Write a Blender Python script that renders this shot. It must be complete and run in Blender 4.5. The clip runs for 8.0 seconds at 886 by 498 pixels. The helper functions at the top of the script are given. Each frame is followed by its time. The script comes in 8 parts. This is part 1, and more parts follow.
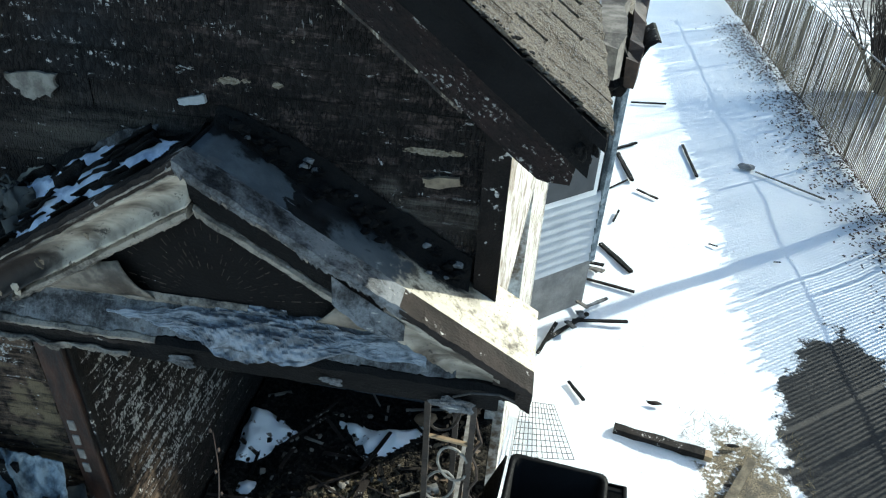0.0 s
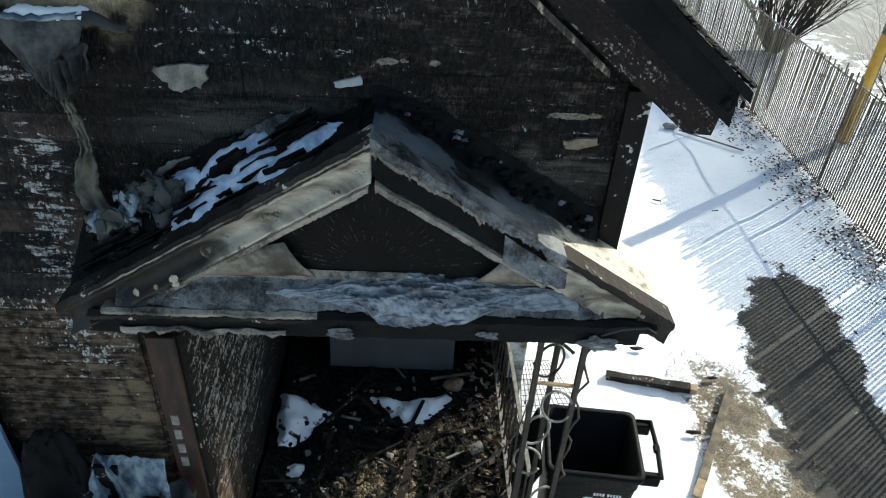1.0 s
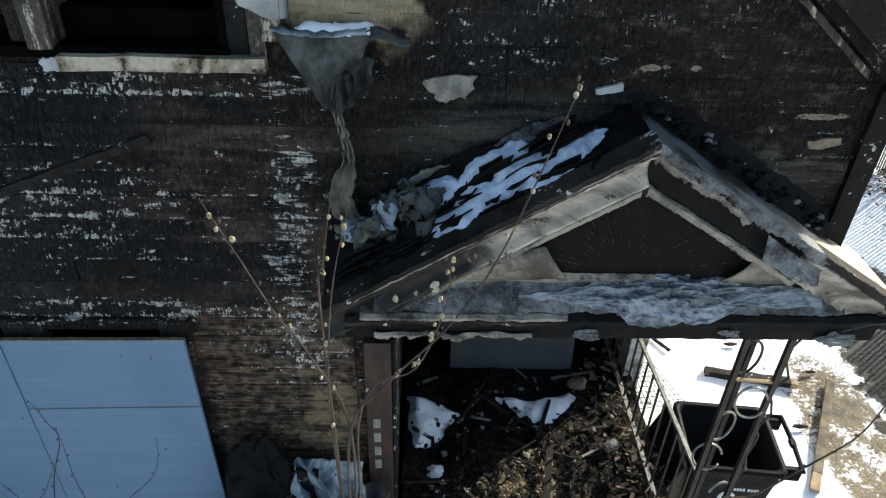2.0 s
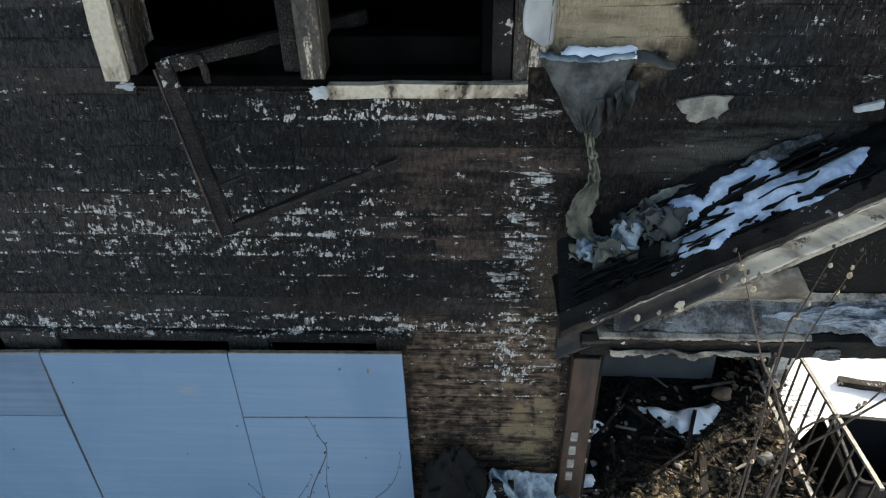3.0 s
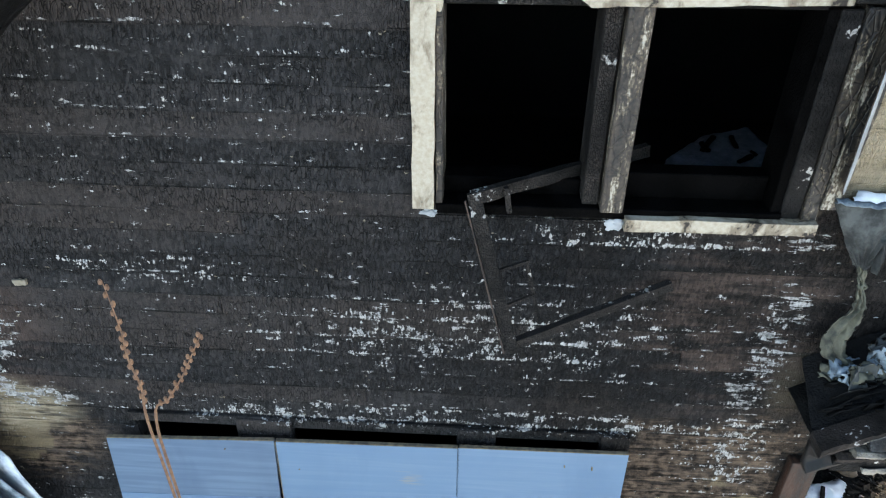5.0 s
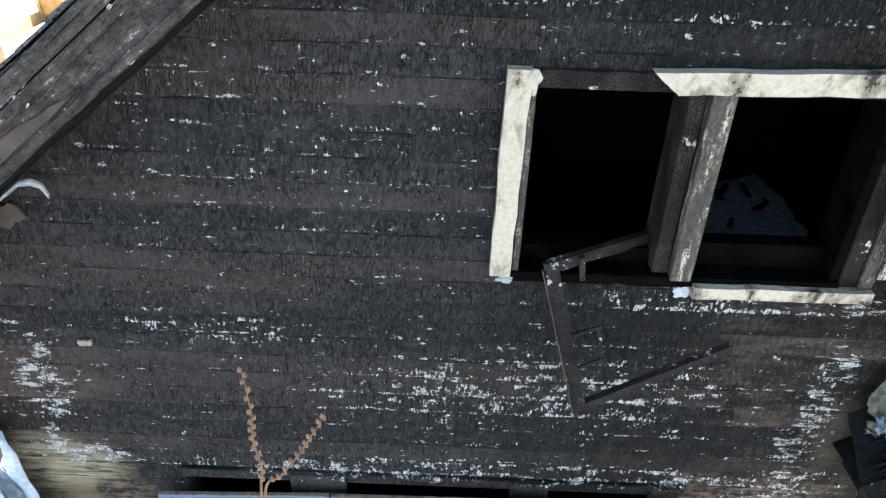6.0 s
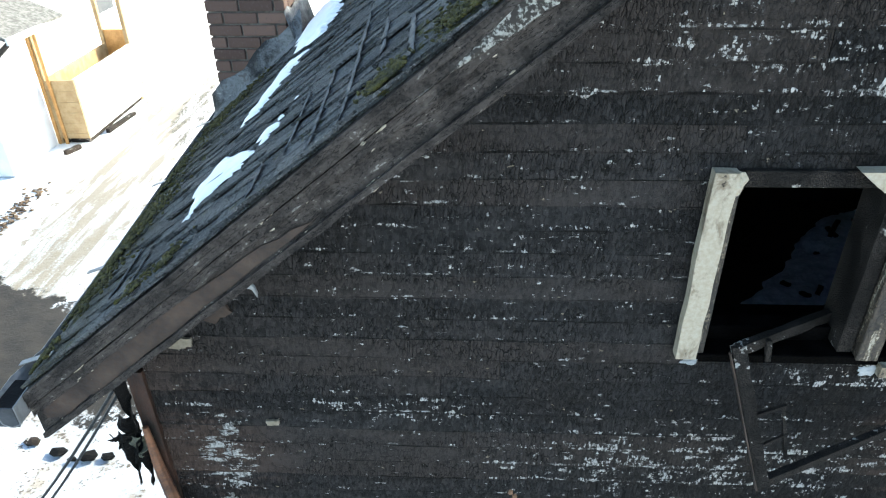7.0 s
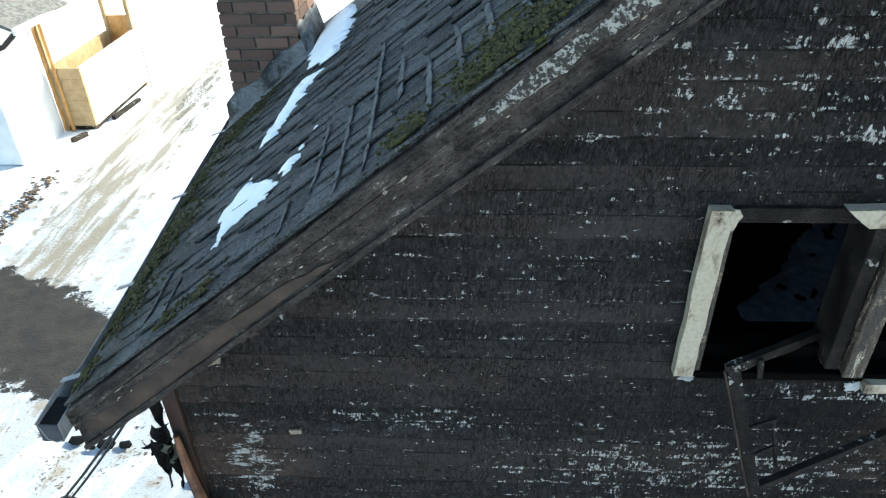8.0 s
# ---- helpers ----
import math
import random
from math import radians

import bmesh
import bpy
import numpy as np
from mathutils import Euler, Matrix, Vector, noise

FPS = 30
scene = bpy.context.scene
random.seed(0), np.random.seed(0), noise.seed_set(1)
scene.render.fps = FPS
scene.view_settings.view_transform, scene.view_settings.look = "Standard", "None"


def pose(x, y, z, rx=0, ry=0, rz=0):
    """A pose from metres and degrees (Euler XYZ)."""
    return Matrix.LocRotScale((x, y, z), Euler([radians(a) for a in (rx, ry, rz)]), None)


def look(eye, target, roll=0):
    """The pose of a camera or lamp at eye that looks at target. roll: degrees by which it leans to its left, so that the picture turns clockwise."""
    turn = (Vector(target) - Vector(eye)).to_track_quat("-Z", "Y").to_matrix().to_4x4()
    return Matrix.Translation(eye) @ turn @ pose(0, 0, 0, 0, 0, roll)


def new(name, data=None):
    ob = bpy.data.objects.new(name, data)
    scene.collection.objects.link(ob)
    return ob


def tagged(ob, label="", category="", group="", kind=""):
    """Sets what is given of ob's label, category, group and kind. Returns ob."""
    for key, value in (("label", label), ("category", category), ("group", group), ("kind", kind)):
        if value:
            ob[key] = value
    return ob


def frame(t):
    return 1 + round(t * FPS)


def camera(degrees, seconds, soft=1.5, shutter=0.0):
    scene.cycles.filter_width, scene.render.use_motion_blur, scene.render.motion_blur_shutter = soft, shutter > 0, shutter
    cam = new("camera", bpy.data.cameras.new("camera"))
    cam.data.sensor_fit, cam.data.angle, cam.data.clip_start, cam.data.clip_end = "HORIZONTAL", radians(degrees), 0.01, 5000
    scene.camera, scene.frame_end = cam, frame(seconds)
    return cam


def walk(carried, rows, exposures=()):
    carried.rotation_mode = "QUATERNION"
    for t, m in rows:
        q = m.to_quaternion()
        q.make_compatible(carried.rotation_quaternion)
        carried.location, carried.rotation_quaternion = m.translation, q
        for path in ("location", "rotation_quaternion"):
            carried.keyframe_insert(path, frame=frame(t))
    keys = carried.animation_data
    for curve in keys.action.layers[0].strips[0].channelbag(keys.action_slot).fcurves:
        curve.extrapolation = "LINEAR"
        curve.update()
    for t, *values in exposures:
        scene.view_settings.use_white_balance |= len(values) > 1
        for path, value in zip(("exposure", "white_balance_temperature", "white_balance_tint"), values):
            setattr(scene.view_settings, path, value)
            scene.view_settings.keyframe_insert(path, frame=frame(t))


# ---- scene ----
cam = camera(64.4, 8.0, soft=1.2)
PATH = [
    (0, (-0.059, 0.014, 4.915), (-0.262, 1.654, 3.788), 3.3),
    (0.5, (-0.407, -0.139, 4.911), (-0.417, 1.518, 3.791), 6.8),
    (1, (-0.909, -0.258, 4.926), (-0.82, 1.372, 3.772), 3.7),
    (1.5, (-1.362, -0.29, 4.922), (-1.304, 1.342, 3.768), 1.5),
    (2, (-1.787, -0.281, 4.933), (-1.719, 1.35, 3.779), 2.0),
    (2.2, (-1.968, -0.266, 4.927), (-1.926, 1.359, 3.762), 1.9),
    (3.3, (-2.591, -0.269, 5.054), (-2.688, 1.361, 3.9), -1.6),
    (3.5, (-2.661, -0.265, 5.083), (-2.745, 1.368, 3.931), -1.1),
    (4, (-2.874, -0.271, 5.185), (-2.922, 1.365, 4.036), 0.4),
    (4.5, (-3.227, -0.298, 5.259), (-3.247, 1.349, 4.125), 2.2),
    (4.7, (-3.348, -0.257, 5.313), (-3.454, 1.398, 4.196), 0.2),
    (5.8, (-3.754, -0.217, 5.536), (-3.777, 1.468, 4.459), 1.3),
    (6, (-3.876, -0.224, 5.571), (-3.887, 1.475, 4.516), 2.0),
    (6.5, (-4.264, -0.17, 5.734), (-4.313, 1.53, 4.683), 1.0),
    (7, (-4.463, -0.155, 5.896), (-4.569, 1.543, 4.845), -1.2),
    (7.5, (-4.494, -0.158, 6.01), (-4.602, 1.517, 4.923), -1.0),
    (8, (-4.5, -0.198, 6.155), (-4.611, 1.464, 5.047), -1.5),
]
walk(cam, [(t, look(eye, target, roll)) for t, eye, target, roll in PATH],
     exposures=[(0.0, 0.80, 5980, -4), (1.0, 0.76, 6500, 0), (2.0, 1.02, 6800, 4), (3.5, 1.57, 7200, 7), (4.5, 2.00, 7100, 7), (6.0, 2.42, 6950, 7), (7.0, 1.93, 6700, 1), (8.0, 1.55, 6650, -2)])


# ---- world and sun ----
SUN_AZ = radians(36.4)          # direction to the sun in plan: from behind the house, to its right
SUN_EL = radians(28)
world = bpy.data.worlds.new("sky")
scene.world = world
world.use_nodes = True
wn = world.node_tree.nodes
sky = wn.new("ShaderNodeTexSky")
sky.sky_type = "NISHITA"
sky.sun_disc = False
sky.sun_elevation = SUN_EL
sky.sun_rotation = math.pi / 2 - SUN_AZ
wn["Background"].inputs["Strength"].default_value = 0.15
world.node_tree.links.new(sky.outputs[0], wn["Background"].inputs["Color"])
sun = new("sun", bpy.data.lights.new("sun", "SUN"))
sun.data.energy, sun.data.angle, sun.data.color = 3.9, radians(0.53), (1.0, 0.94, 0.85)
to_sun = Vector((math.cos(SUN_AZ) * math.cos(SUN_EL), math.sin(SUN_AZ) * math.cos(SUN_EL), math.sin(SUN_EL)))
sun.matrix_world = look(to_sun * 40, (0, 0, 0))

R = random.Random(7)


# ---- node helpers ----
class Nodes:
    def __init__(self, name):
        self.mat = bpy.data.materials.new(name)
        self.mat.use_nodes = True
        self.t = self.mat.node_tree
        self.bsdf = self.t.nodes["Principled BSDF"]
        self.position = self.t.nodes.new("ShaderNodeNewGeometry").outputs["Position"]

    def link(self, value, socket):
        if isinstance(value, bpy.types.NodeSocket):
            self.t.links.new(value, socket)
        else:
            if isinstance(value, tuple) and len(value) == 3 and socket.type == "RGBA":
                value = (*value, 1.0)
            socket.default_value = value

    def math(self, op, a, b=0.0, clamp=False):
        n = self.t.nodes.new("ShaderNodeMath")
        n.operation, n.use_clamp = op, clamp
        self.link(a, n.inputs[0])
        self.link(b, n.inputs[1])
        return n.outputs[0]

    def scaled(self, sx, sy, sz, ox=0.0, oy=0.0, oz=0.0, source=None):
        n = self.t.nodes.new("ShaderNodeMapping")
        self.link(source or self.position, n.inputs["Vector"])
        n.inputs["Scale"].default_value = (sx, sy, sz)
        n.inputs["Location"].default_value = (ox, oy, oz)
        return n.outputs[0]

    def noise(self, vec, scale=1.0, detail=4.0, rough=0.55, distort=0.0):
        n = self.t.nodes.new("ShaderNodeTexNoise")
        self.link(vec, n.inputs["Vector"])
        n.inputs["Scale"].default_value, n.inputs["Detail"].default_value = scale, detail
        n.inputs["Roughness"].default_value, n.inputs["Distortion"].default_value = rough, distort
        return n.outputs["Fac"]

    def cells(self, vec, scale=1.0, feature="DISTANCE_TO_EDGE", random_=0.9):
        n = self.t.nodes.new("ShaderNodeTexVoronoi")
        n.feature = feature
        self.link(vec, n.inputs["Vector"])
        n.inputs["Scale"].default_value = scale
        n.inputs["Randomness"].default_value = random_
        return n.outputs["Distance"]

    def span(self, value, lo, hi, out_lo=0.0, out_hi=1.0):
        n = self.t.nodes.new("ShaderNodeMapRange")
        n.interpolation_type = "SMOOTHSTEP"
        self.link(value, n.inputs["Value"])
        for key, v in (("From Min", lo), ("From Max", hi), ("To Min", out_lo), ("To Max", out_hi)):
            self.link(v, n.inputs[key])
        return n.outputs["Result"]

    def mix(self, fac, a, b):
        n = self.t.nodes.new("ShaderNodeMix")
        n.data_type = "RGBA"
        self.link(fac, n.inputs[0])
        self.link(a, n.inputs[6])
        self.link(b, n.inputs[7])
        return n.outputs[2]

    def zone(self, cx, cy, cz, rx, ry, rz, soft=0.5):
        """1 inside an ellipsoid of the place, 0 outside."""
        v = self.t.nodes.new("ShaderNodeVectorMath")
        v.operation = "LENGTH"
        self.t.links.new(self.scaled(1 / rx, 1 / ry, 1 / rz, -cx / rx, -cy / ry, -cz / rz), v.inputs[0])
        return self.span(v.outputs["Value"], 1.0, 1.0 - soft)

    def cell_random(self, vec, scale=1.0, random_=0.9):
        """A random number for each cell, and the distance to its edge."""
        a = self.t.nodes.new("ShaderNodeTexVoronoi")
        self.link(vec, a.inputs["Vector"])
        a.inputs["Scale"].default_value, a.inputs["Randomness"].default_value = scale, random_
        s = self.t.nodes.new("ShaderNodeSeparateColor")
        self.t.links.new(a.outputs["Color"], s.inputs[0])
        return s.outputs[0], self.cells(vec, scale, random_=random_)

    def block(self, x0, x1, z0, z1, soft, wobble=None):
        """1 inside an upright rectangle of the wall, with an uneven edge where wobble is given."""
        px, _, pz = self.height()
        if wobble is not None:
            px, pz = self.math("ADD", px, wobble), self.math("ADD", pz, wobble)
        out = self.math("MULTIPLY", self.span(px, x0 - soft, x0 + soft), self.span(px, x1 + soft, x1 - soft))
        out = self.math("MULTIPLY", out, self.span(pz, z0 - soft, z0 + soft))
        return self.math("MULTIPLY", out, self.span(pz, z1 + soft, z1 - soft))

    def random(self):
        return self.t.nodes.new("ShaderNodeObjectInfo").outputs["Random"]

    def island(self):
        return self.t.nodes["Geometry"].outputs["Random Per Island"]

    def height(self):
        n = self.t.nodes.new("ShaderNodeSeparateXYZ")
        self.link(self.position, n.inputs[0])
        return n.outputs

    def bump(self, h, strength=0.5, distance=0.01):
        n = self.t.nodes.new("ShaderNodeBump")
        self.link(h, n.inputs["Height"])
        n.inputs["Strength"].default_value, n.inputs["Distance"].default_value = strength, distance
        self.t.links.new(n.outputs[0], self.bsdf.inputs["Normal"])

    def done(self, color, rough=0.8, metal=0.0, **more):
        self.link(color, self.bsdf.inputs["Base Color"])
        self.link(rough, self.bsdf.inputs["Roughness"])
        self.link(metal, self.bsdf.inputs["Metallic"])
        for key, v in more.items():
            self.link(v, self.bsdf.inputs[key.replace("_", " ")])
        return self.mat


def plain(name, a, b, scale=6.0, rough=0.75, bump=0.3, metal=0.0, stretch=(1, 1, 1), fine=60.0, depth=0.006, gloss=0.4):
    """Two tones mixed by coarse and fine noise, with fine relief."""
    n = Nodes(name)
    big = n.noise(n.scaled(*stretch), scale, 5)
    small = n.noise(n.scaled(*stretch), fine, 3)
    f = n.span(n.math("ADD", n.math("MULTIPLY", big, 0.7), n.math("MULTIPLY", small, 0.3)), 0.36, 0.64)
    n.bump(n.math("ADD", big, small), bump, depth)
    return n.done(n.mix(f, a, b), n.span(small, 0.3, 0.7, max(0.05, rough - 0.12), min(1.0, rough + 0.12)), metal, Specular_IOR_Level=gloss)


# ---- materials ----
def charred_siding():
    n = Nodes("charred_siding")
    warp = n.noise(n.scaled(7, 7, 7), 1.0, 3)
    wob = n.math("MULTIPLY", n.math("ADD", warp, -0.5), 0.5)
    # crazing of the char: small upright blocks, bent by a finer warp
    bend = n.noise(n.scaled(26, 26, 26), 1.0, 3)
    def bent(sx, sz, amount):
        v = n.t.nodes.new("ShaderNodeVectorMath")
        v.operation = "ADD"
        n.t.links.new(n.scaled(sx, sx, sz), v.inputs[0])
        n.link(n.math("MULTIPLY", bend, amount), v.inputs[1])
        return v.outputs[0]
    rnd = n.span(n.noise(n.scaled(40, 40, 24), 1.0, 3, 0.6), 0.3, 0.7)
    rnd2, edge2 = n.cell_random(bent(104, 46, 2.2), 1.0, 0.9)
    glint = n.noise(n.scaled(120, 120, 60), 1.0, 4, 0.7)
    big = n.noise(n.scaled(1.1, 1, 1.6), 1.0, 4)
    mid = n.noise(n.scaled(3.5, 3.5, 22), 1.0, 5, 0.6)
    fine = n.noise(n.scaled(70, 70, 150), 1.0, 3)
    board = n.random()
    tone = n.math("ADD", n.math("MULTIPLY", mid, 0.55), n.math("ADD", n.math("MULTIPLY", board, 0.22), n.math("MULTIPLY", rnd2, 0.28)))
    blue_char = n.mix(n.span(tone, 0.25, 0.85), (0.0027, 0.0027, 0.0029), (0.0245, 0.0246, 0.0260))
    brown_char = n.mix(n.span(tone, 0.25, 0.85), (0.0025, 0.0021, 0.0019), (0.0290, 0.0238, 0.0212))
    right = n.span(n.height()[0], -2.9, -2.3)
    base = n.mix(n.span(n.math("ADD", n.math("ADD", big, n.math("MULTIPLY", right, 0.14)), n.math("MULTIPLY", board, 0.10)), 0.50, 0.66), blue_char, brown_char)
    # left of the wall greyed paler, the char's sheen put into its colour
    left = n.span(n.height()[0], -2.8, -4.2)
    base = n.mix(n.math("MULTIPLY", left, n.span(tone, 0.25, 0.7, 0.15, 0.66)), base, n.mix(n.span(board, 0.3, 0.9), (0.047, 0.044, 0.044), (0.051, 0.043, 0.040)))
    deep = n.zone(-0.6, 2.0, 3.9, 1.1, 2.0, 0.9, 0.7)                              # burnt to matt black round the pediment
    base = n.mix(n.math("MULTIPLY", deep, 0.22), base, (0.0016, 0.0014, 0.0014))
    blister = n.math("MULTIPLY", n.span(n.height()[0], -1.5, -0.9), n.span(n.noise(n.scaled(7, 7, 30), 1.0, 5, 0.7), 0.50, 0.62))
    base = n.mix(n.math("MULTIPLY", blister, 0.75), base, n.mix(n.span(tone, 0.3, 0.7), (0.008, 0.0055, 0.005), (0.088, 0.066, 0.058)))
    crazed = n.span(n.math("ADD", n.noise(n.scaled(2.0, 2.0, 7.0), 1.0, 4), n.math("MULTIPLY", n.zone(-3.6, 2.0, 3.5, 1.6, 2.0, 0.7, 0.8), 0.12)), 0.39, 0.55)
    base = n.mix(n.span(rnd, 0.55, 1.0, 0.0, 0.35), base, (0.0030, 0.0030, 0.0032))
    # small highlights of the char painted in as grey specks
    base = n.mix(n.span(glint, 0.60, 0.74, 0.0, 0.20), base, (0.085, 0.088, 0.092))
    scale_edge = n.math("ADD", n.cells(bent(74, 22, 1.5), 1.0, random_=0.9), n.math("MULTIPLY", n.math("ADD", n.noise(n.scaled(34, 34, 20), 1.0, 3, 0.6), -0.47), 0.22))
    crack = n.math("MULTIPLY", n.span(scale_edge, 0.085, 0.01), crazed)
    base = n.mix(n.math("MULTIPLY", crack, 0.88), base, (0.0012, 0.0012, 0.0012))
    rusty = n.math("MULTIPLY", n.zone(-5.80, 2.0, 3.35, 0.62, 2.0, 0.85, 0.7), n.span(n.math("ADD", mid, n.math("MULTIPLY", board, 0.25)), 0.42, 0.70, 0.15, 0.8))
    base = n.mix(rusty, base, n.mix(n.span(tone, 0.3, 0.75), (0.012, 0.0075, 0.006), (0.075, 0.050, 0.040)))
    # bare weathered wood low on the wall and under the corner
    grain = n.noise(n.scaled(4.0, 4.0, 46), 1.0, 6, 0.72, 0.3)
    # first zone paints the porch side wall's sunlit wedge as tan bare wood
    bare = n.math("MAXIMUM", n.math("MULTIPLY", n.zone(-1.925, 2.25, 1.2, 0.06, 0.32, 0.80, 0.3), 1.2), n.math("MAXIMUM", n.block(-2.77, -2.02, 1.2, 3.03, 0.06, wob), n.zone(-5.70, 2.0, 2.75, 0.60, 2.0, 0.44, 0.5)))
    bare = n.math("MULTIPLY", bare, n.span(n.math("ADD", mid, n.math("MULTIPLY", board, 0.16)), 0.42, 0.64, 0.10, 1.0))
    wood = n.mix(n.span(n.math("ADD", n.math("MULTIPLY", grain, 0.6), n.math("MULTIPLY", bend, 0.4)), 0.40, 0.62), (0.0075, 0.0052, 0.0042), (0.138, 0.098, 0.070))
    wood = n.mix(n.span(n.math("ADD", warp, n.math("MULTIPLY", n.math("MAXIMUM", n.zone(-2.18, 2.0, 2.25, 0.30, 2.0, 0.60, 0.8), n.math("MULTIPLY", n.zone(-5.75, 2.0, 2.80, 0.34, 2.0, 0.32, 0.5), 1.4)), 0.26)), 0.64, 0.76), wood, (0.150, 0.116, 0.072))
    base = n.mix(bare, base, wood)
    soft1 = n.noise(n.scaled(5, 5, 4), 1.0, 4)
    blot_edge = n.noise(n.scaled(22, 22, 30), 1.0, 4, 0.65)
    tan1 = n.math("MULTIPLY", n.block(-2.24, -1.80, 4.17, 4.80, 0.05, n.math("MULTIPLY", wob, 0.8)), n.span(soft1, 0.30, 0.45))
    tan2 = n.math("MULTIPLY", n.math("MAXIMUM", n.zone(-1.48, 2.0, 3.83, 0.58, 2.0, 0.19, 0.8), n.zone(-1.58, 2.0, 4.39, 0.34, 2.0, 0.07, 0.6)), n.span(n.math("ADD", mid, n.math("MULTIPLY", board, 0.2)), 0.48, 0.70, 0.0, 0.8))
    tan3 = n.math("MULTIPLY", n.zone(-0.45, 2.0, 3.60, 0.34, 2.0, 0.10, 0.5), n.span(n.math("ADD", mid, n.math("MULTIPLY", board, 0.2)), 0.50, 0.64, 0.0, 0.8))
    tan4 = n.math("MULTIPLY", n.zone(-2.14, 2.0, 3.27, 0.12, 2.0, 0.24, 0.7), 0.7)
    tan5 = n.math("MULTIPLY", n.zone(-5.70, 2.0, 2.93, 0.46, 2.0, 0.22, 0.6), n.span(n.math("ADD", mid, n.math("MULTIPLY", soft1, 0.4)), 0.54, 0.72))
    base = n.mix(tan5, base, n.mix(n.span(grain, 0.35, 0.65), (0.16, 0.125, 0.08), (0.34, 0.29, 0.21)))
    base = n.mix(tan2, base, (0.078, 0.071, 0.060))
    plank = n.block(-0.49, -0.19, 3.640, 3.722, 0.012, n.math("MULTIPLY", wob, 0.10))
    plank = n.math("MAXIMUM", plank, n.math("MULTIPLY", n.block(-0.66, -0.46, 3.730, 3.800, 0.03, n.math("MULTIPLY", wob, 0.3)), n.span(soft1, 0.42, 0.58)))
    base = n.mix(n.math("MULTIPLY", plank, n.span(n.math("ADD", n.math("MULTIPLY", grain, 0.5), n.math("MULTIPLY", soft1, 0.5)), 0.36, 0.56, 0.25, 1.0)), base, n.mix(n.span(grain, 0.35, 0.65), (0.045, 0.038, 0.031), (0.115, 0.104, 0.090)))
    chips = n.math("MAXIMUM", n.zone(-0.36, 2.0, 3.908, 0.19, 2.0, 0.022, 0.9), n.math("MAXIMUM", n.zone(-1.00, 2.0, 4.078, 0.09, 2.0, 0.022, 0.9), n.zone(-0.85, 2.0, 4.078, 0.03, 2.0, 0.02, 0.9)))
    base = n.mix(n.span(n.math("ADD", chips, n.math("MULTIPLY", n.math("ADD", blot_edge, -0.5), 2.6)), 0.50, 0.56), base, n.mix(n.span(fine, 0.35, 0.65), (0.13, 0.105, 0.075), (0.27, 0.235, 0.18)))
    base = n.mix(n.math("MULTIPLY", tan3, 0.3), base, (0.0713, 0.0620, 0.0527))
    base = n.mix(tan4, base, (0.0806, 0.0651, 0.0465))
    base = n.mix(tan1, base, n.mix(n.span(n.math("ADD", mid, n.math("MULTIPLY", warp, 0.6)), 0.55, 0.95), (0.150, 0.117, 0.074), (0.300, 0.245, 0.168)))
    # white paint that survived, in blistered flecks
    zones = n.math("MAXIMUM", n.math("MAXIMUM", n.zone(-2.27, 2.0, 3.40, 0.17, 2.0, 0.62, 0.9), n.math("MULTIPLY", n.zone(-2.30, 2.0, 2.85, 0.34, 2.0, 0.46, 0.7), 0.9)), n.math("MULTIPLY", n.zone(-5.62, 2.0, 3.42, 0.22, 2.0, 0.62, 0.9), 0.7))
    zones = n.math("MAXIMUM", zones, n.math("MULTIPLY", n.zone(-3.45, 2.0, 3.48, 1.60, 2.0, 0.42, 0.9), 0.92))
    zones = n.math("MAXIMUM", zones, n.math("MULTIPLY", n.zone(-2.85, 2.0, 3.985, 0.80, 2.0, 0.10, 0.6), 0.85))
    zones = n.math("MAXIMUM", zones, n.math("MULTIPLY", n.zone(-3.2, 2.0, 5.30, 1.6, 2.0, 0.42, 0.7), 0.62))
    zones = n.math("MAXIMUM", zones, n.math("MULTIPLY", n.zone(-3.6, 2.0, 2.98, 2.4, 2.0, 0.10, 0.6), 0.85))
    zones = n.math("MAXIMUM", zones, n.math("MULTIPLY", n.zone(-4.75, 2.0, 3.76, 0.65, 2.0, 0.13, 0.7), 0.85))
    zones = n.math("MAXIMUM", zones, n.math("MULTIPLY", n.zone(-1.35, 2.0, 4.15, 0.7, 2.0, 0.3, 0.7), 0.38))
    zones = n.math("MAXIMUM", zones, n.math("MULTIPLY", n.zone(-1.925, 2.9, 2.2, 0.06, 1.3, 1.3, 0.4), 0.95))
    zones = n.math("MAXIMUM", zones, n.math("MULTIPLY", n.zone(-0.45, 2.0, 3.80, 0.4, 2.0, 0.25, 0.7), 0.72))
    zones = n.math("MAXIMUM", zones, n.math("MULTIPLY", n.zone(-4.5, 2.0, 4.55, 1.0, 2.0, 0.55, 0.7), 0.41))
    row = n.math("FRACT", n.math("MULTIPLY", n.math("ADD", n.height()[2], 10 * 0.0998 - 3.040), 1 / 0.0998))
    low_edge = n.math("MULTIPLY", n.span(row, 0.36, 0.12), n.span(row, 0.06, 0.11))
    streak = n.noise(n.scaled(4.5, 4.5, 26), 1.0, 4, 0.6)
    # dark line along each lap: its shadow painted in, with deeper char
    butt = n.span(n.math("ADD", row, n.math("MULTIPLY", n.math("ADD", n.noise(n.scaled(3.2, 3.2, 10.02), 1.0, 4, 0.6), -0.44), 0.50)), 0.085, 0.03)
    blotch = n.noise(n.scaled(11, 11, 20), 1.0, 6, 0.72)
    score = n.math("ADD", n.math("MULTIPLY", rnd2, 0.20), n.math("MULTIPLY", rnd, 0.10))
    score = n.math("ADD", score, n.math("MULTIPLY", n.span(blotch, 0.32, 0.72), 0.30))
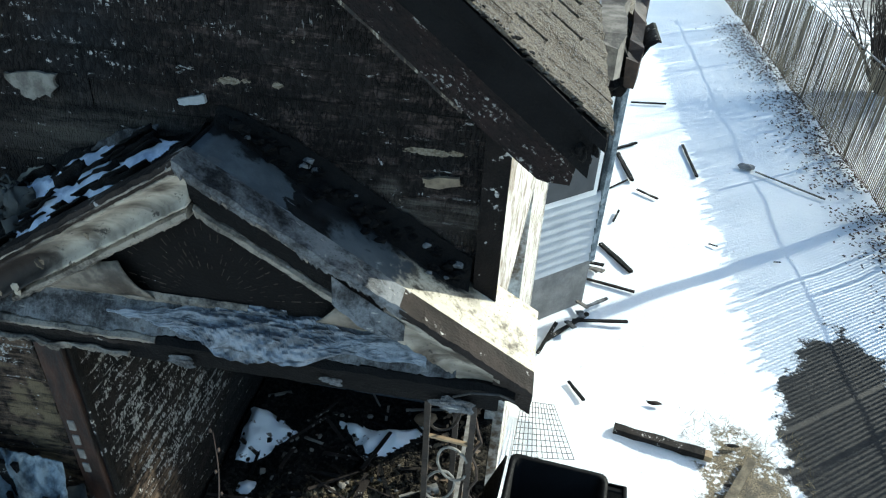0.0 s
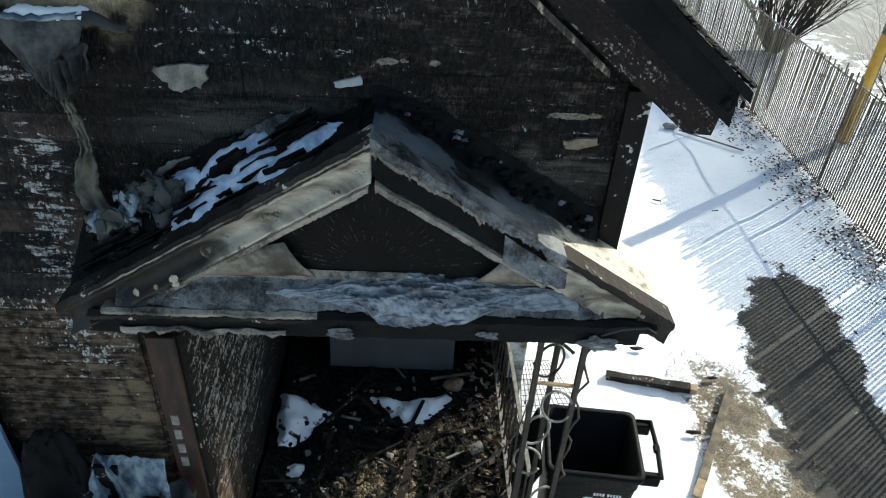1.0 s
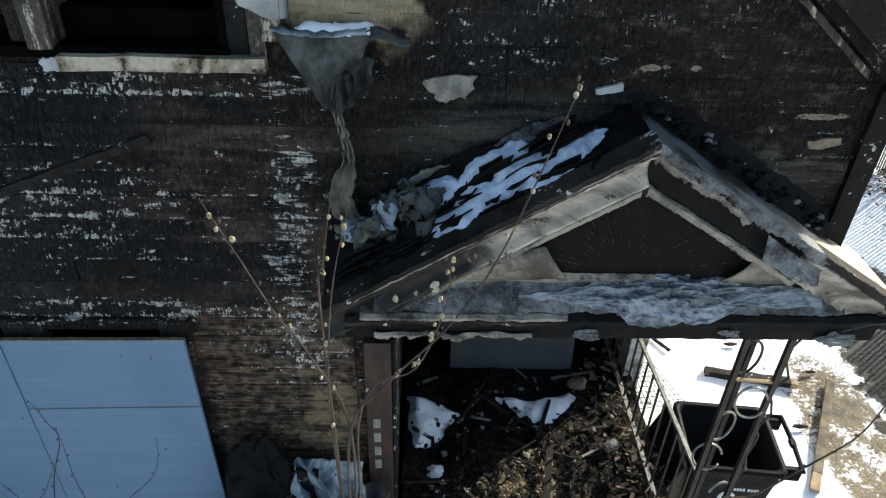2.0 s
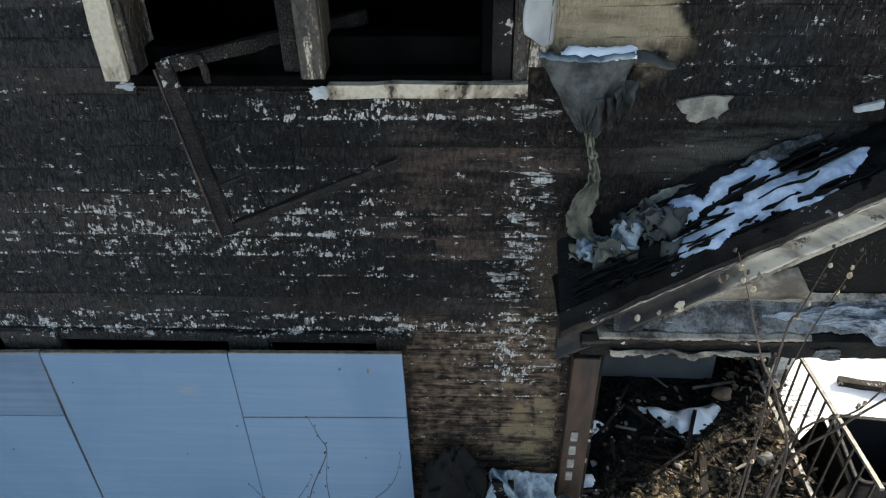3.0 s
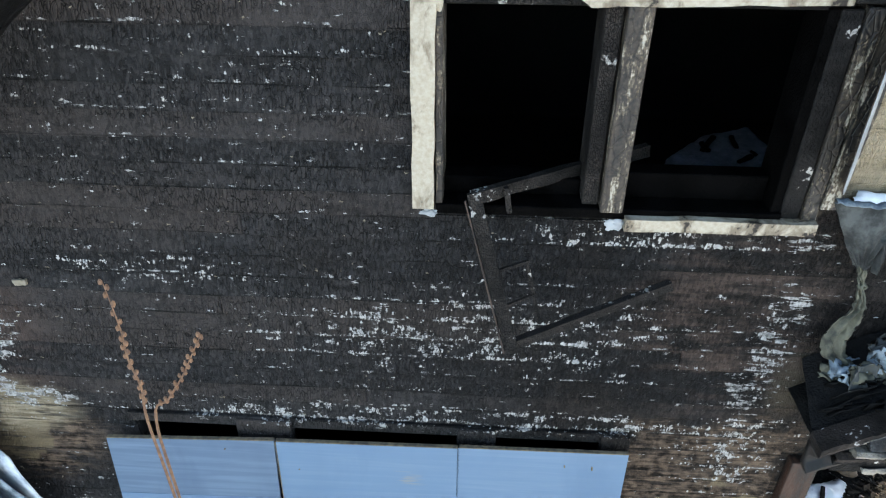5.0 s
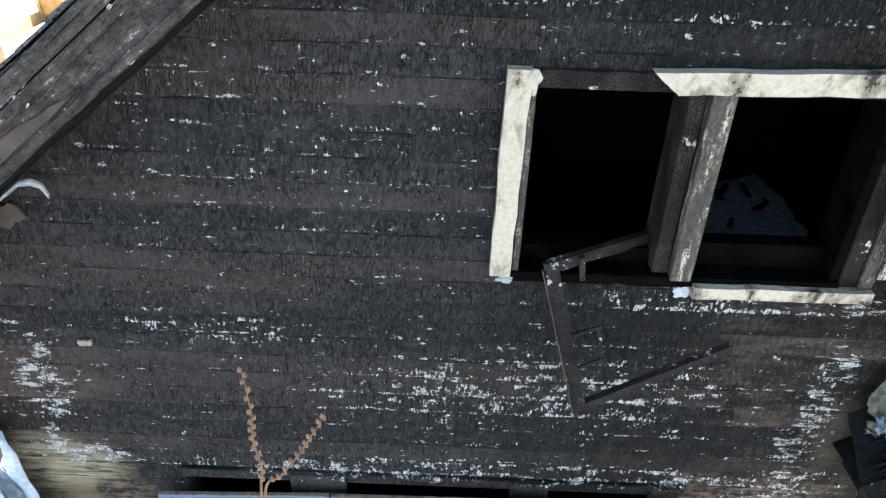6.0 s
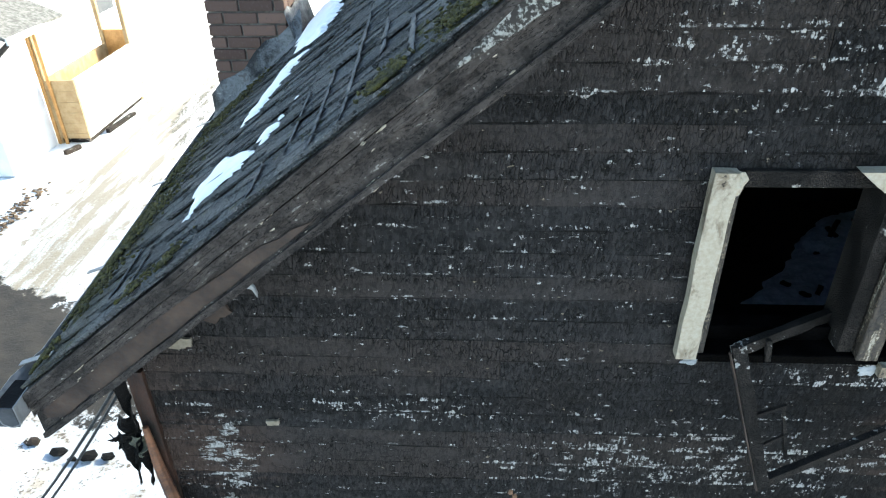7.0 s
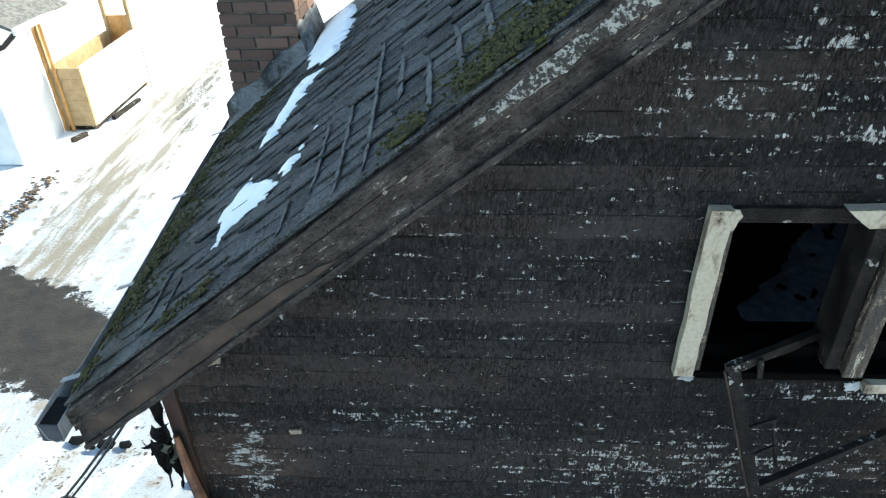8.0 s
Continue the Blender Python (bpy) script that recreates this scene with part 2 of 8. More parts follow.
    score = n.math("ADD", score, n.math("MULTIPLY", n.span(streak, 0.32, 0.72), 0.24))
    score = n.math("ADD", score, n.math("MULTIPLY", zones, 0.235))
    score = n.math("ADD", score, n.math("MULTIPLY", n.math("MULTIPLY", low_edge, n.span(n.noise(n.scaled(2.2, 2.2, 9), 1.0, 3), 0.36, 0.60, 0.35, 1.0)), 0.13))
    score = n.math("SUBTRACT", score, n.math("MULTIPLY", n.math("MAXIMUM", n.math("MULTIPLY", deep, 0.35), tan1), 0.25))
    paint = n.math("MULTIPLY", n.span(score, 0.665, 0.715), n.span(n.math("ADD", edge2, n.math("MULTIPLY", n.span(score, 0.76, 0.86), 0.12)), 0.03, 0.13))
    thin = n.math("MULTIPLY", n.span(score, 0.585, 0.68), n.span(n.math("ADD", glint, n.math("MULTIPLY", edge2, 0.5)), 0.60, 0.80))
    base = n.mix(n.math("MULTIPLY", thin, 0.55), base, (0.130, 0.130, 0.132))
    rim = n.math("MULTIPLY", n.math("MULTIPLY", n.span(row, 0.185, 0.14), n.span(row, 0.075, 0.10)), n.span(n.math("ADD", n.noise(n.scaled(9, 9, 14), 1.0, 6, 0.78), n.math("MULTIPLY", zones, 0.08)), 0.60, 0.66))
    paint = n.math("MAXIMUM", paint, n.math("MULTIPLY", rim, n.math("SUBTRACT", 1.0, n.math("MULTIPLY", deep, 0.7))))
    dash = n.math("MULTIPLY", n.zone(-1.15, 2.0, 4.28, 1.0, 2.0, 0.42, 0.8), n.span(n.noise(n.scaled(1.8, 1.8, 9), 1.0, 3), 0.40, 0.60, 0.2, 1.0))
    dash = n.span(n.math("ADD", n.noise(n.scaled(105, 105, 22), 1.0, 3, 0.6), n.math("MULTIPLY", dash, 0.12)), 0.745, 0.785)
    base = n.mix(n.math("MULTIPLY", dash, 0.8), base, (0.230, 0.224, 0.214))
    base = n.mix(n.math("MULTIPLY", butt, n.span(streak, 0.66, 0.42, 0.15, 0.85)), base, (0.0012, 0.0012, 0.0012))
    russet = n.math("MULTIPLY", n.zone(-2.45, 2.0, 3.55, 0.60, 2.0, 0.75, 0.8), n.span(n.math("ADD", mid, n.math("MULTIPLY", board, 0.25)), 0.50, 0.78, 0.0, 0.75))
    base = n.mix(n.math("MULTIPLY", russet, n.math("SUBTRACT", 1.0, bare)), base, n.mix(n.span(tone, 0.3, 0.75), (0.020, 0.014, 0.012), (0.088, 0.062, 0.050)))
    peel = n.math("ADD", n.noise(n.scaled(10, 10, 27), 1.0, 5, 0.66), n.math("ADD", n.math("MULTIPLY", n.zone(-5.60, 2.0, 3.42, 0.20, 2.0, 0.55, 0.9), 0.15), n.math("MULTIPLY", n.zone(-5.52, 2.0, 3.00, 0.34, 2.0, 0.12, 0.8), 0.17)))
    peel = n.math("MAXIMUM", peel, n.math("ADD", n.noise(n.scaled(8, 8, 36), 1.0, 6, 0.72), n.math("MULTIPLY", n.math("MAXIMUM", n.math("MULTIPLY", n.zone(-2.28, 2.0, 3.42, 0.22, 2.0, 0.72, 0.9), 0.70), n.math("MAXIMUM", n.zone(-2.245, 2.0, 3.985, 0.15, 2.0, 0.06, 0.7), n.math("MAXIMUM", n.zone(-2.255, 2.0, 3.70, 0.14, 2.0, 0.075, 0.7), n.zone(-2.345, 2.0, 3.23, 0.20, 2.0, 0.17, 1.0)))), 0.165)))
    paint = n.math("MAXIMUM", paint, n.math("MULTIPLY", n.span(peel, 0.655, 0.685), n.span(n.noise(n.scaled(80, 80, 14), 1.0, 3), 0.36, 0.44)))
    base = n.mix(paint, base, n.mix(n.span(n.math("ADD", fine, n.math("MULTIPLY", rnd2, 0.4)), 0.4, 0.9), (0.135, 0.133, 0.129), (0.430, 0.422, 0.408)))
    h = n.math("ADD", n.math("MULTIPLY", n.math("MULTIPLY", n.span(scale_edge, 0.0, 0.16), crazed), 1.0), n.math("MULTIPLY", n.span(edge2, 0.0, 0.15), 0.5))
    h = n.math("ADD", h, n.math("ADD", n.math("MULTIPLY", fine, 0.35), n.math("MULTIPLY", grain, 0.35)))
    h = n.math("ADD", h, n.math("MULTIPLY", paint, 0.5))
    n.bump(h, 0.8, 0.007)
    return n.done(base, n.span(mid, 0.3, 0.7, 0.65, 0.9), 0.0, Specular_IOR_Level=0.14)


def char(name, a=(0.004, 0.0038, 0.0036), b=(0.034, 0.032, 0.031), stretch=(8, 8, 30), cell=60.0, flecks=0.0, cells=True, gloss=0.14):
    n = Nodes(name)
    g = n.noise(n.scaled(*stretch), 1.0, 5, 0.6)
    f = n.noise(n.scaled(1, 1, 1), 110.0, 3)
    t = n.noise(n.scaled(1, 1, 1), 7.0, 5, 0.65)
    col = n.mix(n.span(n.math("ADD", n.math("MULTIPLY", g, 0.6), n.math("MULTIPLY", t, 0.4)), 0.36, 0.66), a, b)
    h = n.math("ADD", f, n.math("MULTIPLY", t, 1.2))
    if cells:
        rnd, edge = n.cell_random(n.scaled(1, 1, 0.6), cell, 0.85)
        col = n.mix(n.span(edge, 0.09, 0.0), col, (0.0015, 0.0015, 0.0015))
        h = n.math("ADD", h, n.span(edge, 0.0, 0.16))
    if flecks:
        rnd2, edge2 = n.cell_random(n.scaled(1, 1, 1), 75.0, 0.95)
        s = n.math("ADD", n.math("MULTIPLY", rnd2, 0.25), t)
        col = n.mix(n.span(s, 0.86 - flecks, 0.90 - flecks), col, (0.40, 0.38, 0.355))
    n.bump(h, 0.8, 0.007)
    return n.done(col, n.span(g, 0.3, 0.7, 0.6, 0.9), 0.0, Specular_IOR_Level=gloss)


def sooty_metal(name, clean, sooty, amount=0.5, rough=0.5):
    """Painted sheet cladding with soot clouds, scorched blotches, bare specks and scratches."""
    n = Nodes(name)
    big = n.noise(n.scaled(3.0, 3.0, 4.0), 1.0, 5, 0.62, 0.7)
    mid = n.noise(n.scaled(16, 16, 16), 1.0, 6, 0.68, 0.3)
    fine = n.noise(n.scaled(1, 1, 1), 95.0, 4, 0.65)
    scratch = n.noise(n.scaled(9, 60, 60), 1.0, 4, 0.6)
    level = n.math("ADD", n.math("MULTIPLY", big, 0.50), n.math("ADD", n.math("MULTIPLY", mid, 0.32), n.math("MULTIPLY", fine, 0.18)))
    col = n.mix(n.span(level, 0.72 - amount * 0.3, 0.54 - amount * 0.3), clean, sooty)
    col = n.mix(n.span(mid, 0.57, 0.66, 0.0, 0.75), col, (clean[0] * 0.30, clean[1] * 0.26, clean[2] * 0.22))
    col = n.mix(n.span(fine, 0.62, 0.70, 0.0, 0.8), col, (0.006, 0.006, 0.006))
    col = n.mix(n.math("MULTIPLY", n.span(scratch, 0.64, 0.70), n.span(big, 0.42, 0.60)), col, (0.40, 0.38, 0.34))
    n.bump(n.math("ADD", mid, n.math("MULTIPLY", fine, 0.6)), 0.55, 0.012)
    return n.done(col, n.span(mid, 0.3, 0.7, rough - 0.1, min(1.0, rough + 0.25)), 0.0, Specular_IOR_Level=0.3)


def white_paint():
    """Old cream-white paint, blistered, with brown scorch and patches burnt through."""
    n = Nodes("blistered_white_paint")
    g = n.noise(n.scaled(9, 9, 6), 1.0, 6, 0.62, 0.6)
    f = n.noise(n.scaled(1, 1, 1), 60.0, 4, 0.65)
    col = n.mix(n.span(f, 0.3, 0.7), (0.310, 0.264, 0.198), (0.385, 0.343, 0.272))
    g = n.math("ADD", g, n.math("MULTIPLY", n.span(n.height()[0], -2.95, -2.35), 0.13))
    col = n.mix(n.span(g, 0.54, 0.66, 0.0, 0.8), col, (0.115, 0.085, 0.055))
    col = n.mix(n.span(n.math("ADD", n.math("MULTIPLY", g, 0.75), n.math("MULTIPLY", f, 0.25)), 0.62, 0.66), col, (0.016, 0.012, 0.009))
    n.bump(n.math("ADD", g, f), 0.5, 0.005)
    return n.done(col, 0.6, 0.0, Specular_IOR_Level=0.3)


def flaked_paint():
    """Charred wood with long flakes of old white paint."""
    n = Nodes("flaked_paint_on_char")
    g = n.noise(n.scaled(30, 30, 5.5), 1.0, 6, 0.70)
    f = n.noise(n.scaled(1, 1, 1), 90.0, 3)
    w = n.noise(n.scaled(18, 18, 3), 1.0, 4, 0.6)
    c = n.cells(n.scaled(1, 1, 0.6), 30.0)
    col = n.mix(n.span(n.math("ADD", n.math("MULTIPLY", w, 0.7), n.math("MULTIPLY", f, 0.3)), 0.40, 0.62), (0.004, 0.0034, 0.0028), (0.040, 0.029, 0.020))
    level = n.math("ADD", n.math("MULTIPLY", g, 0.78), n.math("MULTIPLY", f, 0.22))
    col = n.mix(n.span(level, 0.515, 0.56, 0.0, 0.8), col, (0.115, 0.090, 0.060))
    col = n.mix(n.span(level, 0.565, 0.605), col, (0.32, 0.29, 0.235))
    n.bump(n.math("ADD", n.span(c, 0.0, 0.1), g), 0.6, 0.005)
    return n.done(col, 0.65)


def snow_material(name="snow", dirt=0.0):
    n = Nodes(name)
    big = n.noise(n.scaled(1, 1, 1), 2.2, 5)
    fine = n.noise(n.scaled(1, 1, 1), 40.0, 4)
    col = n.mix(n.span(big, 0.3, 0.7), (0.78, 0.81, 0.85), (0.88, 0.89, 0.90))
    if dirt:
        col = n.mix(n.span(n.noise(n.scaled(1, 1, 1), 14.0, 5), 0.62, 0.68), col, (0.10, 0.085, 0.07))
    n.bump(n.math("ADD", big, n.math("MULTIPLY", fine, 0.35)), 0.35, 0.03)
    return n.done(col, 0.65, Subsurface_Weight=0.0)


def ground_material():
    n = Nodes("winter_ground")
    big = n.noise(n.scaled(1, 1, 0), 0.6, 5)
    mid = n.noise(n.scaled(1, 1, 0), 3.0, 6, 0.62)
    fine = n.noise(n.scaled(1, 1, 0), 26.0, 5, 0.62)
    snow = n.mix(n.span(big, 0.35, 0.65), (0.80, 0.82, 0.85), (0.88, 0.885, 0.89))
    snow = n.mix(n.span(n.noise(n.scaled(1, 1, 0), 9.0, 6, 0.65), 0.66, 0.72), snow, (0.45, 0.44, 0.42))
    asphalt = n.mix(n.span(n.math("ADD", n.math("MULTIPLY", mid, 0.6), n.math("MULTIPLY", n.noise(n.scaled(1, 1, 0), 60.0, 4, 0.7), 0.4)), 0.36, 0.64), (0.0050, 0.0044, 0.0038), (0.030, 0.025, 0.020))
    litter = n.noise(n.scaled(1, 1, 0), 75.0, 5, 0.7)
    straw = n.mix(n.span(litter, 0.36, 0.64), (0.024, 0.017, 0.010), (0.27, 0.205, 0.115))
    straw = n.mix(n.span(mid, 0.56, 0.66, 0.0, 0.7), straw, (0.030, 0.023, 0.015))
    edge = n.math("ADD", n.math("MULTIPLY", n.math("ADD", mid, -0.5), 1.3), n.math("MULTIPLY", n.math("ADD", fine, -0.5), 0.5))

    def blot(cx, cy, rx, ry, turn=0.0):
        m = n.t.nodes.new("ShaderNodeMapping")
        m.vector_type = "TEXTURE"
        n.link(n.position, m.inputs["Vector"])
        m.inputs["Location"].default_value = (cx, cy, 0)
        m.inputs["Rotation"].default_value = (0, 0, radians(turn))
        m.inputs["Scale"].default_value = (rx, ry, 1000)
        v = n.t.nodes.new("ShaderNodeVectorMath")
        v.operation = "LENGTH"
        n.t.links.new(m.outputs[0], v.inputs[0])
        return n.span(n.math("ADD", v.outputs["Value"], edge), 1.06, 0.94)

    wet = n.math("MAXIMUM", blot(3.20, 5.00, 0.58, 1.55, -16), blot(3.15, 3.3, 0.70, 1.3, 0))
    wet = n.math("MAXIMUM", wet, blot(-10.75, 6.95, 0.85, 2.6, 62))
    wet = n.math("MAXIMUM", wet, n.math("MULTIPLY", n.math("MULTIPLY", blot(-10.95, 15.3, 0.7, 1.9, 10), n.span(fine, 0.46, 0.54)), 0.9))
    lane = n.noise(n.scaled(5.0, 0.5, 0), 1.0, 5, 0.65, 0.4)
    tracks = n.math("MULTIPLY", blot(-11.45, 12.0, 0.8, 6.6, 4), n.span(n.math("ADD", n.math("MULTIPLY", lane, 0.7), n.math("MULTIPLY", fine, 0.3)), 0.42, 0.54, 0.0, 0.95))
    specks = n.math("MULTIPLY", blot(-9.0, 4.3, 1.6, 1.8, 0), n.span(n.math("ADD", n.math("MULTIPLY", mid, 0.5), n.math("MULTIPLY", fine, 0.5)), 0.55, 0.60))
    lawn = n.math("MAXIMUM", blot(2.20, 3.5, 0.46, 1.40, 6), blot(1.8, 1.4, 1.2, 1.6, 0))
    lawn = n.math("MAXIMUM", lawn, blot(-4.0, 0.2, 4.6, 1.5, 0))
    lawn = n.math("MULTIPLY", lawn, n.span(n.math("ADD", n.math("MULTIPLY", mid, 0.6), n.math("MULTIPLY", fine, 0.4)), 0.42, 0.50))
    road = blot(13.5, 17.5, 5.6, 40.0, 1)
    slush = n.noise(n.scaled(2.6, 1.1, 0), 1.0, 6, 0.68, 0.5)
    old = n.mix(n.span(slush, 0.40, 0.52), (0.56, 0.60, 0.66), (0.36, 0.385, 0.42))
    old = n.mix(n.span(n.math("ADD", n.math("MULTIPLY", slush, 0.5), n.math("MULTIPLY", mid, 0.5)), 0.54, 0.60, 0.0, 0.85), old, (0.27, 0.235, 0.19))
    old = n.mix(n.span(n.math("ADD", n.math("MULTIPLY", mid, 0.55), n.math("MULTIPLY", fine, 0.45)), 0.60, 0.65, 0.0, 0.9), old, (0.055, 0.047, 0.040))
    yard = n.math("MULTIPLY", n.span(n.height()[0], -6.0, -6.6), n.span(n.math("ADD", n.height()[1], n.math("MULTIPLY", edge, 2.0)), 13.0, 10.0))
    snow = n.mix(yard, snow, old)
    col = n.mix(tracks, snow, (0.20, 0.175, 0.135))
    col = n.mix(specks, col, (0.09, 0.075, 0.06))
    col = n.mix(lawn, col, straw)
    col = n.mix(wet, col, asphalt)
    col = n.mix(n.math("MULTIPLY", road, n.span(lane, 0.35, 0.55, 0.85, 1.0)), col, n.mix(n.span(fine, 0.35, 0.65), (0.13, 0.122, 0.11), (0.21, 0.195, 0.175)))
    n.bump(n.math("ADD", mid, n.math("MULTIPLY", fine, 0.5)), 0.4, 0.04)
    return n.done(col, n.span(wet, 0.0, 1.0, 0.75, 0.80))


def shingle_material(name, a, b, moss=True):
    n = Nodes(name)
    rnd = n.island() if not moss else n.random()
    grain = n.noise(n.scaled(1, 1, 1), 150.0, 2)
    mid = n.noise(n.scaled(1, 1, 1), 5.0, 5)
    col = n.mix(n.math("ADD", n.math("MULTIPLY", rnd, 0.55), n.math("MULTIPLY", n.span(mid, 0.3, 0.7), 0.45)), a, b)
    grit = n.noise(n.scaled(1, 1, 1), 55.0, 4, 0.7)
    col = n.mix(n.span(grit, 0.50, 0.62, 0.0, 0.8), col, (a[0] * 0.25, a[1] * 0.25, a[2] * 0.25))
    col = n.mix(n.span(grain, 0.55, 0.66, 0.0, 0.6), col, (0.24, 0.24, 0.245))
    if moss:
        m = n.noise(n.scaled(1, 1, 1), 16.0, 6, 0.7)
        zone = n.math("MAXIMUM", n.zone(-6.2, 3.0, 4.0, 0.5, 2.2, 0.5, 0.7), n.zone(-4.45, 1.95, 5.4, 0.45, 0.5, 0.5, 0.7))
        zone = n.math("MAXIMUM", zone, 0.15)
        eave = n.math("MULTIPLY", n.span(n.math("ADD", n.height()[0], n.math("MULTIPLY", mid, 0.5)), -5.45, -5.90), n.span(grit, 0.34, 0.60, 0.25, 0.85))
        col = n.mix(eave, col, n.mix(n.span(grain, 0.4, 0.6), (0.022, 0.021, 0.014), (0.088, 0.080, 0.052)))
        mm = n.span(n.math("ADD", m, n.math("MULTIPLY", zone, 0.14)), 0.62, 0.70)
        col = n.mix(mm, col, n.mix(n.span(grain, 0.4, 0.6), (0.020, 0.026, 0.006), (0.085, 0.078, 0.015)))
    n.bump(n.math("ADD", grain, n.math("ADD", mid, n.math("MULTIPLY", grit, 1.5))), 1.0, 0.014)
    return n.done(col, 0.85, 0.0, Specular_IOR_Level=0.3)


def plywood_material(name, a, b):
    n = Nodes(name)
    grain = n.noise(n.scaled(1.2, 1, 26), 1.0, 5, 0.6, 0.6)
    big = n.noise(n.scaled(1, 1, 1), 1.3, 4)
    fine = n.noise(n.scaled(6, 6, 120), 1.0, 3)
    col = n.mix(n.random(), a, b)
    col = n.mix(n.span(grain, 0.40, 0.7, 0.0, 0.40), col, (0.150, 0.212, 0.285))
    col = n.mix(n.span(n.math("ADD", big, n.math("MULTIPLY", fine, 0.2)), 0.78, 0.86, 0.0, 0.6), col, (0.24, 0.205, 0.145))
    wash = n.noise(n.scaled(1.6, 1.6, 0.9), 1.0, 5, 0.6, 0.8)
    col = n.mix(n.span(wash, 0.42, 0.62, 0.0, 0.5), col, (a[0] * 0.78, a[1] * 0.82, a[2] * 0.86))
    knots = n.noise(n.scaled(2.5, 1, 2.5), 1.0, 3)
    col = n.mix(n.span(knots, 0.72, 0.78, 0.0, 0.6), col, (0.10, 0.12, 0.15))
    n.bump(n.math("ADD", grain, fine), 0.2, 0.003)
    return n.done(col, 0.62)


def brick_material():
    n = Nodes("chimney_brick")
    f = n.noise(n.scaled(1, 1, 1), 60.0, 4)
    col = n.mix(n.random(), (0.066, 0.036, 0.028), (0.185, 0.108, 0.082))
    col = n.mix(n.span(f, 0.5, 0.75, 0.0, 0.7), col, (0.12, 0.085, 0.07))
    n.bump(f, 0.6, 0.004)
    return n.done(col, 0.85)


def rubble_material():
    """Burnt litter: black crumbs and ash, with trodden tan soil and plaster towards the steps, painted where the sun
    falls.
    """
    n = Nodes("burnt_rubble")
    mid = n.noise(n.scaled(1, 1, 1), 11.0, 6, 0.7)
    fine = n.noise(n.scaled(1, 1, 1), 60.0, 4, 0.65)
    rnd, edge = n.cell_random(n.scaled(1, 1, 1), 42.0, 0.95)
    f = n.math("ADD", n.math("MULTIPLY", mid, 0.5), n.math("MULTIPLY", rnd, 0.5))
    col = n.mix(n.span(f, 0.35, 0.85), (0.0016, 0.0015, 0.0014), (0.030, 0.027, 0.023))
    col = n.mix(n.span(edge, 0.10, 0.0, 0.0, 0.8), col, (0.0012, 0.0012, 0.0012))
    lit_earth = n.mix(n.span(f, 0.30, 0.75), (0.028, 0.020, 0.012), (0.26, 0.205, 0.13))
    px, py, _ = n.height()
    side = n.math("ADD", py, n.math("MULTIPLY", px, -0.7))
    # mask follows the sun's shadow edge: lit side tan, railing's shade left dark
    zone = n.span(n.math("ADD", side, n.math("MULTIPLY", mid, 1.0)), 4.35, 4.10)
    col = n.mix(n.math("MULTIPLY", zone, n.span(px, -0.55, -0.95, 0.15, 1.0)), col, lit_earth)
    n.bump(n.math("ADD", n.math("ADD", mid, fine), n.span(edge, 0.0, 0.2)), 1.0, 0.02)
    return n.done(col, 0.95, 0.0, Specular_IOR_Level=0.2)


def rake_material(name="scorched_rake_paint", turn=-1, hi=(0.088, 0.075, 0.068), specks=0.70):
    """Scorched brown paint on a sloping board, split and streaked along its length, with white specks left in the seams."""
    n = Nodes(name)
    px, py, pz = n.height()
    across = n.math("ADD", pz, n.math("MULTIPLY", px, 0.80 * turn))
    c = n.t.nodes.new("ShaderNodeCombineXYZ")
    n.link(n.math("MULTIPLY", px, 9.0), c.inputs[0])
    n.link(n.math("MULTIPLY", across, 34.0), c.inputs[2])
    streak = n.noise(c.outputs[0], 1.0, 5, 0.68, 0.3)
    t = n.noise(n.scaled(1, 1, 1), 9.0, 6, 0.68)
    f = n.noise(n.scaled(1, 1, 1), 80.0, 4, 0.7)
    lvl = n.math("ADD", n.math("MULTIPLY", streak, 0.26), n.math("ADD", n.math("MULTIPLY", t, 0.52), n.math("MULTIPLY", f, 0.22)))
    col = n.mix(n.span(lvl, 0.36, 0.64), (0.0070, 0.0060, 0.0055), hi)
    col = n.mix(n.span(n.math("ABSOLUTE", n.math("ADD", streak, -0.5)), 0.014, 0.004), col, (0.0012, 0.0012, 0.0012))
    col = n.mix(n.span(n.math("ADD", n.math("MULTIPLY", streak, 0.45), n.math("ADD", n.math("MULTIPLY", t, 0.30), n.math("MULTIPLY", f, 0.45))), specks, specks + 0.03), col, (0.26, 0.25, 0.23))
    n.bump(n.math("ADD", streak, n.math("ADD", t, f)), 0.9, 0.012)
    return n.done(col, n.span(t, 0.3, 0.7, 0.6, 0.9), 0.0, Specular_IOR_Level=0.16)


def lichen_material():
    """Scorched brown board with pale grey lichen and old paint in close specks."""
    n = Nodes("lichened_old_paint")
    a = n.noise(n.scaled(1, 1, 1), 28.0, 5, 0.7)
    f = n.noise(n.scaled(1, 1, 1), 110.0, 3)
    col = n.mix(n.span(n.math("ADD", n.math("MULTIPLY", a, 0.7), n.math("MULTIPLY", f, 0.35)), 0.50, 0.60), (0.022, 0.018, 0.015), (0.265, 0.260, 0.240))
    n.bump(n.math("ADD", a, f), 0.6, 0.004)
    return n.done(col, 0.85)


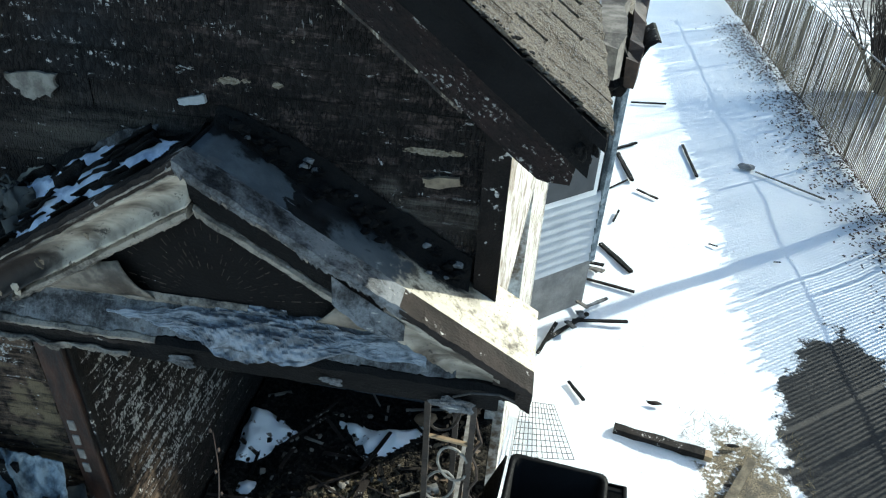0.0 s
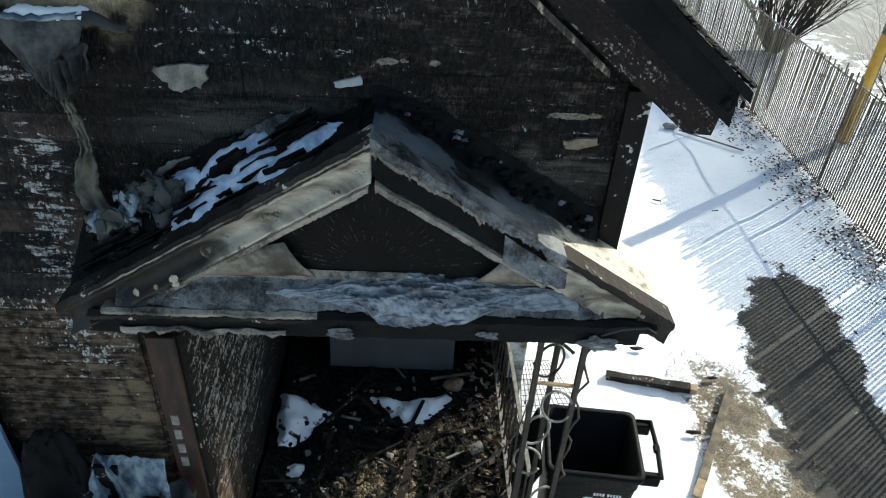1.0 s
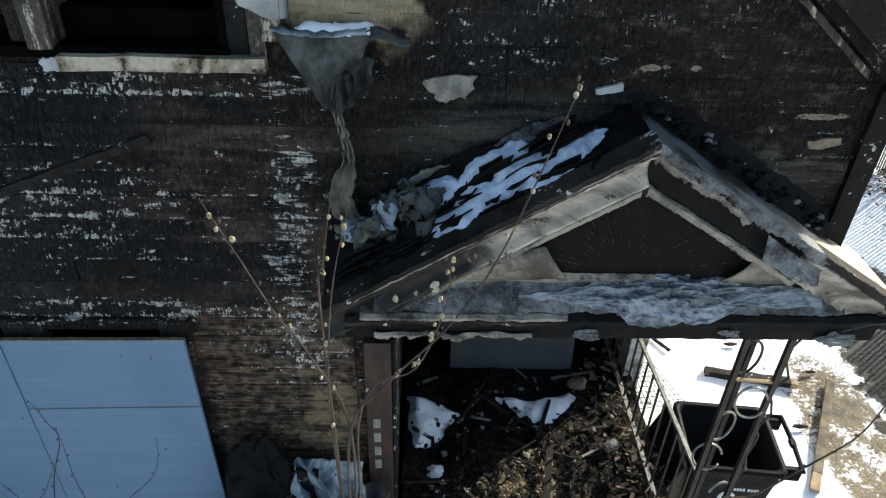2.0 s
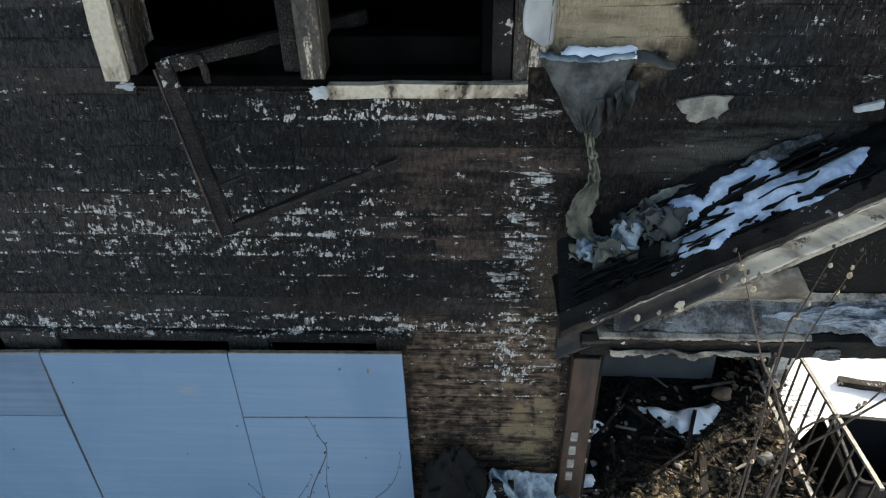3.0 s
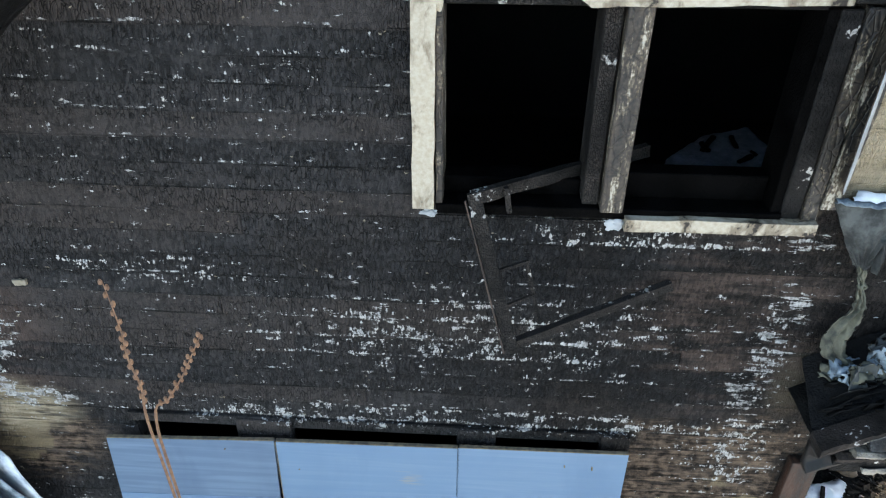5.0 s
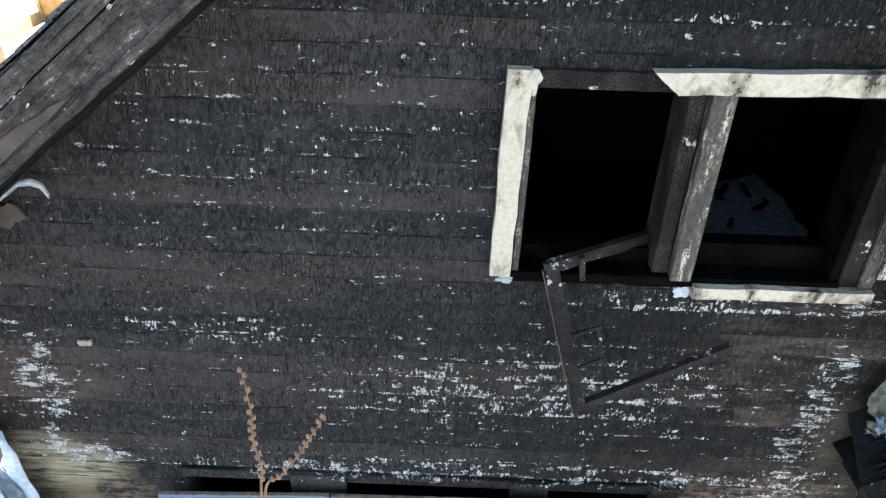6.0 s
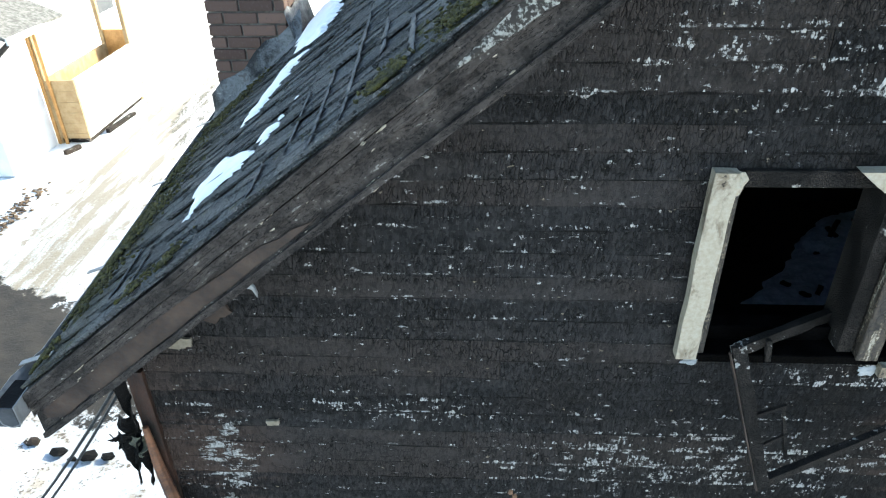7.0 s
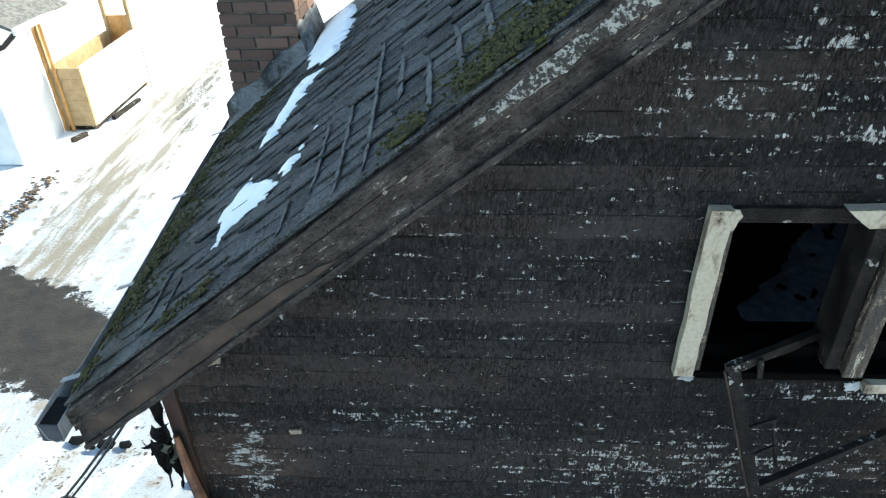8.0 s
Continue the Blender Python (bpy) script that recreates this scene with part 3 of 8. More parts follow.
SIDING = charred_siding()
CHAR = char("charred_wood", (0.0015, 0.0014, 0.0013), (0.016, 0.0145, 0.0138), flecks=0.04, cells=False)
CHAR_BROWN = char("scorched_brown_trim", (0.006, 0.0048, 0.004), (0.042, 0.033, 0.028), (2.5, 2.5, 2.5), 14.0, 0.06, False)
CHAR_BLACK = char("black_char", (0.0009, 0.0009, 0.0010), (0.0065, 0.0062, 0.0062), (10, 10, 10), 45.0, 0.0, False)
CHAR_RAKE = char("burnt_rake_wood", (0.002, 0.0018, 0.0017), (0.018, 0.0138, 0.012), (5, 5, 5), 45.0, 0.105, False)
# charred lining, darkened and dulled further for the shade in the opening
INNER = char("burnt_shaded_lining", (0.0006, 0.0006, 0.0006), (0.0030, 0.0028, 0.0028), (10, 10, 10), 45.0, 0.0, False, 0.02)
SASH = char("charred_sash_wood", (0.0050, 0.0045, 0.0042), (0.042, 0.036, 0.032), (8, 8, 8), 135.0, 0.05, True)
# smoke-black plaster, its colour lowered again for the unlit rooms
ROOM = plain("smoky_shaded_plaster", (0.003, 0.003, 0.003), (0.010, 0.0095, 0.009), 3.0, 0.9)
CLAD = sooty_metal("sooted_white_cladding", (0.275, 0.245, 0.203), (0.014, 0.011, 0.009), 0.52)
CLAD_ASH = sooty_metal("ash_grey_metal", (0.185, 0.190, 0.196), (0.010, 0.010, 0.011), 0.42, 0.55)
def foil_material():
    """Crumpled foil and dirty ice: smooth blue-grey, with soft soot in its hollows."""
    n = Nodes("sooty_foil_and_ice")
    a = n.noise(n.scaled(7, 9, 14), 1.0, 4, 0.55, 0.8)
    b = n.noise(n.scaled(1, 1, 1), 34.0, 5, 0.6)
    f = n.noise(n.scaled(1, 1, 1), 120.0, 2)
    lvl = n.math("ADD", n.math("MULTIPLY", a, 0.6), n.math("MULTIPLY", b, 0.4))
    col = n.mix(n.span(lvl, 0.40, 0.58), (0.075, 0.083, 0.096), (0.235, 0.258, 0.290))
    col = n.mix(n.span(n.noise(n.scaled(5, 9, 26), 1.0, 4, 0.6, 1.0), 0.56, 0.66, 0.0, 0.8), col, (0.018, 0.019, 0.022))
    crease = n.cells(n.scaled(26, 40, 60), 1.0)
    n.bump(n.math("ADD", n.math("ADD", b, n.math("MULTIPLY", crease, 0.6)), n.math("MULTIPLY", f, 0.1)), 0.4, 0.012)
    return n.done(col, n.span(a, 0.3, 0.7, 0.30, 0.55), 0.0, Specular_IOR_Level=0.45)


ICE = foil_material()


def cove_material():
    """Cream cornice metal, smoke-stained, scorched to brown towards its low end."""
    n = Nodes("smoke_stained_cornice")
    mid = n.noise(n.scaled(5, 9, 9), 1.0, 6, 0.66, 0.4)
    fine = n.noise(n.scaled(1, 1, 1), 70.0, 4, 0.65)
    smoke = n.noise(n.scaled(3.0, 2, 9), 1.0, 4, 0.55, 0.6)
    px = n.height()[0]
    low = n.span(n.math("ADD", px, n.math("MULTIPLY", mid, 0.35)), -1.22, -1.48)
    col = n.mix(n.span(n.math("ADD", n.math("MULTIPLY", mid, 0.25), n.math("MULTIPLY", smoke, 0.85)), 0.38, 0.60), (0.060, 0.046, 0.034), (0.430, 0.385, 0.315))
    col = n.mix(n.span(fine, 0.60, 0.72, 0.0, 0.7), col, (0.030, 0.024, 0.018))
    col = n.mix(low, col, n.mix(n.span(mid, 0.35, 0.65), (0.010, 0.008, 0.0068), (0.036, 0.028, 0.024)))
    col = n.mix(n.span(n.noise(n.scaled(16, 16, 16), 1.0, 5, 0.7), 0.60, 0.64, 0.0, 0.8), col, (0.012, 0.009, 0.007))
    n.bump(n.math("ADD", mid, n.math("MULTIPLY", fine, 0.3)), 0.3, 0.01)
    return n.done(col, n.span(mid, 0.3, 0.7, 0.5, 0.75), 0.0, Specular_IOR_Level=0.3)


def porch_roof_material():
    """Metal roofing: dull blue-grey at the ridge, charred in its middle, ash along the front edge, tan at the low end,
    painted brighter for the sun patch there.
    """
    n = Nodes("burnt_porch_roofing")
    big = n.noise(n.scaled(4.0, 4.0, 4.0), 1.0, 5, 0.6, 0.5)
    mid = n.noise(n.scaled(19, 19, 19), 1.0, 6, 0.68)
    fine = n.noise(n.scaled(1, 1, 1), 120.0, 3)
    streaks = n.noise(n.scaled(5, 30, 5), 1.0, 5, 0.65, 0.4)
    px, py, _ = n.height()
    lvl = n.math("ADD", n.math("MULTIPLY", big, 0.55), n.math("MULTIPLY", mid, 0.45))
    wob = n.math("MULTIPLY", n.math("ADD", lvl, -0.5), 0.45)
    ridge = n.span(n.math("ADD", px, n.math("MULTIPLY", wob, 1.4)), -0.79, -0.805)
    front = n.span(n.math("ADD", n.math("ADD", py, wob), n.math("MULTIPLY", n.math("ADD", streaks, -0.5), 0.22)), 1.735, 1.722)
    rear = n.span(n.math("ADD", py, wob), 1.86, 1.91)
    char_ = n.mix(n.span(lvl, 0.44, 0.66), (0.0020, 0.0020, 0.0022), (0.016, 0.017, 0.020))
    grey = n.mix(n.span(lvl, 0.36, 0.62), (0.062, 0.074, 0.086), (0.112, 0.130, 0.146))
    ash = n.mix(n.span(lvl, 0.40, 0.56), (0.090, 0.096, 0.105), (0.42, 0.435, 0.46))
    col = n.mix(n.math("MAXIMUM", ridge, n.math("MULTIPLY", n.span(n.math("ADD", px, wob), -0.66, -0.58), 0.8)), char_, grey)
    col = n.mix(front, col, ash)
    col = n.mix(n.math("MULTIPLY", n.span(n.math("ADD", n.math("MULTIPLY", streaks, 0.6), n.math("MULTIPLY", mid, 0.4)), 0.60, 0.63), n.span(px, -0.86, -0.70)), col, (0.22, 0.235, 0.26))
    # scorched tan, with the brightness of the sun patch put into it
    tan = n.mix(n.span(lvl, 0.38, 0.48), (0.085, 0.066, 0.044), (0.52, 0.46, 0.36))
    tan = n.mix(n.span(lvl, 0.53, 0.56), tan, (0.70, 0.68, 0.64))
    tan = n.mix(n.span(fine, 0.62, 0.70), tan, (0.10, 0.075, 0.045))
    low = n.span(n.math("ADD", px, wob), -0.47, -0.40)
    col = n.mix(low, col, tan)
    col = n.mix(n.math("MULTIPLY", rear, n.span(px, -0.12, -0.24)), col, char_)
    n.bump(n.math("ADD", mid, big), 0.45, 0.012)
    return n.done(col, n.span(mid, 0.3, 0.7, 0.55, 0.85), 0.0, Specular_IOR_Level=0.3)


COVE = cove_material()
SMOKED = plain("smoked_cream_metal", (0.040, 0.031, 0.023), (0.225, 0.195, 0.155), 5.0, 0.55, 0.3, fine=45.0)
PORCH_ROOF = porch_roof_material()
PANEL = char("black_panel_paint", (0.0010, 0.0009, 0.0009), (0.0070, 0.0060, 0.0054), (6, 6, 6), 45.0, 0.0, False)
RAY_WOOD = plain("scratched_bare_wood", (0.020, 0.015, 0.011), (0.066, 0.048, 0.036), 40.0, 0.8)
WHITE = white_paint()
LICHEN = lichen_material()
RAKE_WOOD = rake_material()
BARE_BROWN = plain("scorched_bare_brown_board", (0.016, 0.010, 0.0075), (0.062, 0.040, 0.029), 7.0, 0.7, 0.4)
FLAKED = flaked_paint()
SNOW = snow_material()
# snow with the blue of open shade put into its base colour
SNOW_SHADED = plain("blue_shaded_snow", (0.33, 0.39, 0.50), (0.56, 0.62, 0.73), 16.0, 0.45, 0.4)
SNOW_DIRTY = snow_material("speckled_snow", 1.0)
GROUND = ground_material()
SHINGLE = shingle_material("weathered_grey_shingle", (0.027, 0.029, 0.031), (0.142, 0.146, 0.150))
# paler, warmer copy of the grey shingles, sunlight put into its colour
SHINGLE_SUNLIT = shingle_material("weathered_sunlit_shingle", (0.082, 0.064, 0.045), (0.190, 0.158, 0.118), False)
PLY = plywood_material("pale_blue_plywood", (0.088, 0.155, 0.245), (0.112, 0.182, 0.270))
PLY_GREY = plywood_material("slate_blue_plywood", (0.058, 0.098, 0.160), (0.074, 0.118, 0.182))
PLY_EDGE = plain("raw_plywood_edge", (0.085, 0.070, 0.050), (0.20, 0.155, 0.095), 30.0)
BRICK = brick_material()
CHIMNEY_JOINT = plain("sooty_mortar", (0.075, 0.064, 0.056), (0.150, 0.132, 0.115), 20.0, 0.9)
FRIEZE = rake_material("blistered_brown_paint", 1, (0.030, 0.0185, 0.016), 0.665)
MORTAR = plain("grey_mortar", (0.13, 0.115, 0.10), (0.22, 0.20, 0.175), 20.0, 0.9)
RUST_BOARD = plain("rust_brown_painted_board", (0.0030, 0.0022, 0.0018), (0.044, 0.0185, 0.0105), 4.2, 0.6, stretch=(4, 4, 1))
def rag_material():
    """Grey cloth, sooted in clouds and burnt black along its torn side."""
    n = Nodes("sooty_rag")
    a = n.noise(n.scaled(1, 1, 1), 14.0, 5, 0.65)
    f = n.noise(n.scaled(1, 1, 1), 90.0, 3)
    burnt = n.zone(-2.005, 1.94, 4.01, 0.13, 0.3, 0.13, 0.8)
    col = n.mix(n.span(a, 0.34, 0.66), (0.012, 0.0135, 0.013), (0.066, 0.070, 0.067))
    col = n.mix(n.span(n.math("ADD", a, n.math("MULTIPLY", burnt, 0.35)), 0.62, 0.80), col, (0.004, 0.004, 0.004))
    n.bump(n.math("ADD", a, f), 0.4, 0.006)
    return n.done(col, 0.9)


RAG = rag_material()
DIGIT = plain("dull_white_enamel", (0.12, 0.113, 0.102), (0.24, 0.228, 0.21), 20.0, 0.5)
CLOTH = plain("scorched_grey_cloth", (0.0100, 0.0110, 0.0108), (0.060, 0.064, 0.062), 4.0, 0.85, 0.4, fine=30.0)
CLOTH_BLUE = plain("pale_blue_cloth", (0.045, 0.065, 0.085), (0.25, 0.30, 0.34), 9.0, 0.8, 0.5, fine=50.0)
CLOTH_GREEN = plain("greenish_melted_cloth", (0.016, 0.0165, 0.012), (0.118, 0.115, 0.084), 8.0, 0.75, 0.5, fine=40.0)
IRON = plain("brown_wrought_iron", (0.0132, 0.0108, 0.0090), (0.0450, 0.0330, 0.0252), 12.0, 0.55, 0.4, 0.3)
PALE_METAL = plain("chipped_pale_metal", (0.1320, 0.1200, 0.1020), (0.2880, 0.2700, 0.2400), 25.0, 0.5, 0.3, 0.2)
BIN = plain("black_plastic", (0.0010, 0.0010, 0.0012), (0.0028, 0.0029, 0.0034), 5.0, 0.6, 0.1, gloss=0.10)
WHITE_PRINT = plain("white_print", (0.60, 0.60, 0.60), (0.72, 0.72, 0.72), 20.0, 0.5)
# white vinyl greyed and blued to carry the shade on the wing
WING_SHADED = plain("shaded_white_vinyl", (0.40, 0.42, 0.45), (0.50, 0.52, 0.55), 3.0, 0.5, 0.1)
VINYL = plain("white_vinyl_siding", (0.66, 0.67, 0.68), (0.76, 0.77, 0.78), 3.0, 0.5, 0.1)
CONCRETE = plain("grey_block_foundation", (0.16, 0.155, 0.15), (0.27, 0.265, 0.255), 5.0, 0.9)
FENCE = plain("silvered_fence_wood", (0.066, 0.052, 0.034), (0.225, 0.182, 0.122), 7.0, 0.85, 0.4, stretch=(1, 1, 0.25))
BARK = plain("brown_bark", (0.024, 0.016, 0.012), (0.075, 0.050, 0.037), 20.0, 0.85)
BARK_DARK = plain("dark_winter_bark", (0.010, 0.008, 0.0065), (0.042, 0.031, 0.025), 20.0, 0.85)
TWIG = plain("red_brown_twig", (0.10, 0.050, 0.028), (0.20, 0.11, 0.06), 40.0, 0.7)
CATKIN = plain("cream_catkin", (0.16, 0.115, 0.055), (0.46, 0.39, 0.27), 150.0, 0.9)
LEAF = plain("dead_leaf", (0.040, 0.027, 0.018), (0.17, 0.115, 0.072), 9.0, 0.8)
RAW_WOOD = plain("raw_sawn_wood", (0.24, 0.16, 0.09), (0.40, 0.29, 0.17), 12.0, 0.75, stretch=(1, 1, 1))
GREY_WOOD = plain("weathered_grey_wood", (0.085, 0.075, 0.065), (0.22, 0.20, 0.175), 8.0, 0.85)
RUBBLE = rubble_material()
GREY_PAINT = plain("slate_grey_paint", (0.0425, 0.0475, 0.0550), (0.0625, 0.0675, 0.0750), 4.0, 0.55, 0.15)
WHITE_METAL = plain("dull_white_sheet_metal", (0.20, 0.215, 0.225), (0.31, 0.325, 0.335), 7.0, 0.5, 0.3)
SLATE = plain("sooty_slate_metal", (0.018, 0.020, 0.023), (0.050, 0.054, 0.060), 9.0, 0.5, 0.3)
PLASTIC = plain("weathered_plastic_sheet", (0.20, 0.25, 0.30), (0.52, 0.57, 0.62), 6.0, 0.45, 0.5, fine=40.0)
GALV = plain("dull_aluminium_gutter", (0.14, 0.142, 0.145), (0.25, 0.252, 0.255), 8.0, 0.45, 0.1, 0.1)
YELLOW = plain("faded_yellow_plastic", (0.50, 0.27, 0.03), (0.62, 0.37, 0.06), 6.0, 0.5)
TAN_SIDING = plain("tan_clapboard", (0.30, 0.20, 0.10), (0.40, 0.29, 0.16), 6.0, 0.7)
ORANGE_WOOD = plain("varnished_orange_wood", (0.40, 0.20, 0.06), (0.55, 0.30, 0.11), 6.0, 0.5)
CABLE = plain("black_cable", (0.012, 0.012, 0.012), (0.03, 0.03, 0.03), 20.0, 0.6)


# ---- mesh helpers ----
def mesh_of(name, bm, mat, smooth=False):
    bmesh.ops.recalc_face_normals(bm, faces=bm.faces)
    me = bpy.data.meshes.new(name)
    bm.to_mesh(me)
    bm.free()
    me.materials.append(mat)
    if smooth:
        for p in me.polygons:
            p.use_smooth = True
    return me


def part(name, bm, mat, parent, label="", smooth=False):
    ob = new(name, mesh_of(name, bm, mat, smooth))
    ob.parent = parent
    if label:
        ob["label"] = label
    return ob


def single(name, bm, mat, label, category="", group="", kind="", smooth=False):
    return tagged(new(name, mesh_of(name, bm, mat, smooth)), label, category, group, kind)


def thing(name, label, category="", group="", kind="", at=(0, 0, 0)):
    ob = new(name)
    ob.location = at
    ob.empty_display_size = 0.1
    return tagged(ob, label, category, group, kind)


def prism(bm, pts, axis, lo, hi):
    """Extrude a polygon of 2D points along an axis: 'x' takes (y, z), 'y' takes (x, z), 'z' takes (x, y)."""
    def at(p, v):
        return {"x": (v, p[0], p[1]), "y": (p[0], v, p[1]), "z": (p[0], p[1], v)}[axis]
    a = [bm.verts.new(at(p, lo)) for p in pts]
    b = [bm.verts.new(at(p, hi)) for p in pts]
    bm.faces.new(a)
    bm.faces.new(b[::-1])
    n = len(pts)
    for i in range(n):
        bm.faces.new((a[i], b[i], b[(i + 1) % n], a[(i + 1) % n]))
    return bm


def box(x0, x1, y0, y1, z0, z1, bm=None, bevel=0.0):
    own = bm if bm is not None else bmesh.new()
    prism(own, [(x0, y0), (x1, y0), (x1, y1), (x0, y1)], "z", z0, z1)
    if bevel and bm is None:
        bmesh.ops.recalc_face_normals(own, faces=own.faces)
        bmesh.ops.bevel(own, geom=list(own.edges), offset=bevel, segments=1, affect="EDGES")
    return own


def beam(p, q, w, h, bm=None, up=(0, 0, 1), rough=0.0, rnd=None, cuts=0):
    """A bar from p to q, w wide and h high, with an uneven surface where rough is given."""
    own = bm if bm is not None else bmesh.new()
    p, q = Vector(p), Vector(q)
    d = (q - p).normalized()
    side = d.cross(Vector(up))
    if side.length < 1e-3:
        side = d.cross(Vector((1, 0, 0)))
    side.normalize()
    top = side.cross(d)
    rings = []
    for i in range(cuts + 2):
        c = p.lerp(q, i / (cuts + 1))
        ring = []
        for a, b in ((-1, -1), (1, -1), (1, 1), (-1, 1)):
            off = side * (a * w / 2) + top * (b * h / 2)
            if rough:
                off *= 1 + (rnd or R).uniform(-rough, rough)
            ring.append(own.verts.new(c + off))
        rings.append(ring)
    for a, b in zip(rings, rings[1:]):
        for i in range(4):
            own.faces.new((a[i], a[(i + 1) % 4], b[(i + 1) % 4], b[i]))
    own.faces.new(rings[0][::-1])
    own.faces.new(rings[-1])
    return own


def tube(points, radii, sides=6, bm=None):
    """A round bar or stem through points; radii: one number or one a point."""
    own = bm if bm is not None else bmesh.new()
    pts = [Vector(p) for p in points]
    rr = radii if isinstance(radii, (list, tuple)) else [radii] * len(pts)
    rings = []
    side = None
    for i, p in enumerate(pts):
        d = (pts[min(i + 1, len(pts) - 1)] - pts[max(i - 1, 0)]).normalized()
        ref = side if side is not None else (Vector((1, 0, 0)) if abs(d.x) < 0.8 else Vector((0, 1, 0)))
        u = (ref - d * ref.dot(d)).normalized()
        side = u
        w = d.cross(u)
        rings.append([own.verts.new(p + (u * math.cos(2 * math.pi * k / sides) + w * math.sin(2 * math.pi * k / sides)) * rr[i]) for k in range(sides)])
    for a, b in zip(rings, rings[1:]):
        for i in range(sides):
            own.faces.new((a[i], a[(i + 1) % sides], b[(i + 1) % sides], b[i]))
    own.faces.new(rings[0][::-1])
    own.faces.new(rings[-1])
    return own


def sheet(rows, thick=0.006, bm=None):
    """A bent sheet through a grid of points; its thickness lies behind or below the given surface."""
    own = bm if bm is not None else bmesh.new()
    pts = [[Vector(p) for p in r] for r in rows]
    nr, nc = len(pts), len(pts[0])
    normals = []
    for i in range(nr):
        line = []
        for j in range(nc):
            du = pts[min(i + 1, nr - 1)][j] - pts[max(i - 1, 0)][j]
            dv = pts[i][min(j + 1, nc - 1)] - pts[i][max(j - 1, 0)]
            n = du.cross(dv)
            line.append(n.normalized() if n.length > 1e-9 else Vector((0, 0, 0)))
        normals.append(line)
    mean = sum((n for line in normals for n in line), Vector((0, 0, 0)))
    flip = -1.0 if mean.dot(Vector((0.0, -1.0, 0.8))) < 0 else 1.0
    front = [[own.verts.new(p) for p in r] for r in pts]
    back = [[own.verts.new(pts[i][j] - normals[i][j] * (abs(thick) * flip)) for j in range(nc)] for i in range(nr)]
    for i in range(nr - 1):
        for j in range(nc - 1):
            own.faces.new((front[i][j], front[i][j + 1], front[i + 1][j + 1], front[i + 1][j]))
            own.faces.new((back[i][j], back[i + 1][j], back[i + 1][j + 1], back[i][j + 1]))
    rim = [(0, j) for j in range(nc)] + [(i, nc - 1) for i in range(1, nr)] + [(nr - 1, j) for j in range(nc - 2, -1, -1)] + [(i, 0) for i in range(nr - 2, 0, -1)]
    for (a, b), (c, d) in zip(rim, rim[1:] + rim[:1]):
        own.faces.new((front[a][b], back[a][b], back[c][d], front[c][d]))
    return own


def lump(c, r, seed, squash=(1, 1, 1), rough=0.35, level=2, bm=None):
    """An uneven lump: a ball pushed about by noise."""
    own = bm if bm is not None else bmesh.new()
    made = bmesh.ops.create_icosphere(own, subdivisions=level, radius=1.0)["verts"]
    for v in made:
        k = 1 + rough * noise.noise(v.co * 1.7 + Vector((seed * 3.1, seed * 1.7, seed))) + rough * 0.5 * noise.noise(v.co * 4.3 + Vector((seed, seed * 5.1, 0)))
        v.co = Vector((v.co.x * squash[0], v.co.y * squash[1], v.co.z * squash[2])) * (r * k) + Vector(c)
    return own


def ragged(points, per=12, amount=0.02, seed=1):
    """A closed outline with an uneven edge."""
    out = []
    n = len(points)
    for i in range(n):
        a, b = Vector((*points[i], 0)), Vector((*points[(i + 1) % n], 0))
        for k in range(per):
            p = a.lerp(b, k / per)
            s = noise.noise_vector(Vector((p.x * 6, p.y * 6, seed * 2.3))) + 0.7 * noise.noise_vector(Vector((p.x * 45, p.y * 45, seed))) + 0.5 * noise.noise_vector(Vector((p.x * 120, p.y * 120, seed)))
            out.append((p.x + s.x * amount, p.y + s.y * amount))
    return out


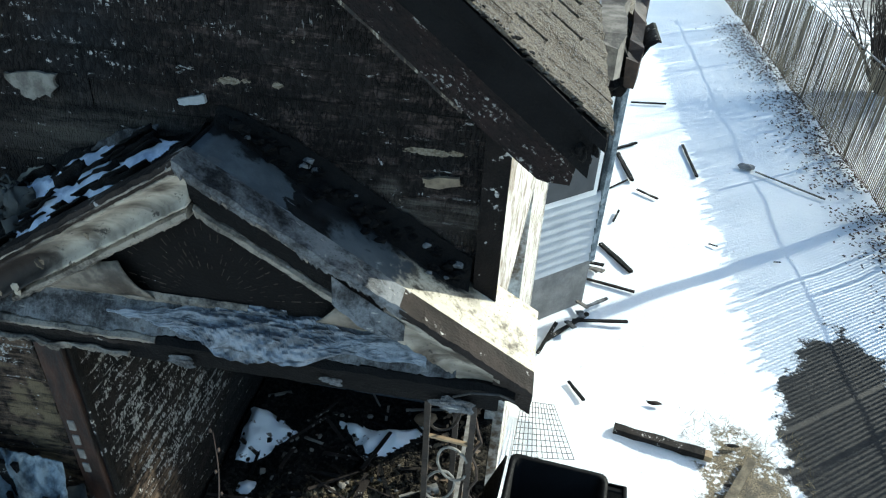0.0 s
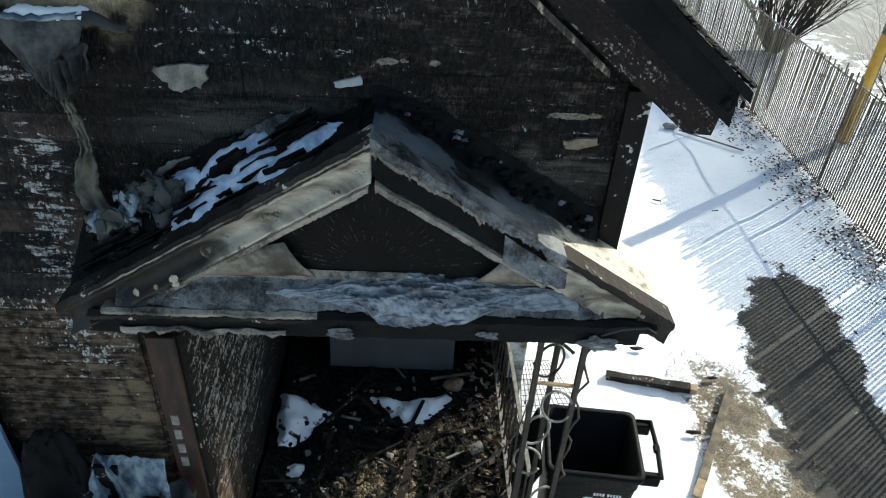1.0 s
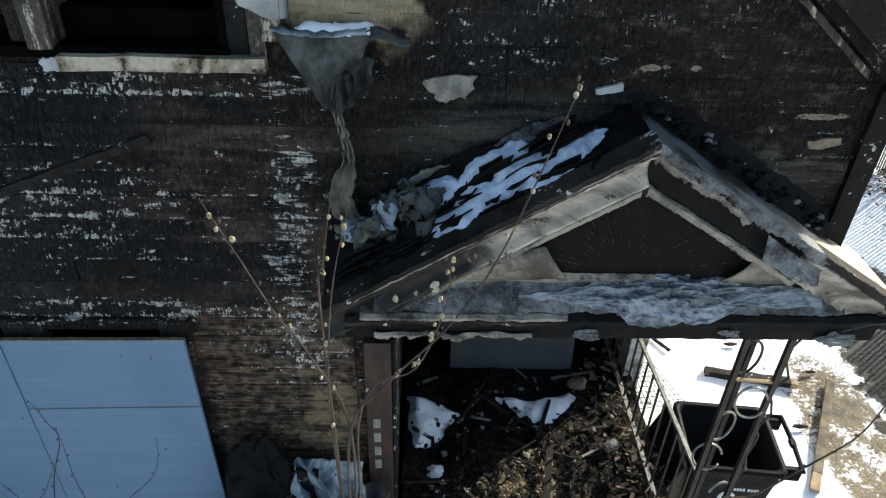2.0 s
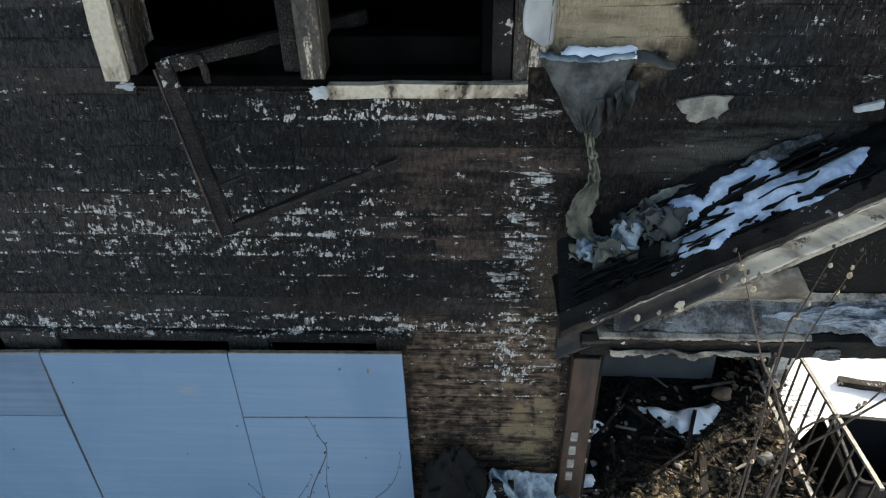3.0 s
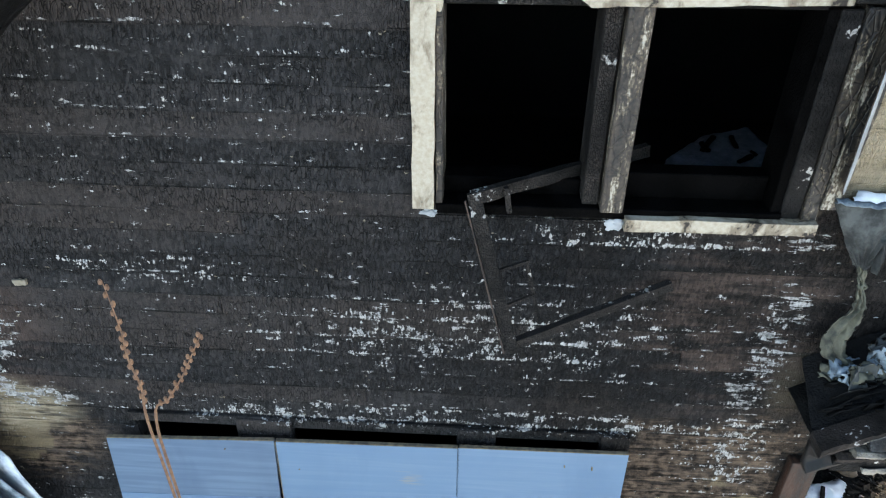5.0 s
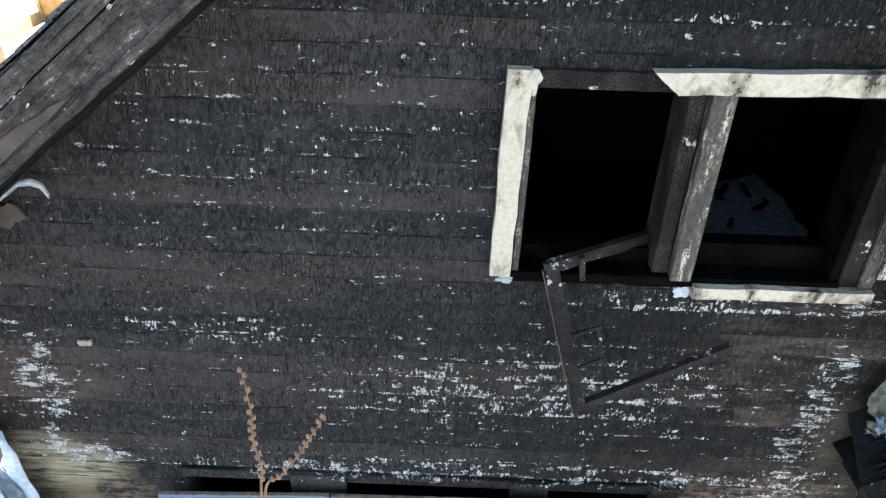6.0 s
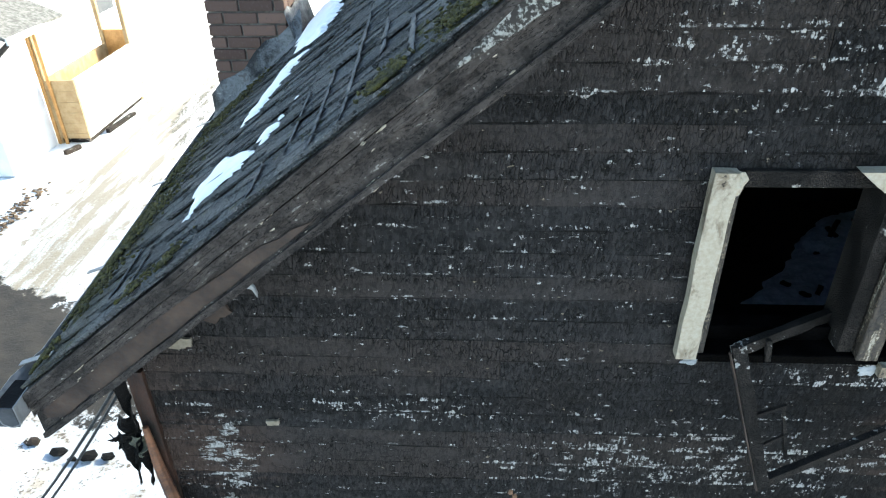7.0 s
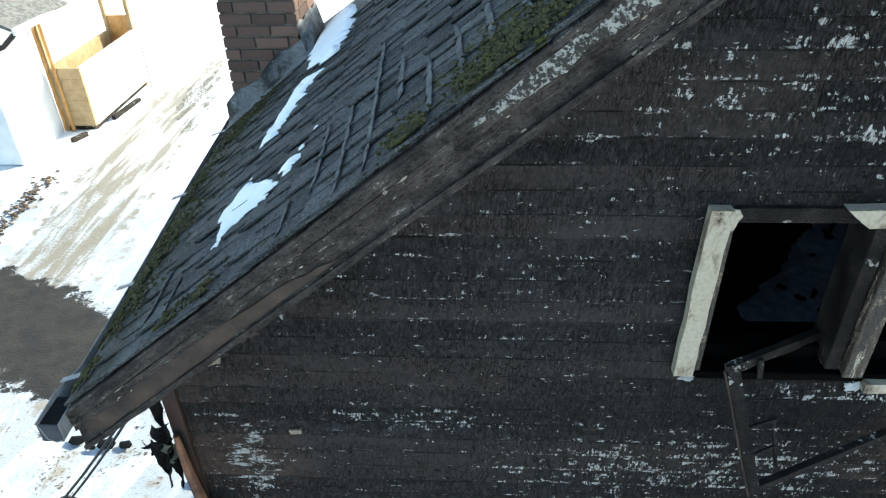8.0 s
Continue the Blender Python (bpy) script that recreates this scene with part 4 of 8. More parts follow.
def snow_field(outline, lift, z_of, seed, cell=0.012, hole=0.0, grain=9.0, wobble=0.03, comb=0.0):
    """A thin uneven sheet over a plan outline that dives under its support at the edge and at holes."""
    own = bmesh.new()
    xs, ys = [q[0] for q in outline], [q[1] for q in outline]
    x0, x1, y0, y1 = min(xs) - 0.04, max(xs) + 0.04, min(ys) - 0.04, max(ys) + 0.04
    nx, ny = int((x1 - x0) / cell) + 2, int((y1 - y0) / cell) + 2
    n = len(outline)

    def field(x, y):
        d, inside = 9.0, False
        for i in range(n):
            ax, ay = outline[i]
            bx, by = outline[(i + 1) % n]
            ex, ey = bx - ax, by - ay
            t = max(0.0, min(1.0, ((x - ax) * ex + (y - ay) * ey) / (ex * ex + ey * ey + 1e-9)))
            d = min(d, math.hypot(x - ax - t * ex, y - ay - t * ey))
            if (ay > y) != (by > y) and x < ax + (y - ay) * ex / ey:
                inside = not inside
        s = d if inside else -d
        s += wobble * noise.noise(Vector((x * grain, y * grain, seed))) + wobble * 0.6 * noise.noise(Vector((x * grain * 2.7, y * grain * 2.7, seed + 3)))
        s += comb * (noise.noise(Vector((x * 5, y * 42, seed))) + 0.6 * noise.noise(Vector((x * 9, y * 95, seed))) - 0.75)
        if hole:
            s = min(s, (noise.noise(Vector((x * grain * 0.8, y * grain * 1.2, seed + 8))) + 1.0 - hole) * 0.12)
        return s

    verts, vals = {}, {}
    for j in range(ny):
        for i in range(nx):
            x, y = x0 + i * cell, y0 + j * cell
            s = field(x, y)
            vals[i, j] = s
            h = lift * (1 - math.exp(-s / 0.03)) if s > 0 else max(s * 0.6, -0.03)
            h += 0.15 * lift * noise.noise(Vector((x * 20, y * 20, seed)))
            verts[i, j] = (x, y, z_of(x, y) + h)
    made = {}
    for j in range(ny - 1):
        for i in range(nx - 1):
            quad = ((i, j), (i + 1, j), (i + 1, j + 1), (i, j + 1))
            if max(vals[q] for q in quad) > -0.012:
                for q in quad:
                    if q not in made:
                        made[q] = own.verts.new(verts[q])
                own.faces.new([made[q] for q in quad])
    return own


def roof_z(x, y=None):
    """Height of the roof; y is needed away from the front edge of the left slope."""
    if y is not None and x < MID:
        x += SKEW * (y - RAKE_Y)
    return APEX - SLOPE * abs(x - MID)


# ---- plan of the house ----
XL, XR = -5.91, -0.115              # its corners
MID, APEX, SLOPE = -3.005, 6.625, 0.80
SKEW = 0.07                        # the left eave runs slightly outward towards the rear
RAKE_Y = 1.70                      # front edge of the roof
EAVE_L, EAVE_R = -6.14, 0.158
RAKE_YR = 1.85                     # the burnt-back front edge on the right


# ---- ground ----
def build_ground():
    xs = [-3000, -400, -80, -30] + [-15 + 0.22 * i for i in range(110)] + [10, 14, 20, 40, 100, 500, 3000]
    ys = [-3000, -400, -60, -12, -6] + [-2 + 0.22 * i for i in range(100)] + [21, 26, 35, 60, 150, 500, 3000]
    verts, faces = [], []
    for y in ys:
        for x in xs:
            near = -15 < x < 10 and -3 < y < 21
            h = 0.0
            if near:
                h = 0.035 * noise.noise(Vector((x * 0.9, y * 0.9, 3))) + 0.018 * noise.noise(Vector((x * 3.1, y * 3.1, 9)))
                h += 0.10 * math.exp(-((x - 4.95 + 0.018 * y) / 0.35) ** 2) * (0.6 + 0.5 * noise.noise(Vector((0, y, 5))))
            verts.append((x, y, h))
    w = len(xs)
    for j in range(len(ys) - 1):
        for i in range(w - 1):
            faces.append((j * w + i, j * w + i + 1, (j + 1) * w + i + 1, (j + 1) * w + i))
    me = bpy.data.meshes.new("ground")
    me.from_pydata(verts, [], faces)
    me.materials.append(GROUND)
    for p in me.polygons:
        p.use_smooth = True
    tagged(new("ground", me), "snow-covered yard with wet bare patches and straw grass", "ground", kind="structure")


build_ground()


# ---- shell of the house ----
def column(bm, x0, x1, z0, z1=None, y0=2.02, y1=2.16):
    """A piece of the front wall between two uprights, up to the roof where z1 is not given."""
    if z1 is not None:
        prism(bm, [(x0, z0), (x1, z0), (x1, z1), (x0, z1)], "y", y0, y1)
    else:
        prism(bm, [(x0, z0), (x1, z0), (x1, roof_z(x1) - 0.08), (x0, roof_z(x0) - 0.08)], "y", y0, y1)


WIN = (-3.64, -2.41, 4.12, 4.83)
LOW = (-5.06, -2.80, 1.45, 2.935)
PORCH_L, PORCH_TOP, PORCH_FLOOR, PORCH_BACK = -1.905, 2.94, 0.80, 4.3
front = bmesh.new()
column(front, XL, LOW[0], 0.0)
column(front, LOW[0], WIN[0], 0.0, LOW[2])
column(front, LOW[0], WIN[0], LOW[3])
column(front, WIN[0], MID, 0.0, LOW[2])
column(front, WIN[0], MID, LOW[3], WIN[2])
column(front, WIN[0], MID, WIN[3])
column(front, MID, LOW[1], 0.0, LOW[2])
column(front, MID, LOW[1], LOW[3], WIN[2])
column(front, MID, LOW[1], WIN[3])
column(front, LOW[1], WIN[1], 0.0, WIN[2])
column(front, LOW[1], WIN[1], WIN[3])
column(front, WIN[1], PORCH_L, 0.0)
column(front, PORCH_L, XR, PORCH_TOP)
wall_front = single("wall_front", front, SIDING, "fire-blackened gable wall with charred lap siding", "wall", kind="structure")

# other walls of the house
tagged(new("wall_left", mesh_of("wall_left", box(XL, XL + 0.14, 2.165, 5.34, 0, 4.05), SIDING)), "scorched side wall of the house", "wall", kind="structure")
side = bmesh.new()
def side_x(y):
    return XR + 0.075 * (y - 2.1)


for y0, z0, z1 in ((2.165, 2.90, 4.02), (3.74, 0.0, 2.897)):
    prism(side, [(side_x(y0) - 0.14, y0), (side_x(y0), y0), (side_x(5.95), 5.95), (side_x(5.95) - 0.14, 5.95)], "z", z0, z1)
SIDE_PAINT = plain("scorched_cream_side_wall", (0.15, 0.105, 0.065), (0.74, 0.72, 0.67), 8.0, 0.7, 0.6, fine=40.0)
wall_right = single("wall_right", side, SIDE_PAINT, "sunlit white side wall with brown scorch marks", "wall", kind="structure")
tagged(new("wall_back", mesh_of("wall_back", box(MID - 0.07, MID + 0.07, 5.49, 6.795, 0, APEX - 0.15, prism(prism(bmesh.new(), [(MID, 0), (XR, 0), (XR, roof_z(XR) - 0.08), (MID, APEX - 0.08)], "y", 6.8, 6.94), [(XL, 0), (MID, 0), (MID, APEX - 0.08), (XL, roof_z(XL) - 0.08)], "y", 5.35, 5.485)), SIDING)), "rear wall of the burnt house", "wall", kind="structure")

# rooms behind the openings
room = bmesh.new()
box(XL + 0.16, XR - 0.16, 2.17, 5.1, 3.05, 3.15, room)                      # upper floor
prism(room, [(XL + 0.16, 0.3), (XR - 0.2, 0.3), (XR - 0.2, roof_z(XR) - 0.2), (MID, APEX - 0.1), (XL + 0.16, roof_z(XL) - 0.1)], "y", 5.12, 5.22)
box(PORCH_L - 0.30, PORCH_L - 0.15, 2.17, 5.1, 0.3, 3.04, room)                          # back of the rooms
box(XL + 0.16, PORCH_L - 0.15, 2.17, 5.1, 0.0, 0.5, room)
single("floor_inner", room, ROOM, "smoke-blackened rooms and floors behind the openings, darkened for shade", "floor", kind="structure")
single("ceiling", box(MID - 1.35, MID + 1.35, 2.17, 5.1, 5.35, 5.42), ROOM, "smoke-blackened attic ceiling, darkened for shade", "ceiling", kind="structure")

# porch recess
pf = bmesh.new()
box(PORCH_L, XR, 2.0, PORCH_BACK, 0.0, PORCH_FLOOR - 0.06, pf)
single("floor_porch", pf, RUBBLE, "porch floor buried under burnt debris", "floor", kind="structure")
single("wall_porch_back", box(PORCH_L - 0.1, XR, PORCH_BACK, PORCH_BACK + 0.1, 0, PORCH_TOP), CHAR_BLACK, "charred black wall at the back of the porch", "wall", kind="structure")
single("wall_porch_side", box(PORCH_L - 0.14, PORCH_L - 0.02, 2.165, PORCH_BACK, 0, PORCH_TOP), CHAR, "charred side wall of the porch", "wall", kind="structure")
single("ceiling_porch", box(PORCH_L, XR - 0.003, 2.165, PORCH_BACK, PORCH_TOP + 0.003, PORCH_TOP + 0.08), CHAR_BLACK, "charred porch ceiling", "ceiling", kind="structure")


# ---- lap siding ----
def board_mesh(seed, depth):
    """One lap board, a metre long, its lower edge proud and slightly eaten away."""
    rnd = random.Random(seed)
    bm = bmesh.new()
    cuts = 7
    prof = []
    for i in range(cuts + 1):
        x = i / cuts
        lo = rnd.uniform(-0.004, 0.005)
        t = 0.013 + rnd.uniform(-0.004, 0.004)
        prof.append([bm.verts.new(v) for v in ((x, 0, lo), (x, -t, lo), (x, -0.005 + rnd.uniform(-0.002, 0.002), depth), (x, 0, depth))])
    for a, b in zip(prof, prof[1:]):
        for k in range(4):
            bm.faces.new((a[k], a[(k + 1) % 4], b[(k + 1) % 4], b[k]))
    bm.faces.new(prof[0][::-1])
    bm.faces.new(prof[-1])
    return mesh_of("siding_board", bm, SIDING)


PITCH, LOW_PITCH, BELT = 0.0998, 0.0998, 3.040
UPPER = [board_mesh(s, PITCH + 0.012) for s in range(6)]
LOWER = [board_mesh(s + 20, LOW_PITCH + 0.012) for s in range(4)]


def lay(parent, meshes, x0, x1, z, rnd, turn=0.0, base=(0, 0), longest=2.9):
    """Boards end to end along one course."""
    x = x0
    while x < x1 - 0.02:
        length = rnd.uniform(1.1, longest)
        if x1 - (x + length) < 0.5:
            length = x1 - x
        ob = new("siding_board", rnd.choice(meshes))
        ob.parent = parent
        if turn:
            ob.matrix_basis = pose(base[0], base[1] + x, z, 0, 0, turn) @ Matrix.Diagonal((length - 0.003, 1, 1, 1))
        else:
            ob.matrix_basis = pose(x, 2.018 + rnd.uniform(-0.002, 0.001), z, rnd.uniform(-0.6, 0.6), rnd.uniform(-0.06, 0.06), 0) @ Matrix.Diagonal((length - 0.003, 1, 1, 1))
        x += length


def gaps(x0, x1, holes):
    out = [(x0, x1)]
    for a, b in holes:
        nxt = []
        for p, q in out:
            if b <= p or a >= q:
                nxt.append((p, q))
            else:
                if a > p:
                    nxt.append((p, a))
                if b < q:
                    nxt.append((b, q))
        out = nxt
    return [s for s in out if s[1] - s[0] > 0.05]


rb = random.Random(11)
k = 0
while True:
    z = BELT + PITCH * k
    reach = (APEX - 0.055 - (z + PITCH + 0.012)) / SLOPE
    if reach < 0.3:
        break
    holes = []
    if WIN[2] - 0.10 < z + 0.02 and z + PITCH - 0.03 < WIN[3] + 0.02:
        holes.append((WIN[0] - 0.002, WIN[1] + 0.002))
    for a, b in gaps(max(XL + 0.05, MID - reach), min(XR - 0.072, MID + reach), holes):
        lay(wall_front, UPPER, a, b, z, rb)
    k += 1
for k in range(25):
    z = BELT - LOW_PITCH * (k + 1)
    if z < 0.45:
        break
    holes = [(PORCH_L - 0.16, XR + 0.1)]
    if z < LOW[3] - 0.07 and z > LOW[2] - 0.1:
        holes.append((LOW[0], LOW[1]))
    for a, b in gaps(XL + 0.05, XR, holes):
        lay(wall_front, LOWER, a, b, z, rb)
# the porch's side wall, with the same boards running back into the recess
wall_porch_side = bpy.data.objects["wall_porch_side"]
for k in range(20):
    lay(wall_porch_side, UPPER, 2.03, PORCH_BACK, PORCH_FLOOR + 0.02 + PITCH * k, rb, turn=90, base=(PORCH_L - 0.02, 0))

# corner boards and belt
cb = bmesh.new()
box(XR - 0.075, XR + 0.010, 1.980, 2.019, PORCH_TOP + 0.3, 4.02, cb)
single("trim_corner", cb, CHAR_RAKE, "charred corner board of the gable wall", "trim", kind="structure")
single("trim_corner_left", box(XL - 0.02, XL + 0.05, 1.985, 2.019, 0.3, 3.95), RUST_BOARD, "rust-brown corner board, scorched", "trim", kind="structure")


# ---- roof ----
def slope_slab(name, x_eave, z_drop, mat, label, side):
    bm = bmesh.new()
    ends = []
    for y in (RAKE_YR + 0.02 if side > 0 else RAKE_Y + 0.02, 7.05 if side > 0 else 5.62):
        out = x_eave - (SKEW * (y - RAKE_Y) if side < 0 else 0.0)
        top = roof_z(MID - 1e-6, y) if side < 0 else APEX
        ends.append([bm.verts.new(v) for v in ((MID, y, top), (out, y, roof_z(x_eave)), (out, y, roof_z(x_eave) - z_drop), (MID, y, top - z_drop))])
    a, b = ends
    bm.faces.new(a)
    bm.faces.new(b[::-1])
    for i in range(4):
        bm.faces.new((a[i], b[i], b[(i + 1) % 4], a[(i + 1) % 4]))
    return single(name, bm, mat, label, "roof", kind="structure")


roof_left = slope_slab("roof_left", EAVE_L, 0.05, SHINGLE, "steep roof slope with mossy grey asphalt shingles", -1)
roof_right = slope_slab("roof_right", EAVE_R, 0.05, SHINGLE_SUNLIT, "steep roof slope with worn asphalt shingles, coloured tan for the sun on them", 1)


def shingle_mesh(seed, mat, name="shingle", width=0.215, depth=0.30, low_lift=0.015):
    rnd = random.Random(seed)
    bm = bmesh.new()
    cols = 5
    top, low = [], []
    for i in range(cols + 1):
        x = width * i / cols
        lift = low_lift + (rnd.uniform(0, 0.013) + (0.009 if i in (0, cols) else 0)) * low_lift / 0.015
        jag = rnd.uniform(-0.012, 0.006)
        top.append([bm.verts.new((x, jag, lift)), bm.verts.new((x, depth, 0.004))])
        low.append([bm.verts.new((x, jag, lift - 0.011)), bm.verts.new((x, depth, 0.0))])
    for i in range(cols):
        bm.faces.new((top[i][0], top[i + 1][0], top[i + 1][1], top[i][1]))
        bm.faces.new((low[i][0], top[i][0], top[i][1], low[i][1])) if i == 0 else None
        bm.faces.new((low[i][0], low[i + 1][0], top[i + 1][0], top[i][0]))
    bm.faces.new((low[cols][0], low[cols][1], top[cols][1], top[cols][0]))
    return mesh_of(name, bm, mat)


def slope_frame(side):
    """Axes of a roof slope: x along the ridge, y up the slope, z out of it."""
    up = Vector((-side, 0, SLOPE)).normalized()
    along = Vector((0, 1, 0)) if side > 0 else Vector((0, -1, 0))
    out = along.cross(up)
    return Matrix((along, up, out)).transposed().to_4x4()


def shingle_slope(parent, side, meshes, rows, y0, y1, rnd, expo=0.135, width=0.215, limit=300, start=0):
    rot = slope_frame(side)
    ex = EAVE_R if side > 0 else EAVE_L
    per = 1 / math.sqrt(1 + SLOPE * SLOPE)
    made = 0
    for r in range(start, rows):
        s = r * expo
        x = ex - side * s * per
        y, first = y0 - rnd.uniform(0.0, 0.02), r % 2
        while y < y1:
            part_of = 0.55 if first else 1.0
            at = Vector((x, y, roof_z(x))) if side > 0 else Vector((x - SKEW * (y - RAKE_Y), y + width * part_of, roof_z(x)))
            m = Matrix.Translation(at) @ rot @ pose(0, 0, 0, rnd.uniform(-0.8, 0.5) if side < 0 else rnd.uniform(-0.5, 0.4), rnd.uniform(-1.4, 1.4), rnd.uniform(-1.6, 1.6)) @ Matrix.Diagonal((part_of, 1, 1, 1))
            ob = new("shingle", rnd.choice(meshes))
            ob.parent = parent
            ob.matrix_basis = m
            made += 1
            y += width * part_of + rnd.uniform(0.003, 0.011)
            first = 0
            if made >= limit:
                return made
    return made


rs = random.Random(5)
LEFT_SHINGLES = [shingle_mesh(s, SHINGLE, low_lift=0.009) for s in range(5)]
RIGHT_SHINGLES = [shingle_mesh(s + 40, SHINGLE_SUNLIT, low_lift=0.012) for s in range(5)]
shingle_slope(roof_left, -1, LEFT_SHINGLES, 24, RAKE_Y + 0.01, 4.3, rs, limit=295)
shingle_slope(roof_right, 1, RIGHT_SHINGLES, 13, RAKE_YR - 0.01, 6.4, rs, limit=290)


def rake(name, side, mat, label, depth=0.262, end=None, frieze=0.03, frieze_mat=None, scrap_count=110):
    """Rake board along a gable edge, with a narrower moulding under the shingles and a frieze below."""
    ob = thing(name, label, "trim", kind="structure")
    ex = end if end is not None else (EAVE_L if side < 0 else EAVE_R)
    def strip(drop0, drop1, y0, y1, m, nm, lab="", wob=0.0, ends=(ex, MID)):
        n = 26
        rows = []
        rnd = random.Random(nm)
        for i in range(n + 1):
            x = ends[0] + (ends[1] - ends[0]) * i / n
            a, b = rnd.uniform(-wob, wob), rnd.uniform(-wob, wob)
            rows.append([(x, y0, roof_z(x) - drop0 + a * 0.4), (x, y0, roof_z(x) - drop1 + b)])
        bm = bmesh.new()
        ring = []
        for (p, q) in rows:
            ring.append([bm.verts.new(p), bm.verts.new(q), bm.verts.new((q[0], y1, q[2])), bm.verts.new((p[0], y1, p[2]))])
        for a, b in zip(ring, ring[1:]):
            for k in range(4):
                bm.faces.new((a[k], a[(k + 1) % 4], b[(k + 1) % 4], b[k]))
        bm.faces.new(ring[0][::-1])
        bm.faces.new(ring[-1])
        part(nm, bm, m, ob, lab)
    strip(0.010, 0.040, RAKE_Y - 0.022, RAKE_Y + 0.018, mat, "drip_edge", wob=0.005)
    strip(0.040, 0.078, RAKE_Y - 0.018, RAKE_Y + 0.018, mat, "moulding", wob=0.004)
    strip(0.084, 0.128, RAKE_Y - 0.010, RAKE_Y + 0.018, mat, "moulding", wob=0.005)
    strip(0.10, depth, RAKE_Y + 0.008, RAKE_Y + 0.045, mat, "rake_board", wob=0.006)
    strip(depth - 0.035, depth - 0.004, RAKE_Y - 0.006, RAKE_Y + 0.012, mat, "bed_bead", wob=0.006)
    sr = random.Random(name)
    scraps = bmesh.new()
    for i in range(scrap_count * 4):
        x = MID + (ex - MID) * sr.uniform(0.05, 0.97)
        if noise.noise(Vector((x * 3.1, side, 4))) + 0.5 * noise.noise(Vector((x * 11, side, 4))) < 0.12:
            continue
        drop = sr.choice((0.082, 0.082, 0.130, depth - 0.036, depth - 0.003, sr.uniform(0.05, depth))) + sr.gauss(0, 0.004)
        if drop < depth:
            c = Vector((x, RAKE_Y - 0.012 if drop < 0.132 else RAKE_Y + 0.004, roof_z(x) - drop))
            first = len(scraps.verts)
            r_ = sr.uniform(0.002, 0.0065)
            lump(c, r_, i, (sr.uniform(0.6, 2.2), 0.4, 0.7), 1.4, 1, scraps)
            scraps.verts.ensure_lookup_table()
            for v in scraps.verts[first:]:
                v.co.z += (v.co.x - c.x) * SLOPE * (-1 if x > MID else 1)
    if scrap_count:
        part("paint_scraps", scraps, WHITE, ob, "scraps of old white paint")["kind"] = "stuff"
    strip(depth - 0.03, depth + 0.01, RAKE_Y + 0.045, 1.99, CHAR_BLACK, "soffit")
    strip(depth - 0.01, depth - 0.01 + frieze, 1.958, 2.0, frieze_mat or CHAR_BLACK, "frieze_board", wob=0.006, ends=(max(XL, min(XR, ex)), MID))
    return ob


rl = rake("trim_rake_left", -1, RAKE_WOOD, "scorched brown rake board with peeling paint")
rr = thing("trim_rake_right", "rake board burnt black with blistered brown paint and a ragged end", "trim", kind="structure")


def right_band(nm, d0, d1, y0, y1, mat, x_end, lab="", cut=0.0, jag=0.0, slant=0.0):
    """A board along the right gable edge between two drops below the roof line, cut level at its low end."""
    n = 90
    ring = []
    bm = bmesh.new()
    for i in range(n + 1):
        x = MID + 0.2 + (x_end - MID - 0.2) * i / n
        top = roof_z(x) - d0
        low = max(roof_z(x) - d1, cut) + jag * (noise.noise(Vector((x * 14, d0, 3))) + 0.7 * noise.noise(Vector((x * 50, d1, 8))))
        low = min(low, top - 0.004)
        ring.append([bm.verts.new((x, y0, top)), bm.verts.new((x - slant * i / n, y0, low)), bm.verts.new((x - slant * i / n, y1, low)), bm.verts.new((x, y1, top))])
    for a, b in zip(ring, ring[1:]):
        for k in range(4):
            bm.faces.new((a[k], a[(k + 1) % 4], b[(k + 1) % 4], b[k]))
    bm.faces.new(ring[0][::-1])
    bm.faces.new(ring[-1])
    return part(nm, bm, mat, rr, lab)


right_band("drip_edge", 0.0, 0.040, RAKE_YR - 0.034, RAKE_YR + 0.018, CHAR_BLACK, 0.150, jag=0.006)
right_band("moulding", 0.040, 0.160, RAKE_YR - 0.012, RAKE_YR + 0.02, CHAR_BLACK, 0.118, jag=0.005)
right_band("rake_board", 0.150, 0.292, RAKE_YR + 0.004, RAKE_YR + 0.040, FRIEZE, 0.085, "blistered reddish-brown board end", cut=3.930, jag=0.003, slant=0.012)
right_band("soffit", 0.10, 0.125, RAKE_YR + 0.042, 1.998, CHAR_BLACK, 0.05)
right_band("frieze_strip", 0.345, 0.372, 1.972, 1.999, FLAKED, -0.27, "thin strip of scorched wood with cream paint left on it", jag=0.006)
right_band("frieze_board", 0.10, 0.325, 1.982, 1.999, FRIEZE, -0.17)
er = random.Random(44)
for i in range(14):
    x = 0.06 + 0.085 * er.random()
    part("char_tatter", lump((x, RAKE_YR + er.uniform(-0.03, 0.05), roof_z(x) - 0.05 - 0.07 * er.random()), er.uniform(0.006, 0.016), i, (0.8, 0.8, 1.7), 0.8, 1), CHAR_BLACK, rr)
burnt_edge = bmesh.new()
for i in range(300):
    x = MID + 0.6 + (EAVE_R - MID - 0.62) * er.random()
    lump((x, RAKE_YR + er.uniform(-0.035, 0.03), roof_z(x) + 0.012), er.uniform(0.004, 0.010), i, (1.8, 1.0, 0.6), 0.8, 1, burnt_edge)
part("burnt_edge", burnt_edge, CHAR_BLACK, rr, "crumbled black edge of the shingles")["kind"] = "stuff"
rows = []
